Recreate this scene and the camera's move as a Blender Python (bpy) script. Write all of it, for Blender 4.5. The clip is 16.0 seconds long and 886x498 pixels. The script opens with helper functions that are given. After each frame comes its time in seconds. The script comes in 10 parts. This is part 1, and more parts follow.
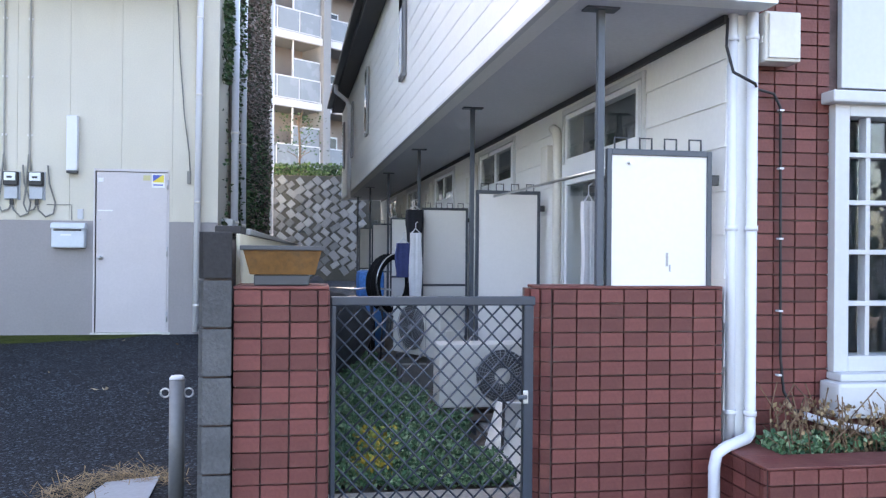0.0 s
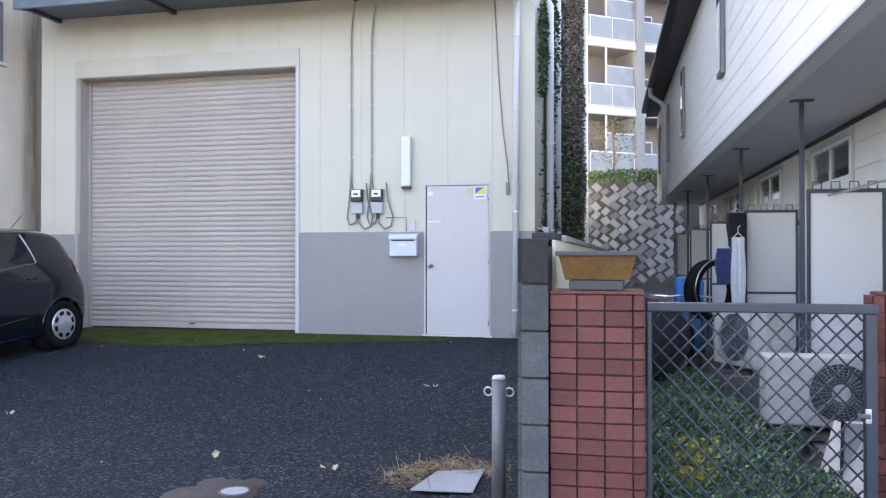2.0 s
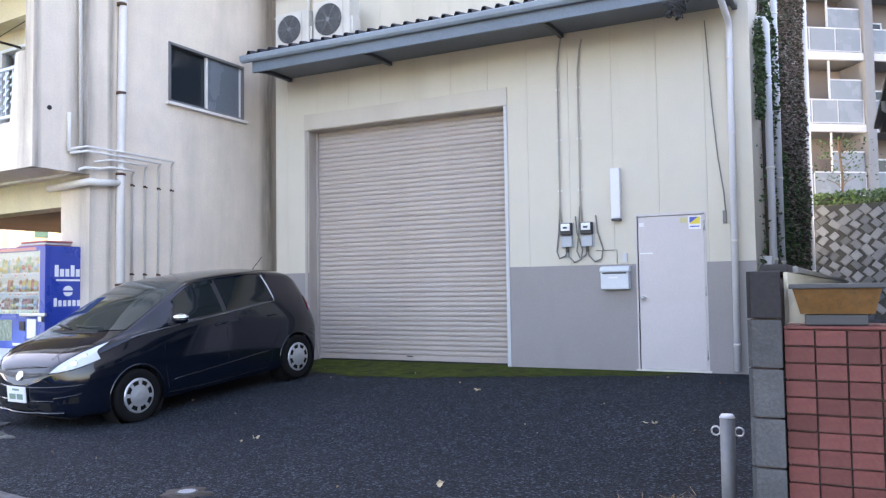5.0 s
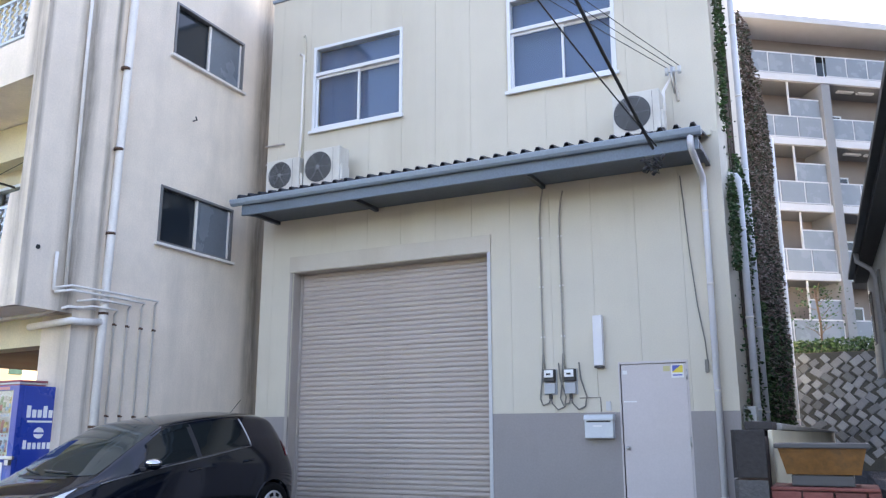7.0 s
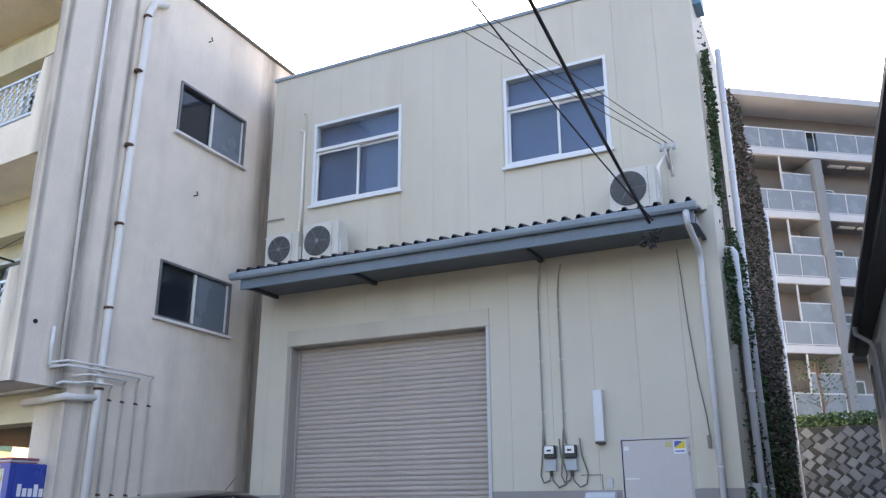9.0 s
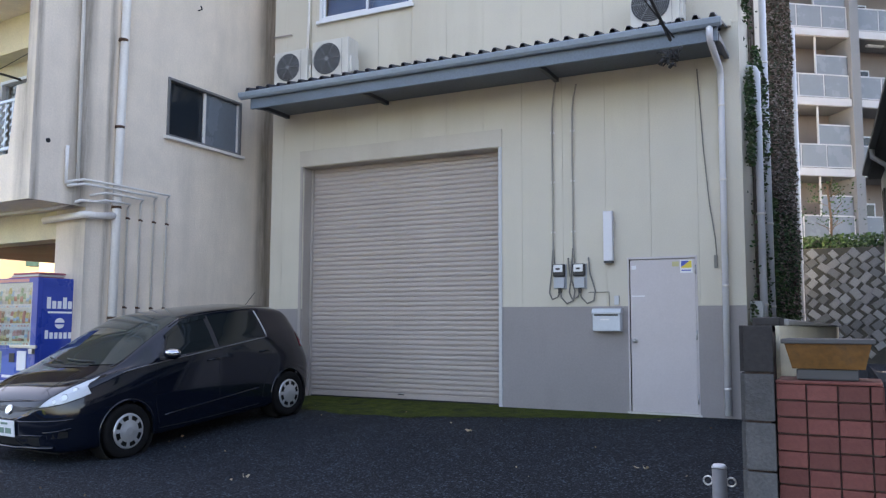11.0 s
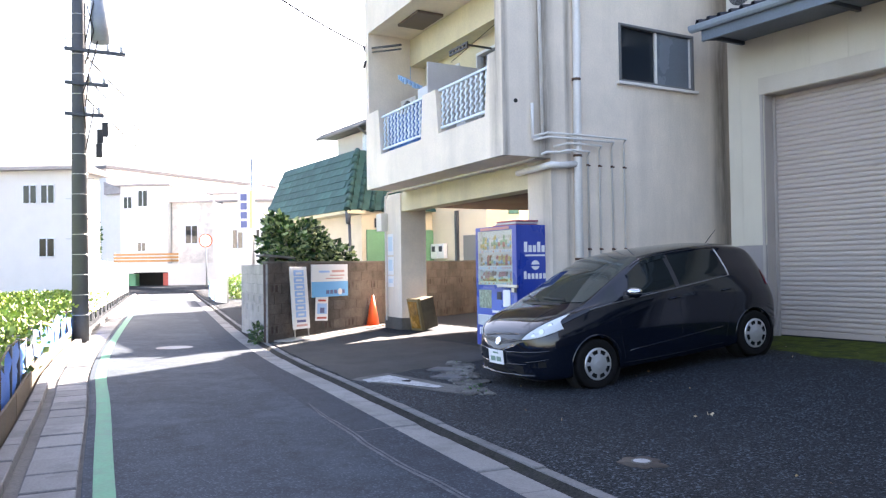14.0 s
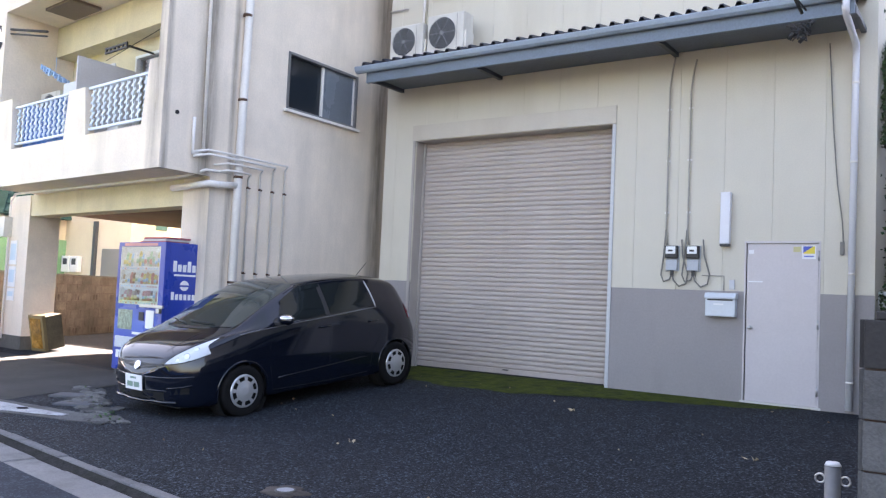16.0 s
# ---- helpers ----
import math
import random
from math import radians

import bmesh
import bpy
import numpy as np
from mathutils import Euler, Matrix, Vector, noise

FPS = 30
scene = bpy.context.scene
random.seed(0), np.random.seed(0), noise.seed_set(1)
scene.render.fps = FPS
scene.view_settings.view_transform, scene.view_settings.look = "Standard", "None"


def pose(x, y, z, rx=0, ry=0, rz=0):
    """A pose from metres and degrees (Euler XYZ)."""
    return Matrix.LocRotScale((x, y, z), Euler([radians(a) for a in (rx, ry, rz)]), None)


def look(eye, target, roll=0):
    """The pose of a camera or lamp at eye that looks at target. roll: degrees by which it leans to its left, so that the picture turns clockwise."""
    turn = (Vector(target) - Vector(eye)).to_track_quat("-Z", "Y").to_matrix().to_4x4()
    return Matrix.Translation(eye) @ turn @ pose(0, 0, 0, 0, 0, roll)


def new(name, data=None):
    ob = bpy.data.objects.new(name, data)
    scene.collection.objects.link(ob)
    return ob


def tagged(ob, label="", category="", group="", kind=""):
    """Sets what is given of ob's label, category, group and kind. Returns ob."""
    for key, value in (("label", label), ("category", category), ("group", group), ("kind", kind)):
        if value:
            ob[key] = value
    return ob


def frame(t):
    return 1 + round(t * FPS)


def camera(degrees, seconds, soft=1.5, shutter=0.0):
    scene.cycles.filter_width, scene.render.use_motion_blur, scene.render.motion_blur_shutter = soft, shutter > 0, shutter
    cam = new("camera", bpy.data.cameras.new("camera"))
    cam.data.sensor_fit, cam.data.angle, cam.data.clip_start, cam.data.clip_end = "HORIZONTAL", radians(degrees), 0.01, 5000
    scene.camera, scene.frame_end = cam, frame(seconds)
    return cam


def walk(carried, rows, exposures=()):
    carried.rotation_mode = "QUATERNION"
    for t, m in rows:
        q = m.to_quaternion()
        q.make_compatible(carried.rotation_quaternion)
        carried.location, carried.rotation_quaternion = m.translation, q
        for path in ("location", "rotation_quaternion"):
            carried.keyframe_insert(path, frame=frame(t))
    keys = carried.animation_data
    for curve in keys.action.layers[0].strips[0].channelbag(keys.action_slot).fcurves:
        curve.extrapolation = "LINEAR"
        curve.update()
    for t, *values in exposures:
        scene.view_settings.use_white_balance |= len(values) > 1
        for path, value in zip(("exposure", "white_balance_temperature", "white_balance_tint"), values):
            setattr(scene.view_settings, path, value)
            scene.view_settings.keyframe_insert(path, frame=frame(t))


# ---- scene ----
import functools

cam = camera(57.1, 16.0, soft=1.3)
PATH = [
    (0, (2.655, -10.474, 1.059), (2.965, -8.498, 1.064), 0.5),
    (0.5, (2.696, -10.477, 1.055), (2.876, -8.486, 1.073), 0.3),
    (1, (2.699, -10.494, 1.054), (2.616, -8.495, 1.081), -0.1),
    (1.5, (2.676, -10.508, 1.049), (2.355, -8.534, 1.064), -0.3),
    (2, (2.661, -10.513, 1.05), (2.211, -8.564, 1.07), 0.0),
    (2.5, (2.65, -10.516, 1.049), (2.016, -8.619, 1.055), -0.2),
    (3, (2.649, -10.525, 1.047), (1.945, -8.654, 1.024), -0.6),
    (3.5, (2.64, -10.539, 1.044), (1.813, -8.718, 1.05), -0.1),
    (3.7, (2.639, -10.547, 1.044), (1.755, -8.753, 1.056), -0.2),
    (5.8, (2.618, -10.632, 1.085), (1.713, -8.866, 1.329), -0.2),
    (6, (2.62, -10.639, 1.088), (1.731, -8.871, 1.377), 0.1),
    (6.5, (2.625, -10.65, 1.099), (1.74, -8.889, 1.436), -0.2),
    (7, (2.635, -10.658, 1.113), (1.779, -8.906, 1.557), -0.1),
    (7.5, (2.649, -10.663, 1.121), (1.815, -8.934, 1.681), -0.3),
    (8, (2.649, -10.67, 1.122), (1.841, -8.96, 1.772), -0.4),
    (8.2, (2.647, -10.673, 1.122), (1.839, -8.971, 1.792), -0.5),
    (10.3, (2.608, -10.705, 1.122), (1.702, -8.95, 1.435), 0.2),
    (10.5, (2.608, -10.701, 1.122), (1.696, -8.939, 1.373), 0.1),
    (11, (2.621, -10.673, 1.124), (1.726, -8.894, 1.312), 0.2),
    (11.5, (2.668, -10.65, 1.13), (1.567, -8.987, 1.281), 1.4),
    (12, (2.716, -10.645, 1.132), (1.387, -9.156, 1.253), 0.9),
    (12.5, (2.741, -10.648, 1.138), (1.259, -9.31, 1.253), 0.2),
    (13, (2.748, -10.647, 1.143), (1.12, -9.489, 1.235), -0.4),
    (13.5, (2.75, -10.649, 1.146), (1.049, -9.6, 1.212), -0.9),
    (14, (2.749, -10.653, 1.146), (1.04, -9.615, 1.188), -0.9),
    (14.5, (2.733, -10.662, 1.142), (1.082, -9.534, 1.176), 0.0),
    (15, (2.699, -10.674, 1.139), (1.202, -9.349, 1.212), 1.6),
    (15.5, (2.671, -10.676, 1.14), (1.424, -9.115, 1.24), 1.9),
    (16, (2.645, -10.674, 1.141), (1.517, -9.027, 1.26), 2.6),
]
walk(cam, [(t, look(*p)) for t, *p in PATH], exposures=[(0.0, 4.05, 7000, 20), (1.0, 4.12, 7050, 20), (3.0, 4.08, 7450, 24), (3.7, 4.05, 7450, 24), (6.0, 3.80, 7250, 23), (8.0, 3.28, 6950, 21), (10.5, 3.12, 7150, 20), (11.5, 3.40, 7450, 22), (12.0, 3.42, 7400, 21), (12.5, 3.53, 7250, 20), (13.5, 3.52, 7000, 20), (14.5, 3.5, 7050, 20), (15.3, 3.64, 7250, 21), (16.0, 3.71, 7500, 24)])

# ---- light ----
SUN_TURN, SUN_HEIGHT = 30.0, 31.0   # degrees west of north, degrees up
world = bpy.data.worlds.new("sky")
scene.world = world
world.use_nodes = True
wn = world.node_tree
sky = wn.nodes.new("ShaderNodeTexSky")
sky.sky_type, sky.sun_disc = "NISHITA", False
sky.sun_elevation, sky.sun_rotation = radians(SUN_HEIGHT), radians(-SUN_TURN)
sky.air_density, sky.dust_density, sky.ozone_density = 1.0, 2.5, 1.0
wn.nodes["Background"].inputs["Strength"].default_value = 0.07
wn.links.new(sky.outputs["Color"], wn.nodes["Background"].inputs["Color"])
sun = new("sun", bpy.data.lights.new("sun", "SUN"))
sun.data.energy, sun.data.angle, sun.data.color = 5.0, radians(0.6), (1.0, 0.95, 0.87)
toward = Vector((-math.sin(radians(SUN_TURN)) * math.cos(radians(SUN_HEIGHT)), math.cos(radians(SUN_TURN)) * math.cos(radians(SUN_HEIGHT)), math.sin(radians(SUN_HEIGHT))))
sun.matrix_world = look((0, 0, 60), Vector((0, 0, 60)) - toward)


# ---- materials ----
def mat(name, base, rough=0.7, metal=0.0, var=0.12, scale=1.5, fine=40.0, bump=0.15, stain=None, amount=0.0, stain_scale=0.7, streak=1.0, spec=0.5, island=0.0, obj=0.0, coat=0.0, second=None, mix=0.0, rain=()):
    """Base colour broken up at a coarse and a fine scale, stains with a shape of their own, roughness to suit, fine relief."""
    m = bpy.data.materials.new(name)
    m.use_nodes = True
    t = m.node_tree
    N, L = t.nodes, t.links
    p = N["Principled BSDF"]
    co = N.new("ShaderNodeTexCoord")

    def tex(sc, detail=4.0, squash=1.0, rgh=0.55):
        mp = N.new("ShaderNodeMapping")
        mp.inputs["Scale"].default_value = (sc, sc, sc / squash)
        L.new(co.outputs["Object"], mp.inputs["Vector"])
        n = N.new("ShaderNodeTexNoise")
        n.inputs["Scale"].default_value, n.inputs["Detail"].default_value, n.inputs["Roughness"].default_value = 1.0, detail, rgh
        L.new(mp.outputs["Vector"], n.inputs["Vector"])
        return n.outputs["Fac"]

    def mixed(fac, a, b, how="MIX"):
        x = N.new("ShaderNodeMix")
        x.data_type, x.blend_type = "RGBA", how
        for v, slot in ((fac, 0), (a, 6), (b, 7)):
            if isinstance(v, (int, float)):
                x.inputs[slot].default_value = v
            elif isinstance(v, tuple):
                x.inputs[slot].default_value = (*v, 1.0)
            else:
                L.new(v, x.inputs[slot])
        return x.outputs[2]

    def ranged(v, a, b, c, d):
        r = N.new("ShaderNodeMapRange")
        r.inputs[1].default_value, r.inputs[2].default_value, r.inputs[3].default_value, r.inputs[4].default_value = a, b, c, d
        L.new(v, r.inputs[0])
        return r.outputs[0]

    coarse, grain = tex(scale), tex(fine, 3.0)
    lo, hi = tuple(c * (1 - var) for c in base), tuple(min(1.0, c * (1 + var)) for c in base)
    col = mixed(ranged(coarse, 0.3, 0.7, 0, 1), lo, hi)
    if second:
        col = mixed(ranged(tex(stain_scale * 2.3, 6.0), 0.5 - 0.12, 0.5 + 0.12, 0, mix), col, second)
    g = ranged(grain, 0.3, 0.7, 1 - var * 0.8, 1 + var * 0.8)
    gm = N.new("ShaderNodeVectorMath")
    gm.operation = "SCALE"
    L.new(col, gm.inputs[0])
    L.new(g, gm.inputs["Scale"])
    col = gm.outputs[0]
    if stain:
        col = mixed(ranged(tex(stain_scale, 6.0, streak, 0.65), 0.5, 0.72, 0, amount), col, stain)
    for y0, half in rain:
        # a dark, ragged-sided run down the wall: rain dirt, in one place painted shade
        sx = N.new("ShaderNodeSeparateXYZ")
        L.new(N.new("ShaderNodeNewGeometry").outputs["Position"], sx.inputs[0])
        wob = N.new("ShaderNodeMath")
        wob.operation = "MULTIPLY_ADD"
        L.new(tex(1.6, 5.0, 5.0), wob.inputs[0])
        wob.inputs[1].default_value, wob.inputs[2].default_value = half * 1.6, -half * 0.8 - y0
        off = N.new("ShaderNodeMath")
        L.new(sx.outputs[1], off.inputs[0])
        L.new(wob.outputs[0], off.inputs[1])
        ab = N.new("ShaderNodeMath")
        ab.operation = "ABSOLUTE"
        L.new(off.outputs[0], ab.inputs[0])
        near = ranged(ab.outputs[0], half * 0.3, half * 1.5, 0.85, 0)
        part_x = ranged(sx.outputs[0], -6.9, -6.7, 0, 1)
        run = ranged(tex(5.0, 6.0, 9.0, 0.7), 0.32, 0.62, 0.35, 1)
        m1, m2 = N.new("ShaderNodeMath"), N.new("ShaderNodeMath")
        m1.operation = m2.operation = "MULTIPLY"
        L.new(near, m1.inputs[0])
        L.new(run, m1.inputs[1])
        L.new(m1.outputs[0], m2.inputs[0])
        L.new(part_x, m2.inputs[1])
        col = mixed(m2.outputs[0], col, (0.16, 0.14, 0.115))
    if island or obj:
        src = N.new("ShaderNodeObjectInfo").outputs["Random"] if obj else N.new("ShaderNodeNewGeometry").outputs["Random Per Island"]
        vm = N.new("ShaderNodeVectorMath")
        vm.operation = "SCALE"
        L.new(col, vm.inputs[0])
        L.new(ranged(src, 0, 1, 1 - (island or obj), 1 + (island or obj)), vm.inputs["Scale"])
        col = vm.outputs[0]
    L.new(col, p.inputs["Base Color"])
    L.new(ranged(coarse, 0.3, 0.7, max(0.02, rough - 0.08), min(1.0, rough + 0.08)), p.inputs["Roughness"])
    p.inputs["Metallic"].default_value = metal
    p.inputs["Specular IOR Level"].default_value = spec
    p.inputs["Coat Weight"].default_value = coat
    p.inputs["Coat Roughness"].default_value = 0.04
    if bump:
        b = N.new("ShaderNodeBump")
        b.inputs["Strength"].default_value, b.inputs["Distance"].default_value = bump, 0.01
        L.new(grain, b.inputs["Height"])
        L.new(b.outputs["Normal"], p.inputs["Normal"])
    return m


def glass(name, tint=(0.9, 0.95, 0.95), rough=0.0):
    m = bpy.data.materials.new(name)
    m.use_nodes = True
    p = m.node_tree.nodes["Principled BSDF"]
    p.inputs["Base Color"].default_value = (*tint, 1)
    p.inputs["Roughness"].default_value, p.inputs["IOR"].default_value = rough, 1.45
    p.inputs["Transmission Weight"].default_value = 1.0
    return m


def plain(name, base, rough=0.5, metal=0.0, emit=0.0):
    m = bpy.data.materials.new(name)
    m.use_nodes = True
    p = m.node_tree.nodes["Principled BSDF"]
    p.inputs["Base Color"].default_value = (*base, 1)
    p.inputs["Roughness"].default_value, p.inputs["Metallic"].default_value = rough, metal
    if emit:
        p.inputs["Emission Color"].default_value, p.inputs["Emission Strength"].default_value = (*base, 1), emit
    return m


def asphalt(name, dark, chip, cells, patch, patch_amount, bump=0.8):
    """Coarse aggregate: every stone chip has its own shade, with worn and filled patches over it."""
    m = bpy.data.materials.new(name)
    m.use_nodes = True
    t = m.node_tree
    N, L = t.nodes, t.links
    p = N["Principled BSDF"]
    co = N.new("ShaderNodeTexCoord").outputs["Object"]
    vor = N.new("ShaderNodeTexVoronoi")
    vor.inputs["Scale"].default_value = cells
    L.new(co, vor.inputs["Vector"])
    sep = N.new("ShaderNodeSeparateColor")
    L.new(vor.outputs["Color"], sep.inputs[0])
    ramp = N.new("ShaderNodeValToRGB")
    e = ramp.color_ramp.elements
    e[0].position, e[0].color = 0.35, (*dark, 1)
    e[1].position, e[1].color = 1.0, (*chip, 1)
    mid = e.new(0.80)
    mid.color = (*[a * 0.8 + b * 0.2 for a, b in zip(dark, chip)], 1)
    L.new(sep.outputs[0], ramp.inputs[0])
    col = ramp.outputs[0]
    for sc, amount, shade in ((0.9, patch_amount, patch), (4.5, patch_amount * 0.7, tuple(c * 0.35 for c in dark))):
        n = N.new("ShaderNodeTexNoise")
        n.inputs["Scale"].default_value, n.inputs["Detail"].default_value, n.inputs["Roughness"].default_value = sc, 7.0, 0.65
        L.new(co, n.inputs["Vector"])
        r = N.new("ShaderNodeMapRange")
        r.inputs[1].default_value, r.inputs[2].default_value, r.inputs[4].default_value = 0.48, 0.68, amount
        L.new(n.outputs["Fac"], r.inputs[0])
        x = N.new("ShaderNodeMix")
        x.data_type = "RGBA"
        x.inputs[7].default_value = (*shade, 1)
        L.new(r.outputs[0], x.inputs[0])
        L.new(col, x.inputs[6])
        col = x.outputs[2]
    L.new(col, p.inputs["Base Color"])
    p.inputs["Roughness"].default_value = 0.85
    p.inputs["Specular IOR Level"].default_value = 0.22
    b = N.new("ShaderNodeBump")
    b.invert = True
    b.inputs["Strength"].default_value, b.inputs["Distance"].default_value = bump, 0.006
    L.new(vor.outputs["Distance"], b.inputs["Height"])
    L.new(b.outputs["Normal"], p.inputs["Normal"])
    return m


CREAM = mat("cream_siding", (0.61, 0.565, 0.465), 0.6, var=0.05, scale=0.9, fine=60, bump=0.08, stain=(0.42, 0.37, 0.28), amount=0.35, stain_scale=0.8, streak=7)
GREY_PAINT = mat("grey_dado_paint", (0.30, 0.275, 0.27), 0.65, var=0.05, stain=(0.22, 0.2, 0.19), amount=0.4, stain_scale=1.1, streak=4)
SHUTTER = mat("shutter_enamel", (0.46, 0.395, 0.355), 0.45, var=0.05, scale=0.8, stain=(0.36, 0.31, 0.26), amount=0.4, stain_scale=1.3, streak=3)
FRAME_TAUPE = mat("taupe_door_surround", (0.40, 0.355, 0.32), 0.5, var=0.05, stain=(0.3, 0.26, 0.22), amount=0.4)
DOOR_GREY = mat("pale_grey_door_paint", (0.57, 0.525, 0.52), 0.45, var=0.04, bump=0.03, stain=(0.42, 0.39, 0.38), amount=0.3)
# run at y 0.52: grime plus contact shade from the warehouse corner, painted in
CONCRETE_PAINT = mat("weathered_plaster", (0.83, 0.725, 0.61), 0.85, var=0.06, scale=0.7, fine=38, bump=0.5, stain=(0.45, 0.40, 0.33), amount=0.42, stain_scale=0.9, streak=6, second=(0.66, 0.59, 0.50), mix=0.35, rain=((-3.30, 0.16), (-2.84, 0.05), (-3.98, 0.05), (0.52, 0.20)))
PLASTER_YELLOW = mat("yellowish_plaster", (0.68, 0.61, 0.43), 0.85, var=0.08, bump=0.4, stain=(0.36, 0.33, 0.24), amount=0.55, streak=5)
ASPHALT = asphalt("dark_asphalt", (0.0042, 0.0056, 0.0082), (0.080, 0.104, 0.130), 70.0, (0.0095, 0.013, 0.0175), 0.4, 1.0)
ROAD = asphalt("road_asphalt", (0.023, 0.034, 0.048), (0.068, 0.09, 0.113), 75.0, (0.061, 0.081, 0.102), 0.7, 0.12)
CONC = mat("grey_concrete", (0.27, 0.26, 0.24), 0.85, var=0.14, fine=60, bump=0.4, stain=(0.13, 0.125, 0.11), amount=0.55, stain_scale=2.0)
CONC_DARK = mat("dark_weathered_concrete", (0.12, 0.115, 0.105), 0.9, var=0.25, bump=0.5, stain=(0.045, 0.045, 0.04), amount=0.7, stain_scale=2.5)
BLOCKWALL = mat("stained_block_wall", (0.088, 0.071, 0.059), 0.9, var=0.3, bump=0.5, stain=(0.035, 0.03, 0.026), amount=0.8, stain_scale=1.2, second=(0.20, 0.17, 0.14), mix=0.35, obj=0.16)
BRICK = mat("red_brick_tile", (0.135, 0.037, 0.033), 0.55, spec=0.3, var=0.18, scale=6, fine=70, bump=0.25, stain=(0.085, 0.036, 0.036), amount=0.7, stain_scale=3, second=(0.185, 0.068, 0.052), mix=0.6, obj=0.24)
BRICK_STUFF = mat("red_brick_tile_rest", (0.135, 0.037, 0.033), 0.55, spec=0.3, var=0.18, scale=6, fine=70, bump=0.25, stain=(0.075, 0.032, 0.032), amount=0.75, stain_scale=4, second=(0.17, 0.06, 0.05), mix=0.5, island=0.16)
GROUT = mat("dark_grout", (0.062, 0.040, 0.036), 0.95, var=0.3, scale=3, bump=0.3, stain=(0.21, 0.185, 0.17), amount=0.8, stain_scale=2.2)
WHITE_SIDING = mat("white_siding", (0.74, 0.74, 0.72), 0.6, var=0.03, stain=(0.55, 0.53, 0.5), amount=0.25, streak=5)
WHITE = mat("white_paint", (0.53, 0.54, 0.55), 0.45, var=0.03, bump=0.02, stain=(0.6, 0.59, 0.56), amount=0.25, streak=4)
PIPE_WHITE = mat("white_pvc", (0.64, 0.65, 0.68), 0.4, var=0.03, bump=0.0, stain=(0.5, 0.5, 0.5), amount=0.3, stain_scale=2, streak=5)
PIPE_GREY = mat("painted_grey_pipe", (0.78, 0.75, 0.71), 0.5, var=0.06, stain=(0.33, 0.3, 0.26), amount=0.4, stain_scale=2, streak=5)
DARK_STEEL = mat("dark_blue_grey_steel", (0.055, 0.065, 0.08), 0.45, var=0.12, bump=0.05)
GUTTER = mat("blue_grey_gutter", (0.26, 0.32, 0.38), 0.45, var=0.08, bump=0.03)
ROOF_DARK = mat("dark_corrugated_sheet", (0.045, 0.05, 0.065), 0.5, var=0.2, bump=0.1)
STEEL = mat("brushed_stainless", (0.55, 0.55, 0.54), 0.35, 1.0, var=0.06, bump=0.03)
BLACK_PLASTIC = plain("black_plastic", (0.02, 0.02, 0.022), 0.45)
CABLE = plain("black_cable", (0.012, 0.012, 0.014), 0.6)
CABLE_GREY = plain("grey_cable", (0.20, 0.19, 0.17), 0.6)
GLASS = glass("window_glass")
# unlit rooms and openings: lack of light put into the colour
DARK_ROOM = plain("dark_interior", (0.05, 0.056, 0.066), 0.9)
RUST = mat("rusty_clamp", (0.10, 0.055, 0.035), 0.8, var=0.3, scale=20)
LAMP_WHITE = mat("white_lamp_plastic", (0.72, 0.72, 0.74), 0.4, var=0.02, bump=0.0)


# ---- builders ----
def box(bm, x0, x1, y0, y1, z0, z1, m=None):
    vs = [bm.verts.new((x, y, z)) for x in (x0, x1) for y in (y0, y1) for z in (z0, z1)]
    if m is not None:
        for v in vs:
            v.co = m @ v.co
    fs = [bm.faces.new([vs[i] for i in f]) for f in ((0, 1, 3, 2), (4, 6, 7, 5), (0, 4, 5, 1), (2, 3, 7, 6), (0, 2, 6, 4), (1, 5, 7, 3))]
    return vs, fs


def bevel(bm, width, segments=2):
    bmesh.ops.bevel(bm, geom=bm.edges[:], offset=width, segments=segments, affect="EDGES", profile=0.6, clamp_overlap=True)


def rod(bm, a, b, r, sides=10, r2=None):
    a, b = Vector(a), Vector(b)
    turn = (b - a).to_track_quat("Z", "Y").to_matrix()
    rings = []
    for c, rad in ((a, r), (b, r if r2 is None else r2)):
        rings.append([bm.verts.new(c + turn @ Vector((rad * math.cos(k * math.tau / sides), rad * math.sin(k * math.tau / sides), 0))) for k in range(sides)])
    for k in range(sides):
        f = bm.faces.new((rings[0][k], rings[0][(k + 1) % sides], rings[1][(k + 1) % sides], rings[1][k]))
        f.smooth = sides > 6
    bm.faces.new(rings[0][::-1])
    bm.faces.new(rings[1])


def tube(bm, points, r, sides=8):
    """A round tube along a line of points, with mitred bends."""
    pts = [Vector(p) for p in points]
    rings, side = [], None
    for i, p in enumerate(pts):
        d = ((pts[i] - pts[i - 1]).normalized() if i else Vector()) + ((pts[i + 1] - pts[i]).normalized() if i < len(pts) - 1 else Vector())
        d = d.normalized() if d.length > 1e-6 else Vector((0, 0, 1))
        if side is None:
            side = d.orthogonal().normalized()
        side = (side - d * side.dot(d)).normalized()
        up = d.cross(side)
        rings.append([bm.verts.new(p + side * (r * math.cos(k * math.tau / sides)) + up * (r * math.sin(k * math.tau / sides))) for k in range(sides)])
    for a, b in zip(rings, rings[1:]):
        for k in range(sides):
            f = bm.faces.new((a[k], a[(k + 1) % sides], b[(k + 1) % sides], b[k]))
            f.smooth = True
    bm.faces.new(rings[0][::-1])
    bm.faces.new(rings[-1])


def sag(a, b, drop, n=12):
    a, b = Vector(a), Vector(b)
    return [a.lerp(b, i / n) - Vector((0, 0, drop * 4 * (i / n) * (1 - i / n))) for i in range(n + 1)]


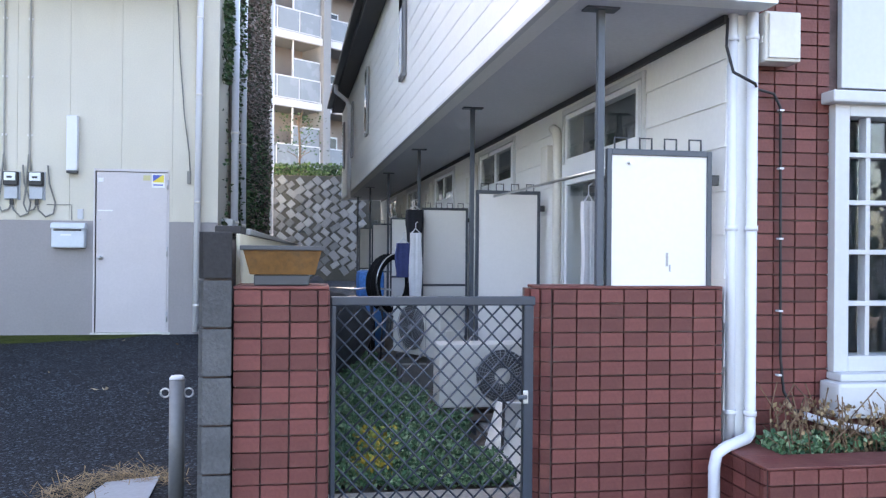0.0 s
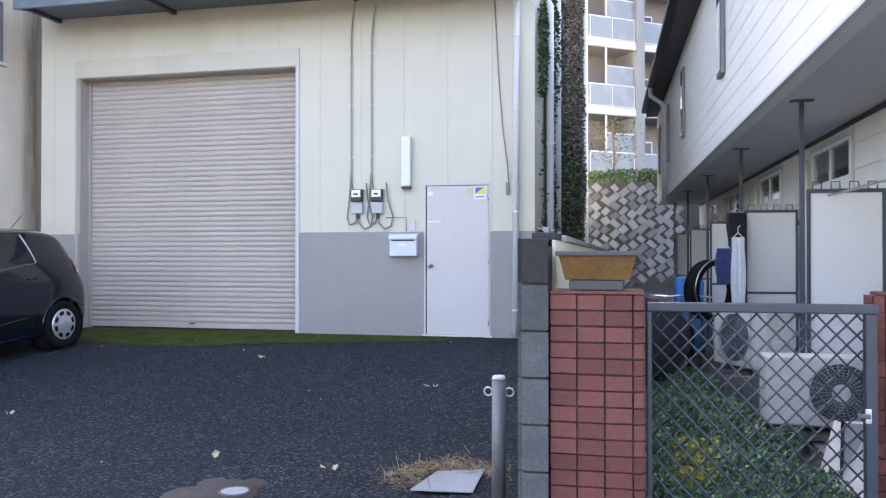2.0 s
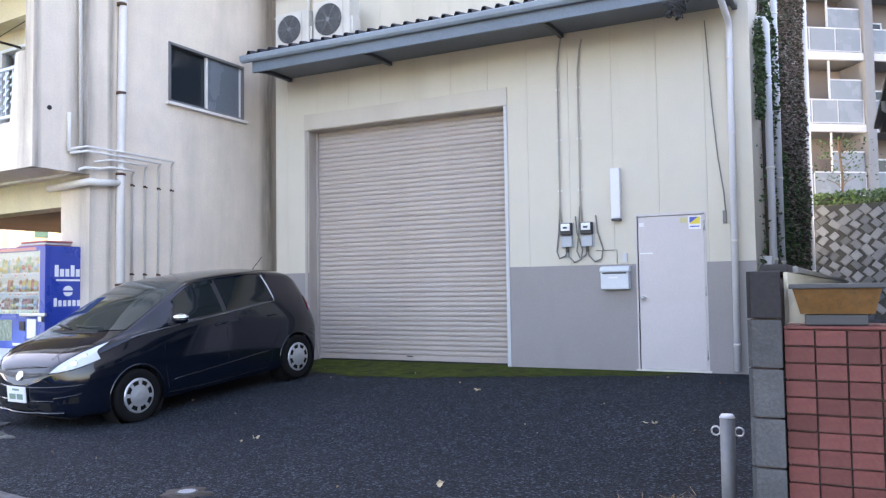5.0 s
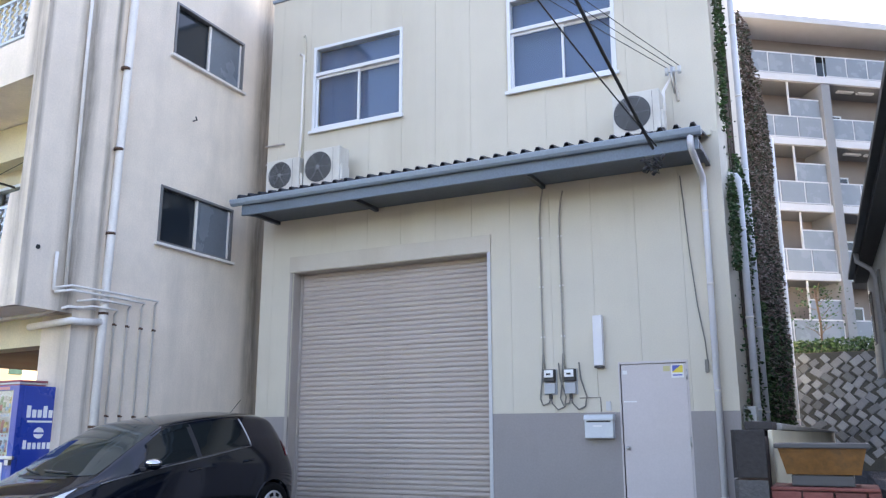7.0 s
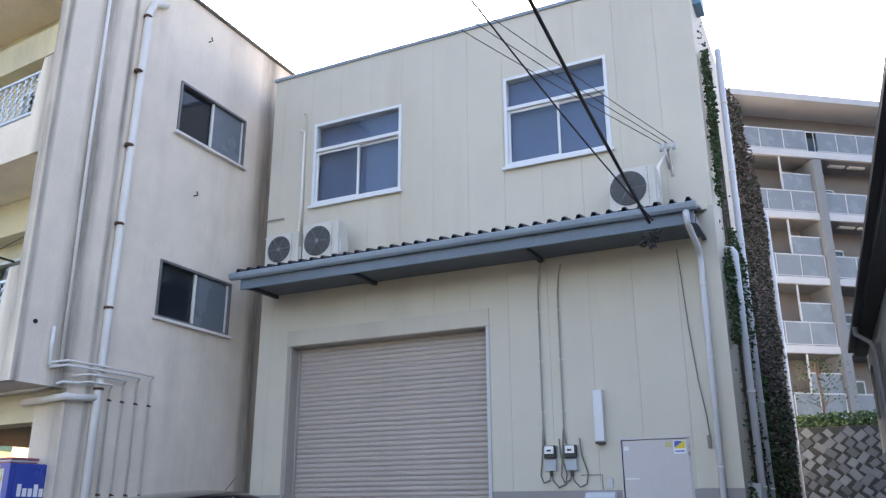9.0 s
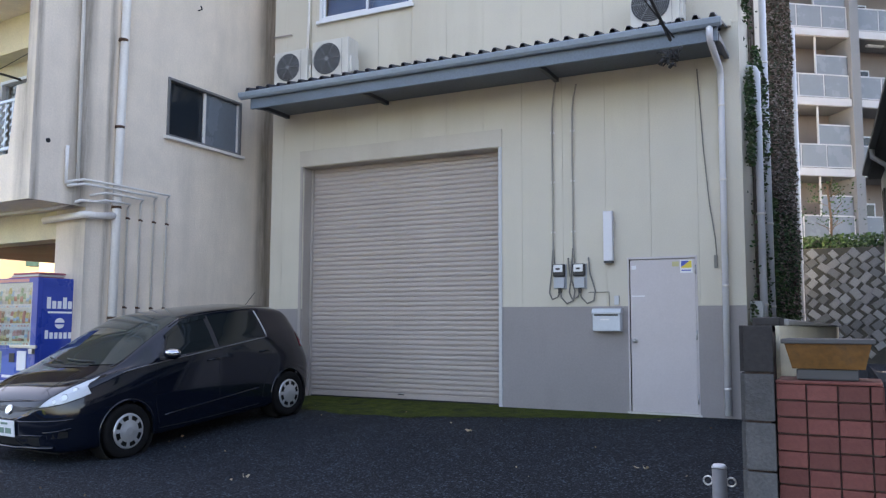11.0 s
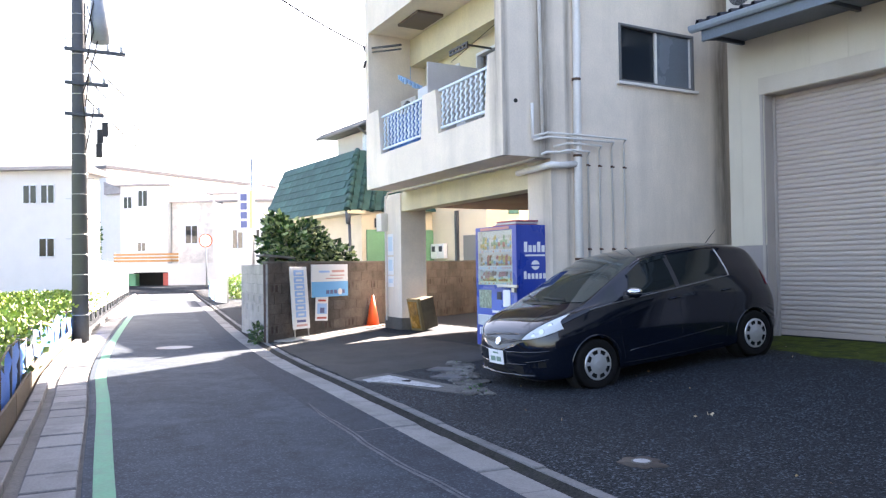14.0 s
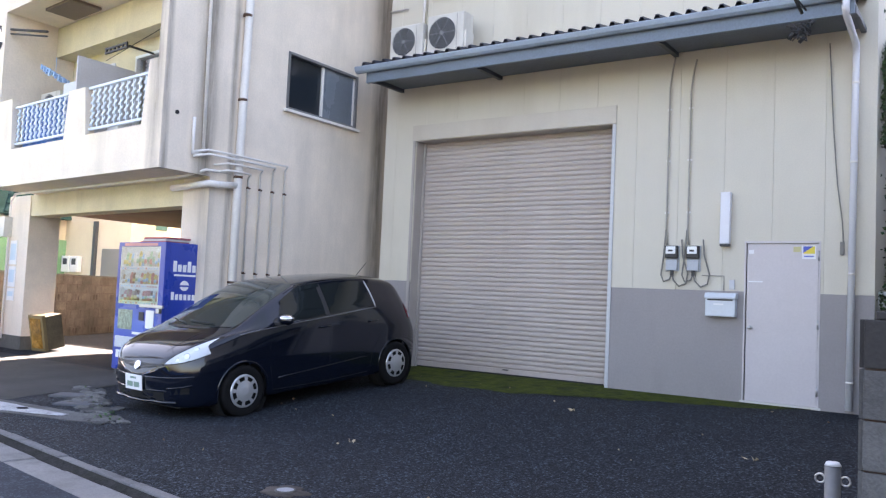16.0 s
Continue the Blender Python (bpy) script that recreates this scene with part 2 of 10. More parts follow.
def mesh_of(name, bm, material):
    me = bpy.data.meshes.new(name)
    bmesh.ops.recalc_face_normals(bm, faces=bm.faces[:])
    bm.to_mesh(me)
    bm.free()
    for m in material if isinstance(material, (list, tuple)) else (material,):
        me.materials.append(m)
    return me


def part(name, bm, material, parent=None, label=""):
    ob = new(name, mesh_of(name, bm, material))
    ob.parent = parent
    return tagged(ob, label=label)


def thing(name, label, category, m=None, group="", kind=""):
    e = new(name)
    e.empty_display_size = 0.2
    if m is not None:
        e.matrix_basis = m
    return tagged(e, label, category, group, kind)


def structure(name, bm, material, label="", category=""):
    return tagged(new(name, mesh_of(name, bm, material)), label, category, kind="structure")


def boxes(*bs):
    bm = bmesh.new()
    for b in bs:
        box(bm, *b)
    return bm


def bbox(width, *bs):
    bm = boxes(*bs)
    bevel(bm, width)
    return bm


def prism(bm, outline, y0, y1, swap=False):
    """An outline in x and z, drawn out along y (or in y and z along x)."""
    P = (lambda u, v, w: (w, u, v)) if swap else (lambda u, v, w: (u, w, v))
    a = [bm.verts.new(P(u, v, y0)) for u, v in outline]
    b = [bm.verts.new(P(u, v, y1)) for u, v in outline]
    bm.faces.new(a)
    bm.faces.new(b[::-1])
    for i in range(len(outline)):
        j = (i + 1) % len(outline)
        bm.faces.new((a[i], b[i], b[j], a[j]))


def wall_x(bm, x0, x1, y0, y1, z0, z1, holes=()):
    """A wall along x between y0 and y1, with holes (x0, x1, z0, z1) cut right through it."""
    holes = [(max(h[0], x0), min(h[1], x1), max(h[2], z0), min(h[3], z1)) for h in holes if h[0] < x1 and h[1] > x0 and h[2] < z1 and h[3] > z0]
    xs = sorted({x0, x1, *[h[0] for h in holes], *[h[1] for h in holes]})
    zs = sorted({z0, z1, *[h[2] for h in holes], *[h[3] for h in holes]})
    for a, b in zip(xs, xs[1:]):
        run = None
        for c, d in zip(zs, zs[1:]):
            solid = not any(h[0] <= a and b <= h[1] and h[2] <= c and d <= h[3] for h in holes)
            if solid:
                run = (run[0], d) if run else (c, d)
            if run and not solid:
                box(bm, a, b, y0, y1, *run)
                run = None
        if run:
            box(bm, a, b, y0, y1, *run)


def wall_y(bm, y0, y1, x0, x1, z0, z1, holes=()):
    """The same along y: holes are (y0, y1, z0, z1)."""
    n = len(bm.verts)
    wall_x(bm, y0, y1, x0, x1, z0, z1, holes)
    bm.verts.ensure_lookup_table()
    for v in bm.verts[n:]:
        v.co.x, v.co.y = v.co.y, v.co.x


# ---- ground and road ----
KERB = ((60, -14.5), (25, -10.4), (4.6, -7.85), (-1.2, -7.15), (-6.15, -6.42), (-10, -5.85), (-16, -4.66), (-30, -1.6), (-48.6, 2.5), (-90, 12.0))


def kerb_line(step=0.5):
    """The back edge of the kerb as a smooth line from east to west."""
    pts, out = [Vector((x, y)) for x, y in KERB], []
    for i in range(1, len(pts) - 2):
        a, b, c, d = pts[i - 1 : i + 3]
        n = max(2, int((c - b).length / step))
        for k in range(n):
            t = k / n
            out.append(0.5 * ((2 * b) + (c - a) * t + (2 * a - 5 * b + 4 * c - d) * t * t + (3 * b - a - 3 * c + d) * t ** 3))
    return out + [pts[-2]]


LINE = kerb_line()
SIDE = []
for i, p in enumerate(LINE):
    d = (LINE[min(i + 1, len(LINE) - 1)] - LINE[max(i - 1, 0)]).normalized()
    SIDE.append(Vector((-d.y, d.x)))      # towards the road's far side


def kerb_y(x):
    return float(np.interp(-x, [-p.x for p in LINE], [p.y for p in LINE]))


def ground_z(x, y):
    k = kerb_y(x)
    if y <= k:
        return -0.36
    f = min(1.0, (y - k) / (0.0 - k)) if k < -0.5 else 1.0
    lot = float(np.interp(f, (0, 0.34, 0.71, 1), (-0.28, -0.258, -0.045, 0.0)))
    west = -0.27 + 0.12 * min(1.0, f * 1.6)
    garden = -0.22
    if x > 1.9:
        w = min(1.0, (x - 1.9) / 0.4)
        return lot * (1 - w) + garden * w
    w = min(1.0, max(0.0, (-5.6 - x) / 1.6))
    return lot * (1 - w) + west * w


def strip(bm, off0, off1, z0, z1=None, lo=0, hi=None):
    """A band along the road between two distances from the kerb line."""
    z1 = z0 if z1 is None else z1
    idx = range(lo, hi or len(LINE))
    a = [bm.verts.new((*(LINE[i] + SIDE[i] * off0), z0)) for i in idx]
    b = [bm.verts.new((*(LINE[i] + SIDE[i] * off1), z1)) for i in idx]
    for i in range(len(a) - 1):
        bm.faces.new((a[i], a[i + 1], b[i + 1], b[i]))


def ground_sheet():
    bm = bmesh.new()
    xs = sorted({*[round(-90 + i * 3.0, 2) for i in range(26)], *[round(-14 + i * 0.5, 2) for i in range(46)], *[round(9 + i * 3.0, 2) for i in range(18)]})
    ts = [0, 0.08, 0.16, 0.25, 0.34, 0.45, 0.55, 0.65, 0.75, 0.88, 1.0]
    rows = []
    for x in xs:
        k = kerb_y(x)
        col = [bm.verts.new((x, -900, -0.36)), bm.verts.new((x, k - 7, -0.36)), bm.verts.new((x, k - 0.06, -0.36))]
        for t in ts:
            y = k + 0.001 + t * (0.0 - k if k < -0.6 else 8.0)
            col.append(bm.verts.new((x, y, ground_z(x, y))))
        top = col[-1].co
        col.append(bm.verts.new((x, top.y + 12, top.z)))
        col.append(bm.verts.new((x, 900, top.z)))
        rows.append(col)
    for a, b in zip(rows, rows[1:]):
        for i in range(len(a) - 1):
            f = bm.faces.new((a[i], b[i], b[i + 1], a[i + 1]))
            f.smooth = True
    for col, far in ((rows[0], -900), (rows[-1], 900)):
        out = [bm.verts.new((far, v.co.y, v.co.z)) for v in col]
        for i in range(len(col) - 1):
            bm.faces.new((col[i], out[i], out[i + 1], col[i + 1]))
    return structure("ground", bm, ASPHALT, "dark worn asphalt ground of the forecourt, coarse and patched", "ground")


ground_sheet()
bm = bmesh.new()
strip(bm, 0.46, 3.0, -0.30)
structure("road", bm, ROAD, "narrow grey asphalt road with worn wheel tracks", "road")
NEWER = asphalt("newer_road_asphalt", (0.018, 0.026, 0.038), (0.059, 0.078, 0.099), 75.0, (0.033, 0.043, 0.058), 0.6, 0.12)
bm = bmesh.new()
strip(bm, 0.46, 0.90, -0.2965)
structure("road_trench", bm, NEWER, "darker filled trench in the road beside the gutter", "road")
bm = bmesh.new()
SEAM = [(-5.5, -7.37), (-5.0, -7.47), (-4.3, -7.585), (-3.77, -7.65), (-3.32, -7.74), (-2.6, -7.83), (-1.63, -7.905), (-0.6, -7.98), (0.6, -8.07)]
for o0, o1 in ((-0.034, -0.006), (0.010, 0.030)):
    edge = []
    for k in range(65):
        x = -5.5 + 6.1 * k / 64
        y = float(np.interp(x, [p[0] for p in SEAM], [p[1] for p in SEAM]))
        w = min(1.0, 0.15 + k / 14) * (1 + 0.5 * noise.noise(Vector((x * 4.3, o0 * 90, 2))))
        d = 0.012 * noise.noise(Vector((x * 1.8, 6, 0)))
        edge.append((bm.verts.new((x, y + d + o0 * w, -0.2935)), bm.verts.new((x, y + d + o1 * w, -0.2935))))
    for a, b in zip(edge, edge[1:]):
        bm.faces.new((a[0], b[0], b[1], a[1]))
edge = [(bm.verts.new((-3.80 + 0.02 * math.sin(k * 1.3), -7.60 + 0.06 * k, -0.2935)), bm.verts.new((-3.775 + 0.02 * math.sin(k * 1.3 + 0.3), -7.60 + 0.06 * k, -0.2935))) for k in range(8)]
for a, b in zip(edge, edge[1:]):
    bm.faces.new((a[0], a[1], b[1], b[0]))
structure("road_seam", bm, mat("worn_seam", (0.075, 0.084, 0.096), 0.9, var=0.35, scale=5, stain=(0.04, 0.048, 0.058), amount=0.9, stain_scale=6), "pale worn seam along the filled trench", "road")
GREEN_PAINT = mat("green_line_paint", (0.07, 0.25, 0.14), 0.7, var=0.15, scale=3, stain=(0.1, 0.13, 0.11), amount=0.5, stain_scale=5)
bm = bmesh.new()
strip(bm, 2.79, 2.93, -0.296)
structure("road_line", bm, GREEN_PAINT, "worn green line painted along the road", "road marking")
CONC_PALE = mat("pale_gutter_concrete", (0.19, 0.188, 0.185), 0.85, var=0.16, fine=50, bump=0.35, stain=(0.075, 0.075, 0.072), amount=0.7, stain_scale=2.5, obj=0.14)


def run_blocks(name, parent, material, off0, off1, z0, z1, length, gap, n_near, first, slope=0.0):
    """Blocks laid end to end along the road, each a piece of its own; the far rest in one mesh."""
    dist = [0.0]
    for a, b in zip(LINE, LINE[1:]):
        dist.append(dist[-1] + (b - a).length)
    xs, ys = [p.x for p in LINE], [p.y for p in LINE]
    sx, sy = [p.x for p in SIDE], [p.y for p in SIDE]

    def at(s, o, z):
        c = Vector((float(np.interp(s, dist, xs)), float(np.interp(s, dist, ys))))
        d = Vector((float(np.interp(s, dist, sx)), float(np.interp(s, dist, sy))))
        c += d * o
        return (c.x, c.y, z)

    s, k = first, 0
    rest = bmesh.new()
    while s + length < dist[-1]:
        near = k < n_near
        bm = bmesh.new() if near else rest
        a, b = s + gap / 2, s + length - gap / 2
        dz = 0.004 * math.sin(k * 1.7) + 0.003 * math.sin(k * 4.1)
        low = [bm.verts.new(at(q, o, z0)) for q, o in ((a, off0), (b, off0), (b, off1), (a, off1))]
        mid = [bm.verts.new(at(q, o, z1 - 0.008 + dz + (slope if o == off1 else 0))) for q, o in ((a, off0), (b, off0), (b, off1), (a, off1))]
        e = 0.008
        top = [bm.verts.new(at(q, o, z1 + dz + (slope if o < off1 - 0.02 else 0) * 0)) for q, o in ((a + e, off0 + e), (b - e, off0 + e), (b - e, off1 - e), (a + e, off1 - e))]
        bm.faces.new(top)
        for p, q in ((low, mid), (mid, top)):
            for i in range(4):
                bm.faces.new((p[i], p[(i + 1) % 4], q[(i + 1) % 4], q[i]))
        if near:
            part(name, bm, material, parent)
        s += length
        k += 1
    if rest.verts:
        tagged(part(name + "_rest", rest, material, parent), kind="stuff")
    else:
        rest.free()


EAST_START = 0.0
bm = bmesh.new()
strip(bm, 0.0, 0.47, -0.352)
gutter_bed = structure("kerb_bed", bm, mat("gutter_dirt", (0.035, 0.034, 0.032), 0.95, var=0.3, bump=0.5), "dark gutter bed beside the kerb", "gutter")
CONC_KERB = mat("dirty_kerb_concrete", (0.135, 0.135, 0.135), 0.9, var=0.25, fine=50, bump=0.4, stain=(0.045, 0.045, 0.044), amount=0.8, stain_scale=4, obj=0.2)
run_blocks("kerb_stone", gutter_bed, CONC_KERB, 0.005, 0.095, -0.40, -0.270, 0.60, 0.012, 110, EAST_START)
run_blocks("gutter_block", gutter_bed, CONC_PALE, 0.185, 0.455, -0.40, -0.303, 0.60, 0.010, 110, EAST_START + 0.2)
bm = bmesh.new()
strip(bm, 0.096, 0.183, -0.281, -0.316)
structure("gutter_dirt", bm, mat("packed_gutter_dirt", (0.026, 0.026, 0.025), 0.98, spec=0.1, var=0.4, scale=6, bump=0.8, stain=(0.03, 0.034, 0.022), amount=0.5, stain_scale=5), "dark packed dirt between kerb and gutter", "gutter")
bm = bmesh.new()
strip(bm, 3.0, 3.68, -0.33)
lid_bed = structure("drain_bed", bm, CONC_DARK, "dark bed of the covered roadside drain", "gutter")
run_blocks("drain_cover", lid_bed, CONC_PALE, 3.03, 3.38, -0.40, -0.30, 0.50, 0.022, 120, EAST_START)
run_blocks("kerb_stone", lid_bed, CONC_PALE, 3.48, 3.61, -0.40, -0.24, 0.60, 0.012, 110, EAST_START)


# ---- warehouse ----
W0, W1, WTOP, WBACK = -5.94, 1.45, 8.68, 11.0
SH0, SH1, SHT = -5.29, -1.86, 3.69
DOOR = (0.0, 0.846, -0.3, 2.0)
WIN_A, WIN_B = (-5.02, -3.29, 6.07, 7.61), (-1.47, 0.17, 6.09, 7.62)
HOLES = [(SH0, SH1, -0.3, SHT), DOOR, WIN_A, WIN_B]
bm = bmesh.new()
wall_x(bm, W0, W1, 0.014, 0.2, -0.3, WTOP, HOLES)
wall_w = structure("wall_warehouse", bm, CREAM, "cream metal-panel warehouse wall with faint rust and dirt", "wall")
for x0, x1 in ((W1 - 0.2, W1), (W0, W0 + 0.2)):
    bm = bmesh.new()
    wall_y(bm, 0.201, WBACK, x0, x1, -0.3, WTOP)
    part("side_wall", bm, CREAM, wall_w)
bm = bmesh.new()
wall_x(bm, W0, W1, WBACK, WBACK + 0.2, -0.3, WTOP)
part("rear_wall", bm, CREAM, wall_w)
# unseen wall added behind the warehouse; keeps sun off the porch passage
structure("wall_annex", boxes((W0 + 0.4, 0.5, WBACK + 0.25, 22.5, -0.4, 8.3)), CREAM, "plain cream wall added out of view to block the sun", "wall")
structure("roof_warehouse", boxes((W0 + 0.2, W1 - 0.2, 0.2, WBACK, WTOP - 0.5, WTOP - 0.3)), CONC, "flat grey warehouse roof behind a parapet", "roof")
structure("floor_warehouse", boxes((W0 + 0.2, W1 - 0.2, 0.2, WBACK, -0.3, -0.02)), CONC, "grey concrete slab inside the warehouse", "floor")
# facade panels, 0.6 m wide, over the core
seams = [W0 - 0.001] + [round(-5.7 + 0.6 * i, 3) for i in range(12)] + [W1 + 0.001]
for z0, z1 in ((1.392, 5.0), (5.004, WTOP)):
    for a, b in zip(seams, seams[1:]):
        bm = bmesh.new()
        wall_x(bm, a + 0.0015, b - 0.0015, 0.0, 0.014, z0, z1, [(max(h[0], a + 0.0015), min(h[1], b - 0.0015), max(h[2], z0), min(h[3], z1)) for h in HOLES if h[0] < b - 0.0015 and h[1] > a + 0.0015 and h[3] > z0 and h[2] < z1])
        part("panel", bm, CREAM, wall_w)
bm = bmesh.new()
wall_x(bm, W0 - 0.001, W1 + 0.001, -0.004, 0.014, -0.3, 1.389, HOLES[:2])
part("dado", bm, GREY_PAINT, wall_w, "grey-painted lower band of the warehouse wall")
part("capping", bbox(0.01, (W0 - 0.03, W1 + 0.03, -0.03, 0.24, WTOP, WTOP + 0.06)), GUTTER, wall_w, "grey metal parapet capping")
bm = bmesh.new()
wall_x(bm, W0, W1, -0.03, -0.004, -0.3, -0.0, HOLES[:2])
for v in bm.verts:
    v.co.z = min(v.co.z, 0.035 if v.co.x < -1 else 0.015)
part("plinth", bm, CONC_DARK, wall_w, "dirty concrete plinth strip")

# shutter and its surround
shutter = thing("roller_shutter", "large closed taupe steel roller shutter with many slats", "shutter")
n_slats = 49
pitch = (SHT - 0.10) / n_slats
bm = bmesh.new()
prism(bm, [(0.0, 0.0), (-0.004, 0.006), (-0.013, pitch * 0.3), (-0.015, pitch * 0.55), (-0.011, pitch * 0.82), (0.001, pitch * 0.93), (0.004, pitch - 0.002), (0.02, pitch - 0.002), (0.02, 0.0)], SH0 + 0.02, SH1 - 0.02, swap=True)
slat_me = mesh_of("slat", bm, SHUTTER)
for i in range(n_slats):
    s = new("slat", slat_me)
    s.parent = shutter
    s.location = (0, 0.25 + 0.0012 * math.sin(i * 2.3), 0.10 + i * pitch)
part("bottom_bar", bbox(0.006, (SH0 + 0.02, SH1 - 0.02, 0.235, 0.28, 0.02, 0.098)), SHUTTER, shutter, "flat taupe bottom bar")
part("handle", bbox(0.004, (-3.62, -3.52, 0.222, 0.236, 0.075, 0.092)), BLACK_PLASTIC, shutter, "small black pull slot")
part("weather_strip", boxes((SH0 + 0.02, SH1 - 0.02, 0.245, 0.275, -0.02, 0.02)), BLACK_PLASTIC, shutter, "black rubber strip")
part("guide_rail", bbox(0.004, (SH0, SH0 + 0.045, 0.2, 0.30, -0.02, SHT)), FRAME_TAUPE, shutter)
part("guide_rail", bbox(0.004, (SH1 - 0.045, SH1, 0.2, 0.30, -0.02, SHT)), FRAME_TAUPE, shutter)
part("jamb", boxes((SH0 + 0.002, SH0 + 0.012, 0.015, 0.2, -0.02, SHT)), FRAME_TAUPE, shutter)
part("jamb", boxes((SH1 - 0.012, SH1 - 0.002, 0.015, 0.2, -0.02, SHT)), FRAME_TAUPE, shutter)
part("soffit_plate", boxes((SH0 + 0.012, SH1 - 0.012, 0.015, 0.3, SHT - 0.012, SHT - 0.002)), FRAME_TAUPE, shutter)
part("surround", bbox(0.006, (SH0 - 0.07, SH1 + 0.06, -0.022, -0.001, SHT + 0.001, SHT + 0.26)), mat("surround_enamel", (0.56, 0.51, 0.43), 0.5, var=0.04, stain=(0.4, 0.34, 0.27), amount=0.4, streak=5), shutter, "cream header panel over the shutter")
part("surround", bbox(0.005, (SH1 + 0.004, SH1 + 0.056, -0.02, -0.006, 0.0, SHT)), WHITE, shutter, "pale edge trim")
part("surround", bbox(0.005, (SH0 - 0.056, SH0 - 0.004, -0.02, -0.006, 0.0, SHT)), FRAME_TAUPE, shutter, "taupe edge trim")

# steel door
door = tagged(thing("door_1", "plain pale grey steel door, closed, with a sticker in its upper corner", "door"), kind="structure")
part("door_frame", bbox(0.004, (-0.022, 0.0, -0.010, 0.12, -0.02, 2.03), (0.846, 0.868, -0.010, 0.12, -0.02, 2.03), (0.0, 0.846, -0.010, 0.12, 2.0, 2.03)), DOOR_GREY, door)
part("leaf", bbox(0.004, (0.010, 0.842, 0.006, 0.05, 0.03, 1.994)), DOOR_GREY, door)
part("threshold", bbox(0.004, (-0.045, 0.891, -0.03, 0.14, -0.04, 0.026)), STEEL, door)
bm = bmesh.new()
rod(bm, (0.065, 0.006, 0.94), (0.065, -0.012, 0.94), 0.032, 16)
rod(bm, (0.065, -0.012, 0.94), (0.065, -0.03, 0.94), 0.012, 12)
bmesh.ops.create_uvsphere(bm, u_segments=16, v_segments=10, radius=0.028, matrix=Matrix.Translation((0.065, -0.045, 0.94)))
part("knob", bm, STEEL, door, "round stainless door knob")
bm = bmesh.new()
rod(bm, (0.05, 0.006, 1.40), (0.05, -0.004, 1.40), 0.013, 12)
part("lock_cylinder", bm, STEEL, door)
for z in (0.22, 1.02, 1.85):
    bm = bmesh.new()
    rod(bm, (0.846, -0.010, z - 0.06), (0.846, -0.010, z + 0.06), 0.011, 10)
    part("hinge", bm, STEEL, door)
STICK_Y, STICK_B = plain("yellow_print", (0.75, 0.6, 0.06), 0.5), plain("blue_print", (0.06, 0.1, 0.42), 0.5)
PAPER = plain("white_print", (0.78, 0.78, 0.78), 0.5)
stick = part("sticker", boxes((0.655, 0.81, 0.0015, 0.005, 1.81, 1.975)), PAPER, door, "yellow and blue sticker on white paper")
part("print", boxes((0.67, 0.80, -0.0015, 0.001, 1.875, 1.965)), STICK_Y, stick)
bm = bmesh.new()
prism(bm, [(0.67, 1.965), (0.67, 1.885), (0.78, 1.965)], -0.003, -0.0017)
part("print", bm, STICK_B, stick)
part("print", boxes((0.675, 0.79, -0.001, 0.001, 1.835, 1.85)), STICK_B, stick)
part("label_plate", boxes((0.555, 0.64, 0.0015, 0.005, 1.895, 1.96)), plain("faded_yellow_print", (0.55, 0.5, 0.25), 0.6), door, "faded yellow notice")
part("label_plate", boxes((0.03, 0.09, 0.0015, 0.005, 1.87, 1.92)), PAPER, door, "small white notice")
part("label_plate", boxes((0.03, 0.2, 0.002, 0.005, 1.512, 1.528)), PAPER, door, "thin white strip")


# aluminium windows of the upper floor
ALU_WHITE = mat("white_aluminium", (0.72, 0.74, 0.76), 0.35, var=0.02, bump=0.0)
# sky mirrored in the upper panes is put into this colour
SKY_BACKING = mat("sky_tint_backing", (0.10, 0.17, 0.33), 0.7, var=0.1, scale=1.0)


def upper_window(name, h, split, transom):
    x0, x1, z0, z1 = h
    w = tagged(thing(name, "white aluminium sliding window with a top light above two panes", "window"), kind="structure")
    fr = part("window_frame", bbox(0.004, (x0, x0 + 0.05, -0.03, 0.1, z0, z1), (x1 - 0.05, x1, -0.03, 0.1, z0, z1), (x0 + 0.05, x1 - 0.05, -0.03, 0.1, z1 - 0.05, z1), (x0 + 0.05, x1 - 0.05, -0.035, 0.1, z0, z0 + 0.055), (x0 + 0.05, x1 - 0.05, -0.025, 0.1, transom - 0.03, transom + 0.03)), ALU_WHITE, w)
    part("window_sill", bbox(0.006, (x0 - 0.04, x1 + 0.04, -0.07, -0.036, z0 - 0.04, z0 + 0.012)), ALU_WHITE, w)
    for a, b, y in ((x0 + 0.05, split + 0.02, 0.02), (split - 0.02, x1 - 0.05, 0.05)):
        s = part("sash", bbox(0.003, (a, a + 0.035, y, y + 0.025, z0 + 0.056, transom - 0.031), (b - 0.035, b, y, y + 0.025, z0 + 0.056, transom - 0.031), (a + 0.035, b - 0.035, y, y + 0.025, z0 + 0.056, z0 + 0.1), (a + 0.035, b - 0.035, y, y + 0.025, transom - 0.07, transom - 0.031)), ALU_WHITE, w)
        part("pane", boxes((a + 0.033, b - 0.033, y + 0.01, y + 0.015, z0 + 0.1, transom - 0.07)), GLASS, s)
    part("pane", boxes((x0 + 0.05, x1 - 0.05, 0.03, 0.035, transom + 0.03, z1 - 0.05)), GLASS, w)
    part("blind", boxes((x0 + 0.02, x1 - 0.02, 0.17, 0.18, z0 + 0.02, z1 - 0.02)), SKY_BACKING, w, "blue-grey backing behind the glass, coloured like reflected sky")


upper_window("window_1", WIN_A, -4.14, 7.10)
upper_window("window_2", WIN_B, -0.62, 7.08)

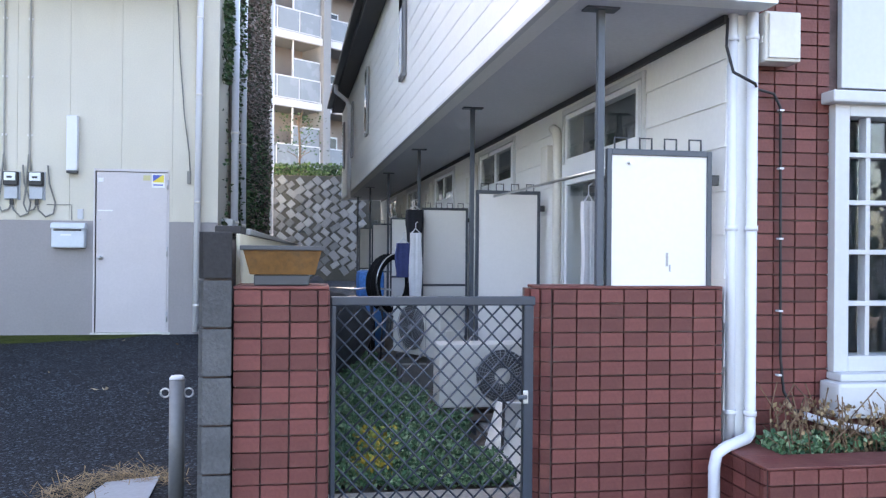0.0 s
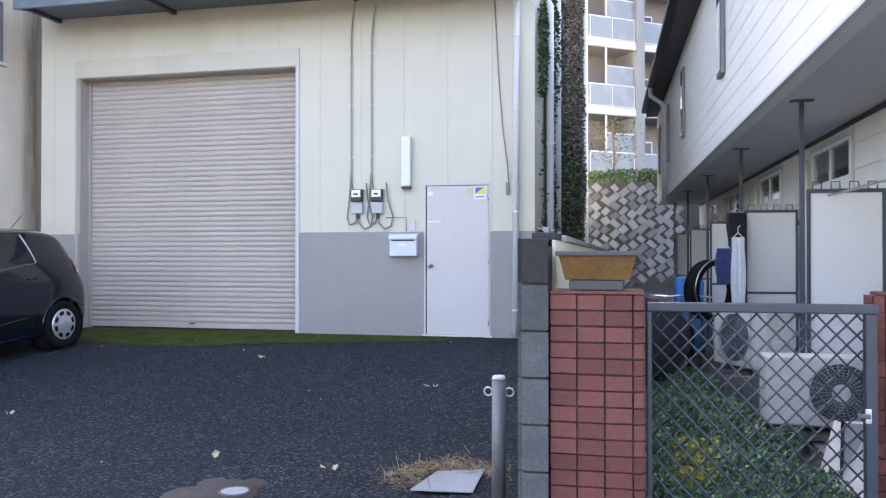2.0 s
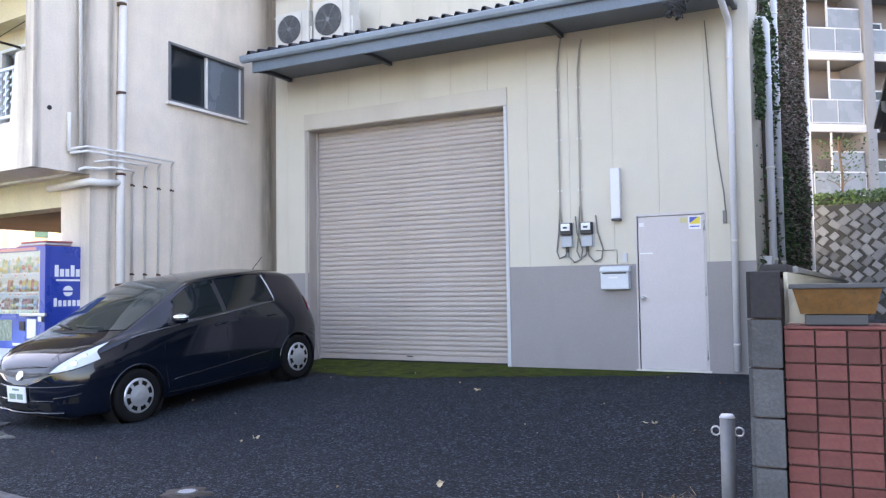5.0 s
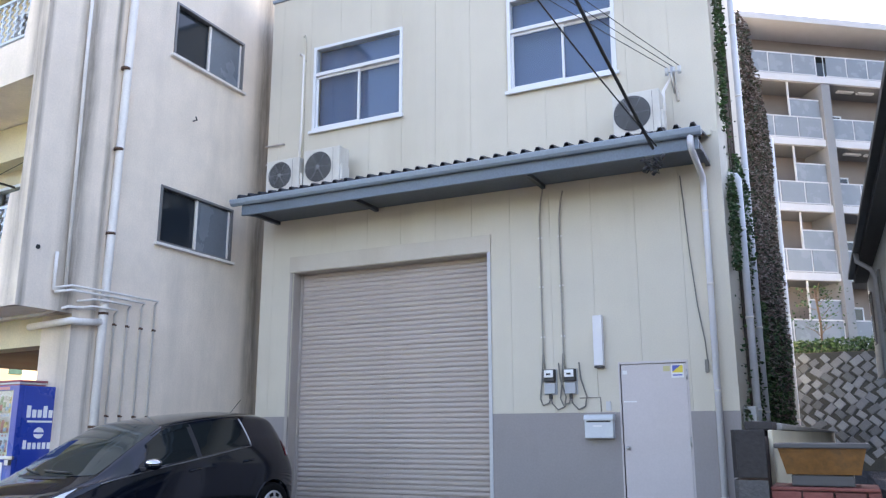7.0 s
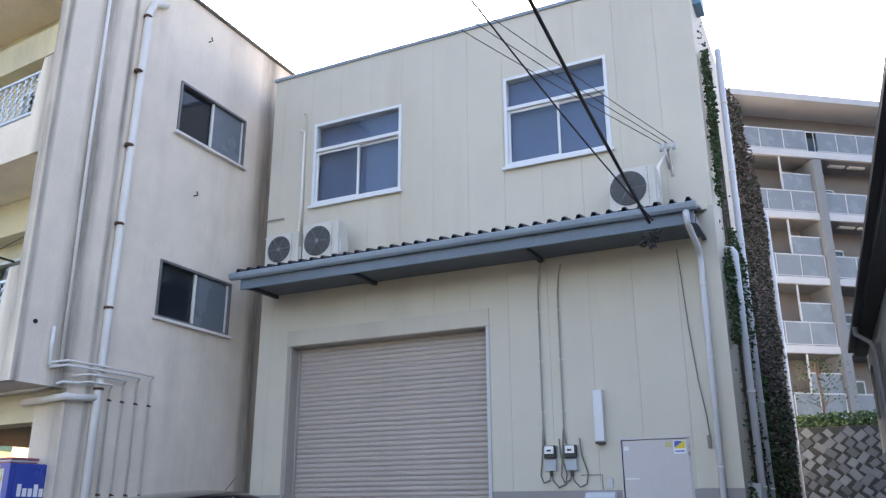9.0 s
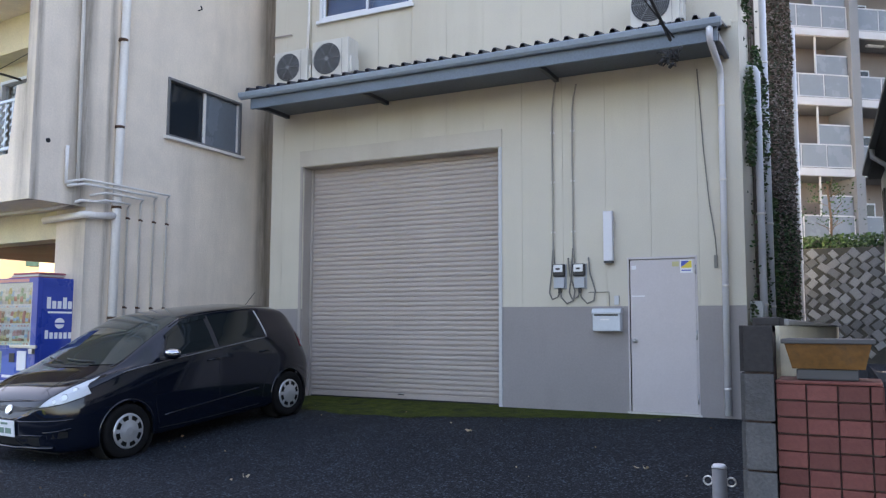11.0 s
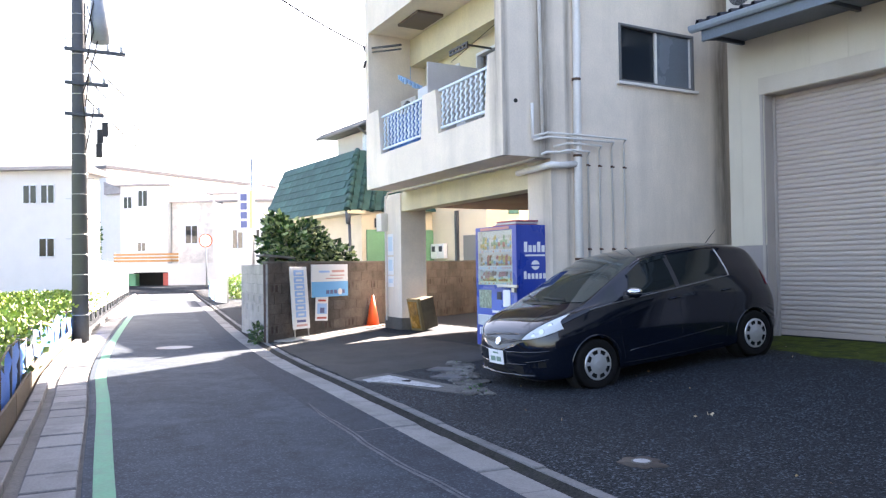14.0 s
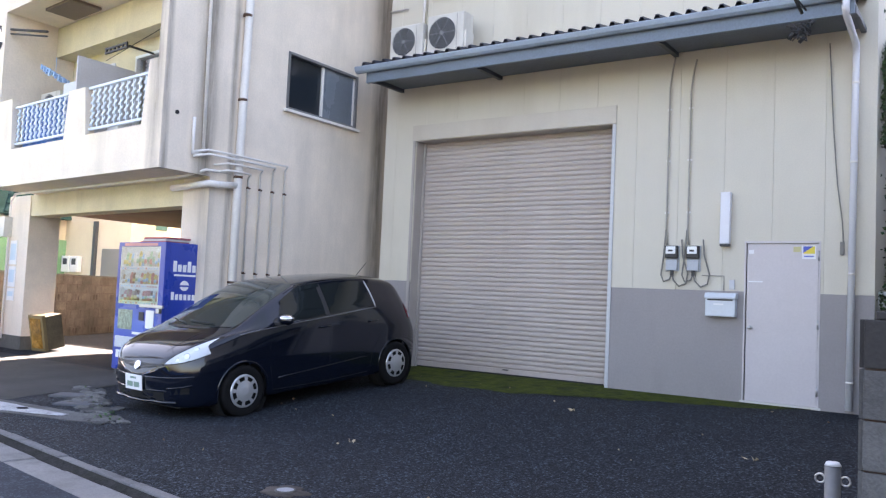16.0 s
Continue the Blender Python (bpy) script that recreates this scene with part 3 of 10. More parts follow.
# canopy over the shutter
canopy = thing("canopy", "dark corrugated steel canopy with a blue-grey gutter along its front", "canopy")
C0, C1 = -5.79, 1.37
bm = bmesh.new()
n = 36
rows = []
prof = []
for i in range(n):
    x = C0 + (C1 - C0) * i / n
    st = (C1 - C0) / n
    prof += [(x, 0.0), (x + st * 0.28, 0.0), (x + st * 0.42, 0.075), (x + st * 0.62, 0.075), (x + st * 0.78, 0.0)]
for y, z in ((-0.97, 4.735), (0.0, 4.925)):
    rows.append([bm.verts.new((x, y, z + h)) for x, h in prof])
    rows.append([bm.verts.new((x, y, z + h - 0.006)) for x, h in prof])
for i in range(len(prof) - 1):
    bm.faces.new((rows[0][i], rows[0][i + 1], rows[2][i + 1], rows[2][i]))
    bm.faces.new((rows[1][i], rows[3][i], rows[3][i + 1], rows[1][i + 1]))
    bm.faces.new((rows[0][i], rows[1][i], rows[1][i + 1], rows[0][i + 1]))
part("roof_sheet", bm, ROOF_DARK, canopy, "dark corrugated roof sheet")
bm = bmesh.new()
prism(bm, [(-0.93, 4.730), (-1.03, 4.730), (-1.045, 4.715), (-1.03, 4.660), (-1.0, 4.630), (-0.95, 4.630), (-0.93, 4.665)], C0 - 0.02, C1, swap=True)
part("gutter", bm, GUTTER, canopy, "blue-grey gutter")
part("fascia_beam", bbox(0.006, (C0 + 0.14, C1 - 0.05, -0.93, -0.88, 4.475, 4.685)), mat("blue_grey_beam", (0.13, 0.17, 0.215), 0.45, var=0.12, bump=0.05, stain=(0.14, 0.15, 0.17), amount=0.4, streak=0.3), canopy, "blue-grey steel fascia beam")
part("soffit_board", bbox(0.004, (C0 + 0.14, C1 - 0.05, -0.88, -0.01, 4.585, 4.615)), mat("soffit_sheet", (0.15, 0.17, 0.20), 0.7), canopy, "grey soffit sheet")
for x in (C0 + 0.14, -3.75, -1.0, C1 - 0.1):
    bm = bmesh.new()
    prism(bm, [(-0.88, 4.49), (-0.60, 4.53), (-0.01, 4.53), (-0.01, 4.585), (-0.88, 4.585)], x, x + 0.06, swap=True)
    part("bracket", bm, DARK_STEEL, canopy)
part("flashing", bbox(0.004, (C0, C1, -0.06, -0.004, 4.945, 5.025)), CREAM, canopy)


# cream conduit beside the first window and a short stub at the corner
g = thing("wall_conduit", "thin cream conduit with a curved cap on the siding", "conduit")
bm = bmesh.new()
tube(bm, [(-5.19, -0.025, 5.1), (-5.21, -0.025, 7.82), (-5.21, -0.05, 7.87), (-5.21, -0.08, 7.84)], 0.017, 8)
part("pipe", bm, CREAM, g)
for z in (5.6, 6.5, 7.4):
    part("clip", bbox(0.003, (-5.235, -5.185, -0.03, -0.001, z, z + 0.025)), FRAME_TAUPE, g)
g = thing("wall_stub", "short cream pipe stub at the corner of the siding", "pipe")
bm = bmesh.new()
tube(bm, [(-5.95, -0.04, 5.95), (-5.60, -0.04, 5.95), (-5.58, -0.01, 5.95)], 0.014, 6)
part("pipe", bm, FRAME_TAUPE, g)


# air conditioners on the canopy
AC_WHITE = mat("ivory_ac_casing", (0.62, 0.60, 0.55), 0.5, var=0.04, bump=0.02, stain=(0.42, 0.39, 0.33), amount=0.4, stain_scale=3, streak=3)
GRILLE = plain("dark_grey_grille", (0.05, 0.052, 0.055), 0.5)


FAN_SHADE = plain("shaded_fan_recess", (0.055, 0.058, 0.062), 0.6)
FAN_WIRE = plain("grey_fan_wire", (0.24, 0.25, 0.26), 0.5)


def air_conditioner(label, m, w=0.78, h=0.56, d=0.28, fan_x=0.30, group="air conditioner outdoor units", spokes=6, hub=0.14):
    """Outdoor unit, front at y = 0, base centre left corner at the origin."""
    a = thing("air_conditioner", label, "air conditioner", m, group)
    part("casing", bbox(0.012, (0, w, 0, d, 0.05, h)), AC_WHITE, a)
    r = h * 0.38
    cz = 0.05 + (h - 0.05) / 2
    bm = bmesh.new()
    rod(bm, (fan_x, -0.004, cz), (fan_x, -0.001, cz), r, 28)
    part("fan_opening", bm, FAN_SHADE, a, "grey round fan opening")
    bm = bmesh.new()
    for k in range(10):
        rr = r * (k + 1) / 10
        tube(bm, [(fan_x + rr * math.cos(q * math.tau / 28), -0.016, cz + rr * math.sin(q * math.tau / 28)) for q in range(29)], 0.0028, 4)
    for k in range(spokes):
        c, s = math.cos(k * math.tau / spokes), math.sin(k * math.tau / spokes)
        tube(bm, [(fan_x + 0.04 * c, -0.018, cz + 0.04 * s), (fan_x + r * c, -0.018, cz + r * s)], 0.004, 4)
    part("grille", bm, FAN_WIRE, a, "round wire fan grille")
    bm = bmesh.new()
    rod(bm, (fan_x, -0.022, cz), (fan_x, -0.008, cz), r * hub, 16)
    part("hub", bm, FAN_WIRE if hub < 0.2 else AC_WHITE, a, "grey fan hub")
    part("front_seam", boxes((fan_x + r + 0.02, fan_x + r + 0.026, -0.0015, 0.001, 0.07, h - 0.02)), CABLE_GREY, a)
    for x in (0.1, w - 0.16):
        part("foot", bbox(0.006, (x, x + 0.06, -0.03, d + 0.03, 0.0, 0.049)), GRILLE, a)
    part("service_cover", bbox(0.006, (w, w + 0.035, 0.04, d - 0.03, 0.1, h * 0.55)), AC_WHITE, a)
    return a


for x, w, h in ((-5.52, 0.64, 0.58), (-4.79, 0.67, 0.65), (0.20, 0.62, 0.64)):
    air_conditioner("ivory air conditioner outdoor unit on the canopy roof", pose(x, -0.52, 4.885), w, h, 0.28, w * 0.42)

# pipes and wires on the warehouse front
bm = bmesh.new()
tube(bm, [(1.235, -0.97, 4.64), (1.235, -0.97, 4.54), (1.235, -0.90, 4.48), (1.235, -0.16, 4.36), (1.23, -0.085, 4.30), (1.228, -0.075, 4.22), (1.205, -0.075, 0.04)], 0.040, 12)
dp = thing("downpipe", "white plastic rainwater downpipe on the warehouse corner", "pipe")
part("pipe", bm, LAMP_WHITE, dp)
for z in (0.35, 1.62, 2.95, 3.9):
    bm = bmesh.new()
    rod(bm, (1.205 + 0.0055 * z, -0.075, z), (1.205 + 0.0055 * z, -0.075, z + 0.025), 0.044, 12)
    box(bm, 1.195 + 0.0055 * z, 1.215 + 0.0055 * z, -0.04, 0.0, z, z + 0.025)
    part("clamp", bm, PIPE_GREY, dp)
CONDUIT = mat("weathered_conduit", (0.34, 0.32, 0.28), 0.6, var=0.1)
for x, top in ((-1.04, 4.36), (-0.752, 4.30)):
    c = thing("conduit", "thin beige conduit running up the wall from a meter", "conduit")
    bm = bmesh.new()
    tube(bm, [(x + 0.02, -0.03, 1.98), (x, -0.025, 2.2), (x, -0.025, top - 0.25), (x + 0.03, -0.03, top), (x + 0.12, -0.2, top + 0.1)], 0.012, 8)
    part("pipe", bm, CONDUIT, c)
    for z in (2.4, 3.1, 3.8):
        part("saddle", bbox(0.002, (x - 0.03, x + 0.03, -0.016, -0.001, z, z + 0.025)), PIPE_GREY, c)
METER_CASE = mat("meter_casing", (0.42, 0.45, 0.48), 0.4, var=0.05, bump=0.0)
for x in (-1.035, -0.752):
    m = thing("electricity_meter", "grey electricity meter with a glass dome and looped cables", "meter", pose(x, 0, 1.63))
    part("base_plate", bbox(0.004, (0.0, 0.18, -0.02, -0.001, 0.0, 0.34)), METER_CASE, m)
    bm = bbox(0.012, (0.01, 0.17, -0.10, -0.02, 0.17, 0.335))
    part("meter_body", bm, BLACK_PLASTIC, m, "black meter body")
    part("dial_window", bbox(0.01, (0.025, 0.155, -0.118, -0.1, 0.225, 0.325)), plain("dial_face", (0.8, 0.82, 0.82), 0.2), m, "pale glazed dial")
    part("dial", boxes((0.06, 0.12, -0.121, -0.119, 0.255, 0.28)), BLACK_PLASTIC, m)
    part("terminal_cover", bbox(0.006, (0.015, 0.165, -0.07, -0.021, 0.01, 0.155)), METER_CASE, m, "blue-grey terminal cover")
    part("gland", bbox(0.004, (0.07, 0.11, -0.05, -0.02, -0.06, 0.01)), BLACK_PLASTIC, m)
    bm = bmesh.new()
    tube(bm, [(-0.005, -0.03, 0.55), (-0.03, -0.03, 0.2), (-0.06, -0.03, -0.05), (-0.02, -0.035, -0.14), (0.06, -0.035, -0.11), (0.085, -0.035, -0.05)], 0.011, 6)
    tube(bm, [(0.21, -0.03, 0.42), (0.23, -0.03, 0.2), (0.3, -0.03, -0.03), (0.28, -0.035, -0.16), (0.19, -0.035, -0.2), (0.11, -0.035, -0.12), (0.095, -0.035, -0.05)], 0.011, 6)
    part("cable", bm, CABLE_GREY, m)
lamp = thing("wall_lamp", "tall white plastic wall lamp, unlit", "lamp")
part("diffuser", bbox(0.012, (-0.315, -0.19, -0.11, -0.02, 1.99, 2.655)), LAMP_WHITE, lamp)
part("end_cap", bbox(0.006, (-0.312, -0.193, -0.107, -0.018, 1.96, 1.989)), GRILLE, lamp)
part("back_plate", bbox(0.004, (-0.305, -0.2, -0.02, -0.001, 1.98, 2.64)), WHITE, lamp)
mb = thing("mailbox", "pale blue-white steel mailbox with a flap", "mailbox")
MB = mat("mailbox_enamel", (0.60, 0.64, 0.67), 0.4, var=0.04, bump=0.0, stain=(0.45, 0.46, 0.46), amount=0.3)
part("body", bbox(0.014, (-0.47, -0.095, -0.13, -0.006, 1.06, 1.29)), MB, mb)
bm = bmesh.new()
prism(bm, [(-0.145, 1.292), (-0.145, 1.31), (-0.11, 1.355), (-0.006, 1.365), (-0.006, 1.292)], -0.476, -0.089, swap=True)
part("flap", bm, MB, mb, "sloped lid over a dark slot")
part("slot", boxes((-0.44, -0.125, -0.136, -0.131, 1.262, 1.282)), BLACK_PLASTIC, mb)
part("name_strip", boxes((-0.36, -0.24, -0.134, -0.131, 1.205, 1.225)), PAPER, mb)
door_bell = thing("intercom_plate", "small white wall plate above the mailbox", "plate")
part("cover", bbox(0.004, (-0.2, -0.135, -0.03, -0.001, 1.41, 1.53)), WHITE, door_bell)
c = thing("wall_wire", "thin dark wire running down the wall beside the downpipe", "wire")
bm = bmesh.new()
tube(bm, [(0.93, -0.02, 4.45), (0.95, -0.02, 4.1), (0.985, -0.02, 3.4), (1.04, -0.02, 2.7), (1.1, -0.02, 2.25), (1.12, -0.02, 1.9)], 0.008, 6)
part("wire", bm, CABLE_GREY, c)
part("junction_box", bbox(0.004, (1.08, 1.125, -0.04, -0.001, 1.86, 2.02)), CABLE_GREY, c)
bm = bmesh.new()
tube(bm, [(-0.55, -0.012, 1.58), (-0.27, -0.012, 1.58), (-0.27, -0.012, 1.4)], 0.006, 6)
part("wire", bm, CABLE_GREY, c)
# refrigerant pipes up to the windows
for pts in ([(-5.3, -0.03, 7.55), (-5.22, -0.035, 7.5), (-5.22, -0.035, 6.2), (-5.2, -0.1, 5.5)], [(0.98, -0.03, 5.5), (0.95, -0.05, 5.9), (0.82, -0.2, 5.6), (0.84, -0.3, 5.25)]):
    c = thing("refrigerant_pipe", "grey wrapped refrigerant pipe on the upper wall", "pipe")
    bm = bmesh.new()
    tube(bm, pts, 0.022, 8)
    part("pipe", bm, PIPE_GREY, c)
c = thing("wall_spout", "short rusty drain stub on the wall", "pipe")
bm = bmesh.new()
tube(bm, [(-5.94, -0.03, 5.62), (-5.75, -0.03, 5.64)], 0.014, 6)
part("pipe", bm, PIPE_GREY, c)

# overhead service cables
ins = thing("service_bracket", "insulators and taped cable joints on the wall bracket", "cable bracket")
bm = bmesh.new()
tube(bm, [(0.94, -0.02, 5.62), (0.94, -0.2, 5.72), (0.94, -0.2, 5.95)], 0.014, 6)
tube(bm, [(0.86, -0.2, 5.86), (1.06, -0.2, 5.86)], 0.012, 6)
part("arm", bm, STEEL, ins)
for x in (0.88, 0.97, 1.05):
    bm = bmesh.new()
    rod(bm, (x, -0.2, 5.82), (x, -0.2, 5.92), 0.025, 10)
    part("insulator", bm, WHITE, ins)
bm = bmesh.new()
for k in range(7):
    q = random.random
    tube(bm, [(0.62 + 0.3 * q(), -1.02 - 0.1 * q(), 4.18 + 0.22 * q()) for _ in range(5)], 0.01, 5)
for p in ((0.66, 4.24), (0.78, 4.18), (0.88, 4.36)):
    rod(bm, (p[0], -1.06, p[1]), (p[0] + 0.06, -1.08, p[1] + 0.05), 0.022, 8)
part("cable_joint", bm, BLACK_PLASTIC, ins)


# ---- concrete apartment block on columns, west of the warehouse ----
# its front is not square to its side wall: local x runs along the front, local y along the side wall
APT = Matrix(((0.995, 0, 0, -6.5), (-0.1, 1, 0, -3.18), (0, 0, 1, 0), (0, 0, 0, 1)))
FLOORS = (2.69, 5.80)
ROOF_Z = 9.58


def apt(bm):
    bm.transform(APT)
    return bm


bm = bmesh.new()
SIDE_HOLES = [(1.37, 3.02, 3.95, 4.86), (1.41, 3.07, 7.04, 7.97)]
wall_y(bm, -0.85, 14, -0.18, 0.0, FLOORS[0], ROOF_Z, SIDE_HOLES)
wall_y(bm, 0.56, 14, -0.18, 0.0, -0.4, FLOORS[0])
wall_a = structure("wall_apartment", apt(bm), CONCRETE_PAINT, "weathered cream plaster apartment wall with dark rain streaks and painted corner shade", "wall")
bm = bmesh.new()
wall_y(bm, -0.85, 0.449, -5.48, -5.302, FLOORS[0], ROOF_Z - 0.6)
part("balcony_end_wall", apt(bm), CONCRETE_PAINT, wall_a)
bm = bmesh.new()
wall_y(bm, 0.45, 14, -6.6, -6.42, FLOORS[0], ROOF_Z)
part("west_wall", apt(bm), CONCRETE_PAINT, wall_a)
bm = bmesh.new()
wall_x(bm, -6.6, 0, 14, 14.2, -0.4, ROOF_Z)
part("rear_wall", apt(bm), CONCRETE_PAINT, wall_a)
bm = bmesh.new()
back_holes = []
for z in FLOORS:
    back_holes += [(-3.0, -1.3, z + 0.2, z + 2.3), (-5.1, -3.7, z + 0.2, z + 2.3)]
wall_x(bm, -6.42, -0.18, 0.45, 0.6, FLOORS[0], ROOF_Z, back_holes)
part("balcony_back_wall", apt(bm), PLASTER_YELLOW, wall_a, "yellowish plaster wall behind the balconies")
part("column", apt(boxes((-0.65, 0.0, 0.0, 0.558, -0.4, FLOORS[0]))), CONCRETE_PAINT, wall_a)
part("column", apt(boxes((-6.6, -5.70, 0.0, 0.60, -0.4, FLOORS[0]))), CONCRETE_PAINT, wall_a)
part("column_base", apt(boxes((-6.62, -5.68, -0.015, 0.62, -0.4, 0.08))), CONC_DARK, wall_a, "dark grey painted foot of the column")
part("column", apt(boxes((-6.6, -6.1, 5.5, 6.0, -0.4, FLOORS[0]))), CONCRETE_PAINT, wall_a)
part("beam", apt(boxes((-5.70, -0.65, 0.02, 0.35, 2.30, FLOORS[0]))), PLASTER_YELLOW, wall_a, "stained yellowish lintel beam")
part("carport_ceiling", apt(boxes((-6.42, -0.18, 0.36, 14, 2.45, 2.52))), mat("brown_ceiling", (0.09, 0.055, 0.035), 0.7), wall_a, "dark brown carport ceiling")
for z in (*FLOORS, ROOF_Z - 0.18):
    part("floor_slab", apt(boxes((-5.30 if z < 9 else -6.6, -0.182, -0.698 if z < 9 else -0.95, 0.448, z + 0.004, z + 0.16))), CONCRETE_PAINT, wall_a)
part("floor_slab", apt(boxes((-6.42, -0.182, 0.6, 14, ROOF_Z - 0.2, ROOF_Z - 0.02))), CONC, wall_a)
part("capping", apt(boxes((-6.65, 0.05, -0.97, 14.25, ROOF_Z, ROOF_Z + 0.05))), CONC_DARK, wall_a, "dark weathered roof edge")
RAIL_WHITE = mat("blue_white_rail", (0.62, 0.70, 0.78), 0.4, var=0.05, bump=0.0, stain=(0.4, 0.42, 0.42), amount=0.3)
for z in FLOORS:
    bm = bmesh.new()
    Y0, Y1 = -0.85, -0.70
    wall_x(bm, -5.30, -0.182, Y0, Y1, z, z + 0.62)
    for o in ([(-5.30, 0.62), (-4.70, 0.62), (-4.80, 1.5), (-5.30, 1.5)], [(-2.80, 0.62), (-2.1, 0.62), (-2.2, 1.36), (-2.72, 1.36)], [(-0.52, 0.62), (-0.182, 0.62), (-0.182, 1.5), (-0.40, 1.5)]):
        prism(bm, [(x, z + h) for x, h in o], Y0, Y1)
    part("balcony_parapet", apt(bm), CONCRETE_PAINT, wall_a, "cream balcony parapet with slanted piers")
    part("lintel", apt(boxes((-5.30, -0.182, 0.1, 0.449, z + 2.55, z + 3.1))), PLASTER_YELLOW, wall_a, "yellowish beam across the balcony")
    for x0, x1 in ((-4.68, -2.84), (-2.1, -0.52)):
        r = thing("balcony_railing", "blue-white patterned steel balcony railing with slanted ends", "railing", group="balcony railings")
        for nm, zz in (("top_rail", z + 1.33), ("bottom_rail", z + 0.70)):
            part(nm, apt(boxes((x0 - 0.08, x1 + 0.08, -0.80, -0.76, zz, zz + 0.035))), RAIL_WHITE, r)
        k = 0
        x = x0 + 0.04
        while x < x1:
            bm = boxes((x, x + 0.022, -0.79, -0.77, z + 0.73, z + 1.33))
            for j in range(5):
                zz = z + 0.80 + 0.11 * j
                box(bm, x - 0.05, x + 0.07, -0.788, -0.772, zz, zz + 0.03, Matrix.Translation((0, 0, 0)))
                for v in bm.verts[-8:]:
                    v.co.z += (v.co.x - x) * 0.6
            part("baluster", apt(bm), RAIL_WHITE, r)
            x += 0.165
# balcony windows
CURTAIN = mat("pale_curtain", (0.35, 0.37, 0.4), 0.9, var=0.15, scale=6)
for i, (x0, x1, z0, z1) in enumerate(back_holes):
    w = tagged(thing("window_balcony", "aluminium sliding balcony door with a dark pane", "window"), kind="structure")
    part("window_frame", apt(bbox(0.004, (x0, x0 + 0.05, 0.42, 0.55, z0, z1), (x1 - 0.05, x1, 0.42, 0.55, z0, z1), (x0 + 0.05, x1 - 0.05, 0.42, 0.55, z1 - 0.05, z1), ((x0 + x1) / 2 - 0.03, (x0 + x1) / 2 + 0.03, 0.44, 0.53, z0, z1 - 0.05))), ALU_WHITE, w)
    part("pane", apt(boxes((x0 + 0.05, x1 - 0.05, 0.50, 0.506, z0, z1 - 0.05))), GLASS, w)
    part("curtain", apt(boxes((x0, x1, 0.62, 0.64, z0, z1))), CURTAIN, w)
# side windows
FRAME_BROWN = mat("dark_aluminium", (0.19, 0.19, 0.195), 0.4, 0.3, var=0.05, bump=0.0)
# opaque; the dim room behind is put into the pane's colour
DUSKY = plain("dusky_pane", (0.020, 0.027, 0.035), 0.06)
FROST = mat("frosted_pane", (0.17, 0.20, 0.235), 0.25, var=0.06, scale=2, bump=0.0)
for n_w, (y0, y1, z0, z1) in enumerate(SIDE_HOLES):
    w = tagged(thing("window_side", "dark aluminium two-pane sliding window, one pane frosted", "window"), kind="structure")
    mid = (y0 + y1) / 2
    part("window_frame", apt(bbox(0.004, (-0.14, 0.025, y0, y0 + 0.04, z0, z1), (-0.14, 0.025, y1 - 0.04, y1, z0, z1), (-0.14, 0.025, y0 + 0.04, y1 - 0.04, z1 - 0.04, z1), (-0.14, 0.025, y0 + 0.04, y1 - 0.04, z0, z0 + 0.04))), FRAME_BROWN, w)
    part("window_sill", apt(bbox(0.005, (-0.05, 0.075, y0 - 0.05, y1 + 0.05, z0 - 0.045, z0 - 0.002))), PIPE_GREY, w)
    a = part("sash", apt(bbox(0.003, (-0.09, -0.06, y0 + 0.04, y0 + 0.075, z0 + 0.04, z1 - 0.04), (-0.09, -0.06, mid - 0.02, mid + 0.02, z0 + 0.04, z1 - 0.04))), FRAME_BROWN, w)
    part("pane", apt(boxes((-0.078, -0.072, y0 + 0.075, mid - 0.02, z0 + 0.04, z1 - 0.04))), DUSKY, a, "dark opaque pane")
    b = part("sash", apt(bbox(0.003, (-0.055, -0.02, mid - 0.025, mid + 0.02, z0 + 0.04, z1 - 0.04), (-0.055, -0.02, y1 - 0.075, y1 - 0.04, z0 + 0.04, z1 - 0.04))), PIPE_GREY, w)
    part("pane", apt(boxes((-0.042, -0.036, mid + 0.02, y1 - 0.075, z0 + 0.04, z1 - 0.04))), FROST, b, "frosted pane")
    # shallow box behind the panes, coloured dark in place of an unlit room
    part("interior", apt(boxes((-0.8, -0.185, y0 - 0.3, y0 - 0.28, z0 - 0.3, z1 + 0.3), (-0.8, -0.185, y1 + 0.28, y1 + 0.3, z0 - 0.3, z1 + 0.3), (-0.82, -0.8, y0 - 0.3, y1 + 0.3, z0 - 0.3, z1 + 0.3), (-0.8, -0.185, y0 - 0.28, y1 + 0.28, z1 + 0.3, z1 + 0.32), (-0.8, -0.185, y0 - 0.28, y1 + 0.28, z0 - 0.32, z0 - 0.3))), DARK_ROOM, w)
    if n_w == 0:
        for dy, h in ((0.2, 0.13), (0.29, 0.1), (0.36, 0.15)):
            bt = thing("bottle", "small pale bottle standing inside the window sill", "bottle", group="bottles on the sill")
            bm = bmesh.new()
            c = APT @ Vector((-0.11, y0 + dy, z0 + 0.041))
            rod(bm, c, c + Vector((0, 0, h * 0.7)), 0.022, 10)
            rod(bm, c + Vector((0, 0, h * 0.7)), c + Vector((0, 0, h)), 0.02, 10, 0.009)
            part("body", bm, plain("pale_bottle", (0.35, 0.45, 0.6), 0.3), bt)
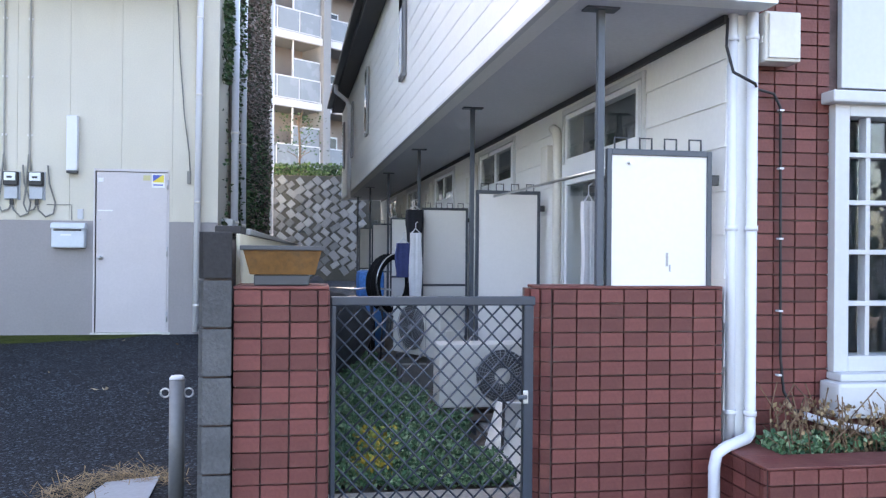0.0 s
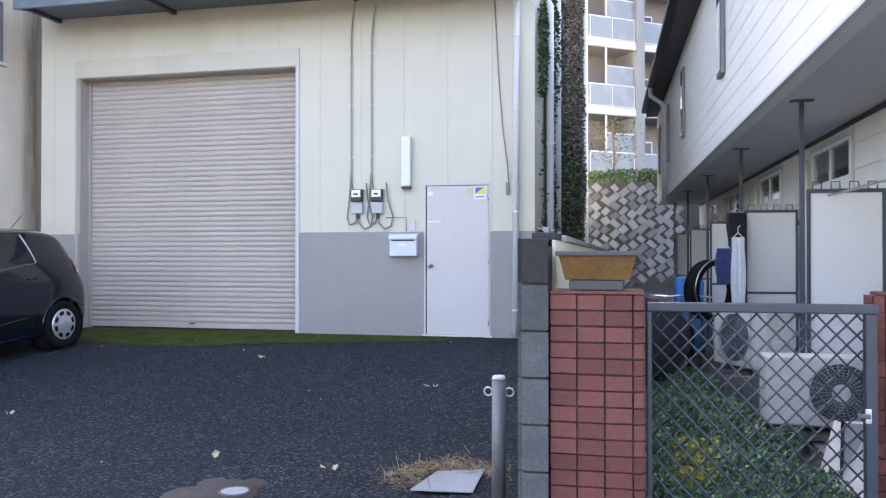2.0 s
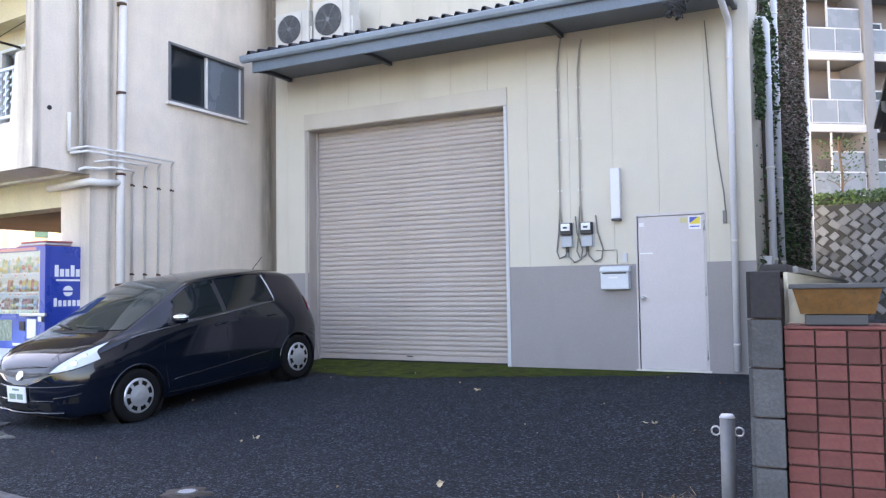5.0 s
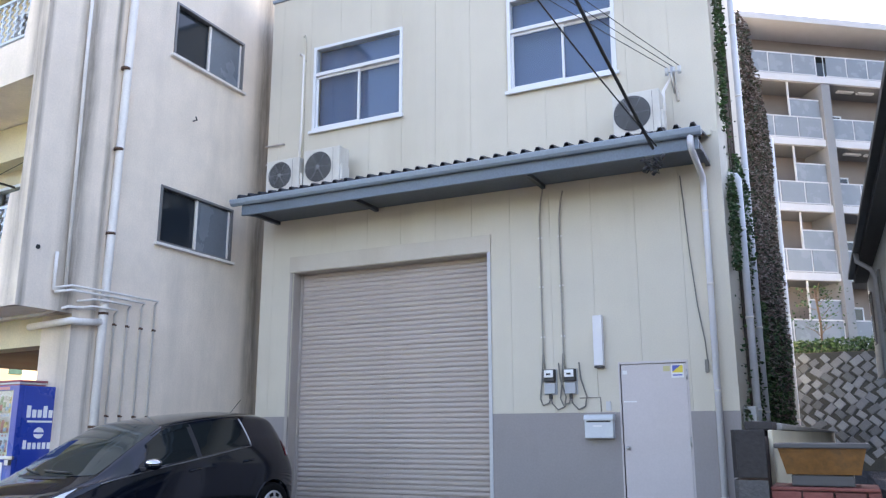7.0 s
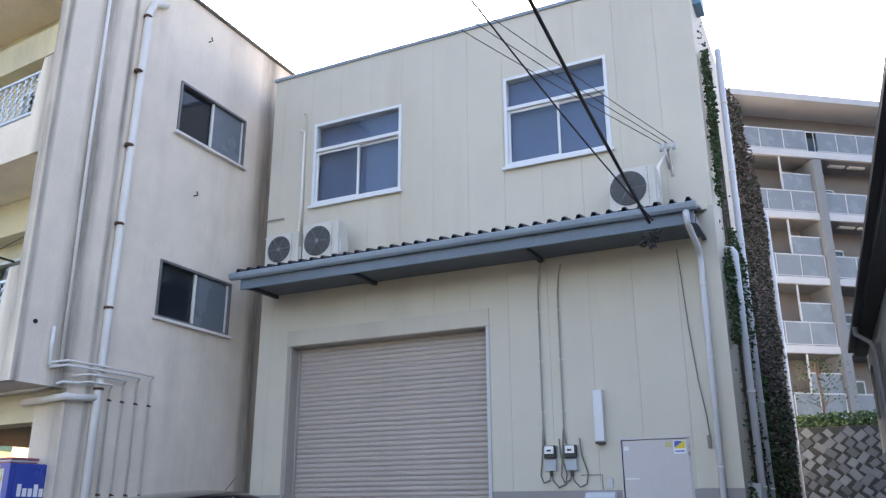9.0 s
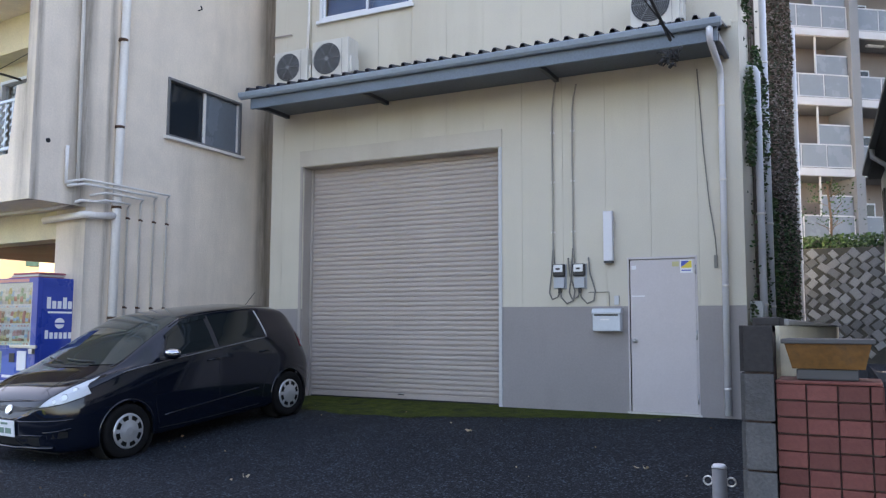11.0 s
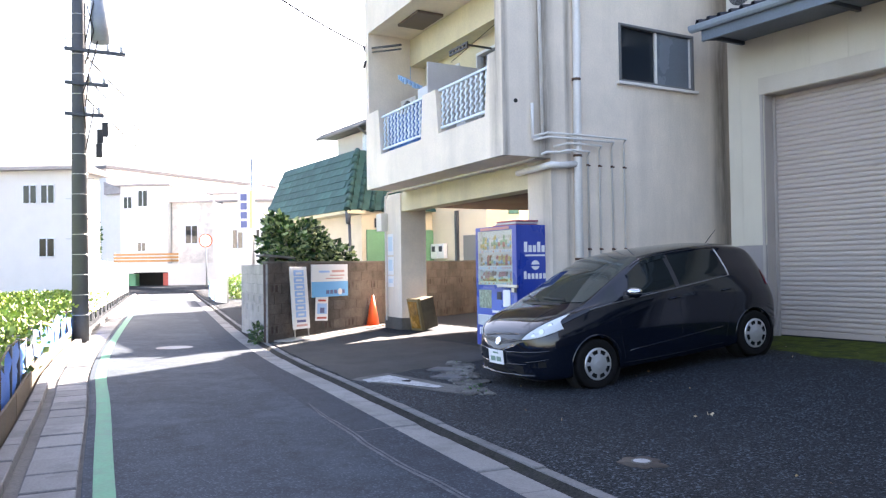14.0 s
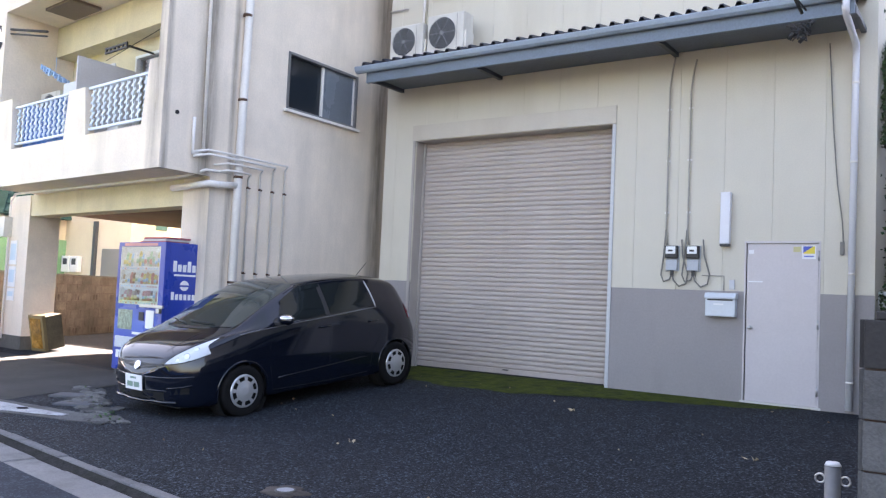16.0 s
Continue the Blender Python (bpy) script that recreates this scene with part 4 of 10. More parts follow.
# pipes on the side wall
mainp = thing("drain_pipe", "cream-painted main drain pipe on the side wall", "pipe")
bm = bmesh.new()
tube(bm, [APT @ Vector(p) for p in ((0.07, 0.86, 9.05), (0.07, 0.62, 8.95), (0.075, 0.52, 8.7), (0.075, 0.45, 2.75), (0.075, 0.45, -0.2))], 0.06, 12)
part("pipe", bm, PIPE_GREY, mainp)
for z in (1.2, 2.72, 3.85, 5.1, 6.35, 7.6, 8.6):
    bm = bmesh.new()
    c = APT @ Vector((0.075, 0.45 if z < 8 else 0.5, z))
    rod(bm, c, c + Vector((0, 0, 0.035)), 0.067, 12)
    part("collar", bm, RUST, mainp, "rusty pipe clamp")
bm = bmesh.new()
tube(bm, [APT @ Vector(p) for p in ((0.075, 0.45, 2.62), (0.09, 0.1, 2.58), (0.09, -0.06, 2.58), (-0.1, -0.09, 2.57), (-0.8, -0.09, 2.55))], 0.048, 12)
part("branch", bm, PIPE_GREY, mainp, "thick horizontal branch pipe")
bm = bmesh.new()
tube(bm, [APT @ Vector(p) for p in ((0.05, -0.22, 8.6), (0.05, -0.22, 6.3), (0.05, -0.18, 3.0))], 0.024, 10)
vent = thing("vent_pipe", "thin cream vent pipe rising past the dark wall streak", "pipe")
part("pipe", bm, PIPE_GREY, vent)
bm = bmesh.new()
tube(bm, [APT @ Vector(p) for p in ((0.05, -0.36, 3.45), (0.05, -0.36, 2.96), (0.05, -0.2, 2.96))], 0.024, 10)
part("stub", bm, PIPE_GREY, vent)
for i, (z, yy) in enumerate(((3.03, 1.40), (2.97, 1.15), (2.90, 0.90), (2.80, 0.67))):
    g = thing("supply_pipe", "thin cream supply pipe bent down the side wall", "pipe", group="supply pipes on the side wall")
    bm = bmesh.new()
    y_in = -0.34 if i < 2 else 0.02
    tube(bm, [APT @ Vector(p) for p in ((0.05, y_in, z - 0.05), (0.13, y_in + 0.2, z), (0.16, 0.45, z), (0.13, yy - 0.03, z), (0.04, yy, z - 0.05), (0.04, yy, -0.15))], 0.016, 8)
    part("pipe", bm, PIPE_GREY, g)
    for zz in (2.6, 1.35):
        c = APT @ Vector((0.04, yy, zz))
        bm = bmesh.new()
        rod(bm, c, c + Vector((0, 0, 0.03)), 0.021, 8)
        box(bm, c.x - 0.05, c.x + 0.01, c.y + 0.01, c.y + 0.045, c.z, c.z + 0.02)
        part("collar", bm, RUST, g)
g = thing("front_pipe", "long thin cream pipe under the balcony edge", "pipe")
bm = bmesh.new()
tube(bm, [APT @ Vector(p) for p in ((0.1, 0.3, 2.78), (0.06, -0.12, 2.76), (-0.2, -0.3, 2.66), (-5.2, -0.5, 2.62), (-6.3, -0.1, 2.6), (-6.45, -0.05, 2.5), (-6.45, -0.05, 0.0))], 0.02, 8)
part("pipe", bm, PIPE_GREY, g)
for y, z in ((1.95, 6.1), (1.95, 9.0)):
    g = thing("wall_hook", "small rusty hook on the side wall", "hook")
    bm = bmesh.new()
    tube(bm, [APT @ Vector(p) for p in ((0.0, y, z), (0.09, y, z), (0.09, y - 0.03, z + 0.05))], 0.012, 6)
    part("hook", bm, BLACK_PLASTIC, g)
g = thing("wall_vent", "small round dark vent hole in the wall", "vent")
bm = bmesh.new()
c = APT @ Vector((-0.001, -0.62, 3.47))
rod(bm, c, c + Vector((0.015, 0, 0)), 0.03, 12)
part("cap", bm, BLACK_PLASTIC, g)
# balcony clutter
g = thing("balcony_partition", "grey-white partition board between two balconies", "partition")
part("board", apt(bbox(0.006, (-3.0, -2.96, -0.62, 0.44, 2.86, 4.72))), mat("grey_board", (0.58, 0.57, 0.58), 0.7, var=0.06), g)
g = thing("storage_box", "white storage box standing behind the railing", "box")
part("body", apt(bbox(0.01, (-3.55, -3.05, -0.55, 0.1, 2.86, 4.35))), WHITE, g)
g = air_conditioner("white air conditioner standing high on a balcony rack", APT @ pose(-5.15, -0.2, 3.92), 0.66, 0.55, 0.28, 0.3)
part("rack", boxes((0.02, 0.06, 0.0, 0.28, -0.86, 0.0), (0.66, 0.70, 0.0, 0.28, -0.86, 0.0), (0.06, 0.66, 0.0, 0.04, -0.04, 0.0)), GRILLE, g)
for x, z in ((-2.75, 4.9), (-4.9, 4.35)):
    g = thing("drying_arm", "dark folding arm for a laundry pole", "laundry arm")
    bm = bmesh.new()
    box(bm, x - 0.35, x + 0.35, -0.1, -0.07, z, z + 0.03, APT)
    box(bm, x - 0.35, x + 0.35, -0.1, -0.07, z + 0.07, z + 0.1, APT)
    for k in range(6):
        box(bm, x - 0.33 + k * 0.13, x - 0.30 + k * 0.13, -0.1, -0.07, z + 0.03, z + 0.07, APT)
    box(bm, x + 0.31, x + 0.34, -0.07, 0.44, z + 0.03, z + 0.06, APT)
    part("arm", bm, BLACK_PLASTIC, g)
g = thing("laundry_hanger", "pale blue plastic laundry hanger with many pegs", "laundry hanger")
BLUE_PL = plain("light_blue_plastic", (0.30, 0.50, 0.78), 0.5)
rnd = random.Random(71)
for k in range(5):
    bm = bmesh.new()
    y = -0.48 + 0.085 * k
    tube(bm, [APT @ Vector((-4.62, y, 4.86 - 0.03 * k)), APT @ Vector((-4.22, y, 4.70 - 0.03 * k))], 0.009, 5)
    for q in range(4):
        c = APT @ Vector((-4.58 + 0.11 * q, y, 4.82 - 0.03 * k - 0.04 * q))
        box(bm, c.x - 0.012, c.x + 0.012, c.y - 0.016, c.y + 0.016, c.z - rnd.uniform(0.04, 0.09), c.z + 0.03)
    part("bar", bm, BLUE_PL, g, "light blue bar with pegs")
bm = bmesh.new()
tube(bm, [APT @ Vector((-4.42, -0.3, 4.76)), APT @ Vector((-4.42, -0.3, 5.0))], 0.006, 5)
part("hook", bm, BLUE_PL, g)
g = thing("clothes_line", "thin line strung across the balcony", "line")
bm = bmesh.new()
tube(bm, [APT @ Vector((-3.6, 0.2, 4.95)), APT @ Vector((-0.3, -0.2, 5.1))], 0.006, 5)
part("line", bm, CABLE, g)
g = thing("tarp", "blue plastic sheet stored behind the railing", "sheet")
bm = bmesh.new()
box(bm, -4.66, -3.0, -0.69, -0.63, 2.86, 4.02, APT)
bmesh.ops.subdivide_edges(bm, edges=bm.edges[:], cuts=7, use_grid_fill=True)
for v in bm.verts:
    v.co += Vector((0, 0.05 * math.sin(v.co.x * 9), 0.06 * math.sin(v.co.x * 5) * (v.co.z > 3.8)))
part("sheet", bm, mat("blue_sheet", (0.035, 0.14, 0.38), 0.5, var=0.35), g)
g = thing("white_bag", "white bag standing on the balcony floor", "bag")
part("body", apt(bbox(0.06, (-1.95, -1.6, -0.6, -0.35, 2.86, 3.5))), WHITE, g)
g = thing("cable_bracket", "steel pole bracket with small hooks under the upper balcony", "bracket")
bm = bmesh.new()
tube(bm, [APT @ Vector((-5.50, -0.80, 5.55)), APT @ Vector((-4.30, -0.55, 5.36))], 0.022, 6)
tube(bm, [APT @ Vector((-5.50, -0.80, 5.47)), APT @ Vector((-4.30, -0.55, 5.28))], 0.016, 6)
tube(bm, [APT @ Vector((-5.55, -0.84, 5.60)), APT @ Vector((-5.50, -0.80, 5.44))], 0.035, 6)
tube(bm, [APT @ Vector((-5.50, -0.88, 5.15)), APT @ Vector((-5.42, -0.86, 5.28))], 0.03, 6)
part("arm", bm, GRILLE, g)
g = thing("balcony_hatch", "brown escape hatch panel in the balcony underside", "hatch")
part("panel", apt(bbox(0.006, (-4.45, -3.5, -0.55, 0.0, 5.752, 5.80))), mat("hatch_brown", (0.17, 0.13, 0.11), 0.7, var=0.15), g)

# ---- vending machine ----
VEND_BLUE = mat("blue_vending_paint", (0.02, 0.055, 0.33), 0.3, var=0.06, bump=0.02, coat=0.3)
V = Matrix.Translation((-7.95, -3.55, -0.17)) @ pose(0, 0, 0, 0, 0, -5.0)
vm = thing("vending_machine", "blue drink vending machine with three lit rows of bottles", "vending machine", V)
VW, VD, VH = 1.22, 0.62, 1.90
part("cabinet", bbox(0.012, (0, VW, 0.07, VD, 0.08, VH)), VEND_BLUE, vm)
part("door_panel", bbox(0.01, (0.0, VW, 0.0, 0.066, 0.08, 0.98)), VEND_BLUE, vm)
part("window_surround", boxes((0.0, 0.06, 0.0, 0.066, 0.98, VH), (1.10, VW, 0.0, 0.066, 0.98, VH), (0.06, 1.10, 0.0, 0.066, VH - 0.06, VH), (0.06, 1.10, 0.0, 0.066, 0.98, 1.02)), VEND_BLUE, vm)
part("display_back", boxes((0.06, 1.10, 0.060, 0.068, 1.02, VH - 0.06)), plain("lit_display_back", (0.75, 0.8, 0.85), 0.4), vm, "pale display backing")
DRINKS = [plain("drink_%s" % n, c, 0.35) for n, c in (("green", (0.34, 0.50, 0.34)), ("red", (0.52, 0.22, 0.20)), ("white", (0.78, 0.78, 0.76)), ("brown", (0.24, 0.13, 0.08)), ("blue", (0.35, 0.55, 0.75)), ("yellow", (0.66, 0.55, 0.24)), ("tan", (0.50, 0.38, 0.26)))]
part("window_trim", boxes((0.06, 0.10, 0.008, 0.058, 1.02, VH - 0.06), (1.07, 1.10, 0.008, 0.058, 1.02, VH - 0.06)), PAPER, vm, "white trim of the display")
part("header_strip", boxes((0.16, 1.02, -0.004, -0.001, VH - 0.052, VH - 0.012)), DRINKS[1], vm, "red and white strip above the display")
rnd = random.Random(303)
for row, (z, h) in enumerate(((1.56, 0.22), (1.31, 0.17), (1.075, 0.16))):
    part("shelf", boxes((0.06, 1.10, 0.008, 0.06, z - 0.06, z - 0.004)), PAPER, vm, "white shelf edge with price buttons")
    for k in range(14):
        bm = bmesh.new()
        x = 0.135 + k * 0.0685
        hh = h * rnd.uniform(0.78, 1.0)
        rod(bm, (x, 0.038, z), (x, 0.038, z + hh * 0.74), 0.026, 8)
        rod(bm, (x, 0.038, z + hh * 0.74), (x, 0.038, z + hh), 0.025, 8, 0.011)
        can = part("bottle" if row == 0 else "can", bm, DRINKS[rnd.choice((2, 2, 4, 0, 5, 2, 6) if row == 0 else (1, 2, 6, 3, 2, 1, 5) if row == 1 else (1, 1, 2, 6, 2, 3))], vm)
        bm = bmesh.new()
        lo = z + hh * rnd.uniform(0.12, 0.3)
        rod(bm, (x, 0.038, lo), (x, 0.038, lo + hh * rnd.uniform(0.2, 0.35)), 0.0272, 8)
        part("label", bm, DRINKS[rnd.choice((2, 2, 4, 1, 5, 0))], can)
        part("button", boxes((x - 0.015, x + 0.015, 0.003, 0.0078, z - 0.044, z - 0.024)), DRINKS[4] if rnd.random() < 0.7 else DRINKS[1], vm)
part("display_glass", boxes((0.06, 1.10, 0.002, 0.005, 1.02, VH - 0.06)), GLASS, vm)
part("notice", boxes((0.10, 0.48, -0.004, -0.001, 0.66, 0.94)), mat("vending_notice", (0.25, 0.3, 0.22), 0.5, var=0.5, scale=14), vm, "printed notice panel")
part("coin_slot", bbox(0.004, (0.66, 0.78, -0.012, -0.001, 0.80, 0.92)), BLACK_PLASTIC, vm)
part("bill_slot", bbox(0.004, (0.84, 1.04, -0.012, -0.001, 0.70, 0.95)), PAPER, vm, "white payment panel")
part("lock_bar", bbox(0.006, (0.72, 1.30, -0.05, -0.02, 0.99, 1.03)), STEEL, vm, "steel lock bar with padlock")
part("padlock", bbox(0.006, (1.16, 1.24, -0.06, -0.015, 0.92, 0.985)), STEEL, vm)
part("delivery_flap", bbox(0.008, (0.10, 0.86, -0.035, -0.001, 0.40, 0.56)), mat("grey_flap", (0.5, 0.54, 0.56), 0.3), vm, "grey delivery flap")
part("maker_mark", boxes((0.5, 0.84, -0.004, -0.001, 0.60, 0.635)), PAPER, vm)
for x in (0.05, VW - 0.1):
    part("foot", bbox(0.004, (x, x + 0.06, 0.02, 0.10, 0.0, 0.079)), GRILLE, vm)
    part("foot", bbox(0.004, (x, x + 0.06, VD - 0.1, VD - 0.03, 0.0, 0.079)), GRILLE, vm)
part("sticker", boxes((0.10, 0.18, -0.004, -0.001, 0.25, 0.36)), PAPER, vm, "small recycling sticker")
# plain white marks on the side, in the place of the maker's marks
for i in range(5):
    x = 0.13 + i * 0.075
    part("side_mark", boxes((VW, VW + 0.003, x, x + 0.055, 1.50, 1.60 + (0.05 if i in (0, 3) else 0.0))), PAPER, vm, "white mark on the blue side")
part("side_mark", boxes((VW, VW + 0.003, 0.15, 0.49, 1.44, 1.465)), PAPER, vm)
bm = bmesh.new()
rod(bm, (VW, 0.32, 1.31), (VW + 0.003, 0.32, 1.31), 0.07, 20)
part("side_mark", bm, PAPER, vm, "round white mark")
part("side_mark", boxes((VW + 0.0032, VW + 0.005, 0.20, 0.46, 1.295, 1.318)), VEND_BLUE, vm)
for i in range(6):
    x = 0.12 + i * 0.066
    part("side_mark", boxes((VW, VW + 0.003, x, x + 0.045, 1.11, 1.19 + (0.03 if i == 0 else 0.0))), PAPER, vm)
crate = thing("flat_carton", "flattened red and white cartons on top of the vending machine", "carton", V @ pose(0, 0, VH))
for k in range(3):
    part("sheet", bbox(0.004, (0.35 + 0.05 * k, 1.0 + 0.02 * k, 0.12, 0.5, 0.0 + 0.028 * k, 0.024 + 0.028 * k)), plain("carton_%d" % k, ((0.4, 0.08, 0.08), (0.6, 0.58, 0.55), (0.35, 0.1, 0.12))[k], 0.7), crate)


# ---- parked car ----
CAR_BLACK = mat("black_car_paint", (0.002, 0.004, 0.010), 0.05, var=0.05, bump=0.0, spec=0.45, coat=0.35)
CAR_GLASS_DARK = plain("tinted_car_glass", (0.012, 0.016, 0.017), 0.03)
WINDSCREEN = plain("greenish_windscreen", (0.022, 0.034, 0.034), 0.02)
WINDSCREEN.node_tree.nodes["Principled BSDF"].inputs["IOR"].default_value = 1.75
RUBBER = mat("tyre_rubber", (0.008, 0.008, 0.0085), 0.9, spec=0.15, var=0.15, bump=0.1)
RIM = mat("silver_wheel_cover", (0.50, 0.51, 0.52), 0.35, 0.6, var=0.03, bump=0.0)
CHROME = plain("chrome", (0.7, 0.7, 0.72), 0.12, 1.0)
LAMP_GLASS = plain("headlamp_lens", (0.58, 0.61, 0.64), 0.08)
LAMP_RING = plain("lamp_reflector", (0.56, 0.60, 0.64), 0.25, 0.3)
WELL = plain("wheel_well", (0.003, 0.003, 0.003), 0.95)
TAIL_RED = plain("tail_lens", (0.35, 0.02, 0.03), 0.15)
PLATE_GREEN = plain("plate_green", (0.16, 0.26, 0.20), 0.5)
# guide lines of the body: distance from the nose with heights and half widths
CAR_TOP = ((-0.04, 0.53), (-0.02, 0.565), (0.0, 0.605), (0.03, 0.665), (0.06, 0.712), (0.12, 0.77), (0.25, 0.85), (0.45, 0.935), (0.62, 0.99), (0.8, 1.075), (1.0, 1.185), (1.3, 1.33), (1.6, 1.437), (1.75, 1.474), (2.0, 1.50), (2.4, 1.518), (2.9, 1.512), (3.3, 1.475), (3.52, 1.435), (3.64, 1.385), (3.70, 1.26), (3.76, 1.06), (3.80, 0.93), (3.84, 0.80), (3.86, 0.72))
CAR_RAIL = ((-0.04, 0.06, 0.525), (-0.02, 0.2, 0.56), (0.0, 0.30, 0.598), (0.03, 0.39, 0.655), (0.06, 0.45, 0.698), (0.12, 0.53, 0.745), (0.25, 0.60, 0.82), (0.45, 0.655, 0.895), (0.65, 0.69, 0.948), (0.78, 0.70, 0.992), (1.0, 0.682, 1.09), (1.25, 0.655, 1.212), (1.5, 0.622, 1.325), (1.77, 0.588, 1.422), (2.24, 0.575, 1.452), (2.6, 0.57, 1.458), (2.96, 0.562, 1.442), (3.3, 0.55, 1.402), (3.52, 0.53, 1.362), (3.64, 0.52, 1.29), (3.70, 0.55, 1.15), (3.76, 0.585, 1.0), (3.80, 0.60, 0.90), (3.86, 0.55, 0.70))
CAR_BELT = ((-0.04, 0.08, 0.50), (-0.02, 0.23, 0.54), (0.0, 0.34, 0.575), (0.03, 0.44, 0.615), (0.06, 0.51, 0.645), (0.12, 0.61, 0.695), (0.25, 0.705, 0.765), (0.45, 0.765, 0.84), (0.65, 0.79, 0.892), (0.80, 0.80, 0.918), (1.2, 0.815, 0.958), (2.1, 0.825, 1.02), (2.95, 0.79, 1.07), (3.3, 0.76, 1.075), (3.55, 0.72, 1.05), (3.70, 0.685, 0.98), (3.80, 0.655, 0.85), (3.86, 0.60, 0.66))
CAR_MID = ((-0.04, 0.10), (-0.02, 0.25), (0.0, 0.36), (0.03, 0.48), (0.06, 0.56), (0.12, 0.655), (0.25, 0.755), (0.45, 0.815), (0.65, 0.838), (0.9, 0.846), (2.0, 0.8475), (3.0, 0.846), (3.4, 0.83), (3.6, 0.80), (3.75, 0.755), (3.82, 0.70), (3.86, 0.60))
CAR_LOW = ((-0.04, 0.34), (-0.02, 0.29), (0.0, 0.255), (0.06, 0.205), (0.2, 0.175), (0.6, 0.17), (2.0, 0.172), (3.0, 0.18), (3.4, 0.20), (3.7, 0.24), (3.82, 0.30), (3.86, 0.38))


def glide(rows, k, x):
    """A smooth curve without overshoot through the k-th values of the rows."""
    xs, ys = [r[0] for r in rows], [r[k] for r in rows]
    x = min(max(x, xs[0]), xs[-1])
    i = max(0, min(len(xs) - 2, int(np.searchsorted(xs, x)) - 1))
    d = [(b - a) / (q - p) for a, b, p, q in zip(ys, ys[1:], xs, xs[1:])]

    def slope(j):
        if j == 0 or j == len(xs) - 1:
            return d[min(j, len(d) - 1)]
        return 0.0 if d[j - 1] * d[j] <= 0 else 2 * d[j - 1] * d[j] / (d[j - 1] + d[j])

    h = xs[i + 1] - xs[i]
    t = (x - xs[i]) / h
    return ys[i] * (1 + 2 * t) * (1 - t) ** 2 + slope(i) * h * t * (1 - t) ** 2 + ys[i + 1] * t * t * (3 - 2 * t) + slope(i + 1) * h * t * t * (t - 1)


STEPS = 4
BELT_AT, RAIL_AT = 6 * STEPS, 9 * STEPS


@functools.lru_cache(maxsize=None)
def car_section(x):
    """Half a cross-section, from the underside's middle round to the roof's middle, as (y, z)."""
    zt, wr, zr, ws, zs, wm, zb = glide(CAR_TOP, 1, x), glide(CAR_RAIL, 1, x), glide(CAR_RAIL, 2, x), glide(CAR_BELT, 1, x), glide(CAR_BELT, 2, x), glide(CAR_MID, 1, x), glide(CAR_LOW, 1, x)
    up = zs - zb
    bow = 0.014 * min(1.0, max(0.0, (zr - zs) * 4))
    c = [(0, zb), (wm * 0.55, zb), (wm * 0.90, zb + 0.004), (wm * 0.978, zb + min(0.06, up * 0.2)), (wm, zb + up * 0.38), (wm * 0.997, zb + up * 0.70), (ws, zs)]
    c += [(ws + (wr - ws) * f + bow, zs + (zr - zs) * f) for f in (0.36, 0.72)]
    c += [(wr, zr), (wr * 0.78, zr + (zt - zr) * 0.55), (wr * 0.42, zt - (zt - zr) * 0.12), (0, zt)]
    c = [(-c[1][0], c[1][1])] + c + [(-c[-2][0], c[-2][1])]
    out = []
    for i in range(1, len(c) - 2):
        for k in range(STEPS):
            t = k / STEPS
            out.append(tuple(0.5 * (2 * c[i][q] + (c[i + 1][q] - c[i - 1][q]) * t + (2 * c[i - 1][q] - 5 * c[i][q] + 4 * c[i + 1][q] - c[i + 2][q]) * t * t + (3 * c[i][q] - c[i - 1][q] - 3 * c[i + 1][q] + c[i + 2][q]) * t ** 3) for q in (0, 1)))
    return out + [(0.0, zt)]


def along(points, f):
    """The point at fraction f of a short row of points."""
    s = f * (len(points) - 1)
    i = min(len(points) - 2, int(s))
    a, b, t = points[i], points[i + 1], s - i
    return (a[0] + (b[0] - a[0]) * t, a[1] + (b[1] - a[1]) * t)


def pane_at(x, f, out=0.004):
    """On the near side's glasshouse, fraction f between belt and roof rail."""
    y, z = along(car_section(round(x, 4))[BELT_AT : RAIL_AT + 1], f)
    return Vector((x, -(y + out), z + out * 0.4))


def flank_at(x, z, out=0.003):
    """On the near side below the roof, at the height z."""
    pts = car_section(round(x, 4))[2 * STEPS : RAIL_AT + 1]
    return Vector((x, -(float(np.interp(z, [p[1] for p in pts], [p[0] for p in pts])) + out), z))


def front_at(y, z, out=0.004):
    """On the nose, at the half width y and the height z."""
    x = -0.04
    while x < 1.0:
        pts = car_section(round(x, 4))
        low, high = pts[2 * STEPS][1], float(np.interp(abs(y), [p[0] for p in pts[RAIL_AT:][::-1]], [p[1] for p in pts[RAIL_AT:][::-1]]))
        side = pts[: RAIL_AT + 1]
        w = float(np.interp(z, [p[1] for p in side[STEPS:]], [p[0] for p in side[STEPS:]]))
        if low - 0.05 <= z <= max(high, side[-1][1]) and w >= abs(y):
            return Vector((x - out, y + math.copysign(out, y), z + out * 0.3))
        x += 0.006
    return Vector((x, y, z))


def sheet(rows, s=1):
    bm = bmesh.new()
    grid = [[bm.verts.new((p.x, p.y * s, p.z)) for p in r] for r in rows]
    for a, b in zip(grid, grid[1:]):
        for k in range(len(a) - 1):
            bm.faces.new((a[k], a[k + 1], b[k + 1], b[k])).smooth = True
    return bm


def line_on(points, r, s=1, sides=5):
    bm = bmesh.new()
    tube(bm, [(p.x, p.y * s, p.z) for p in points], r, sides)
    return bm


def blend(a, b, t):
    return a + (b - a) * t


WHEELS, HUB_Z, ARCH = (0.80, 3.30), 0.29, 0.332


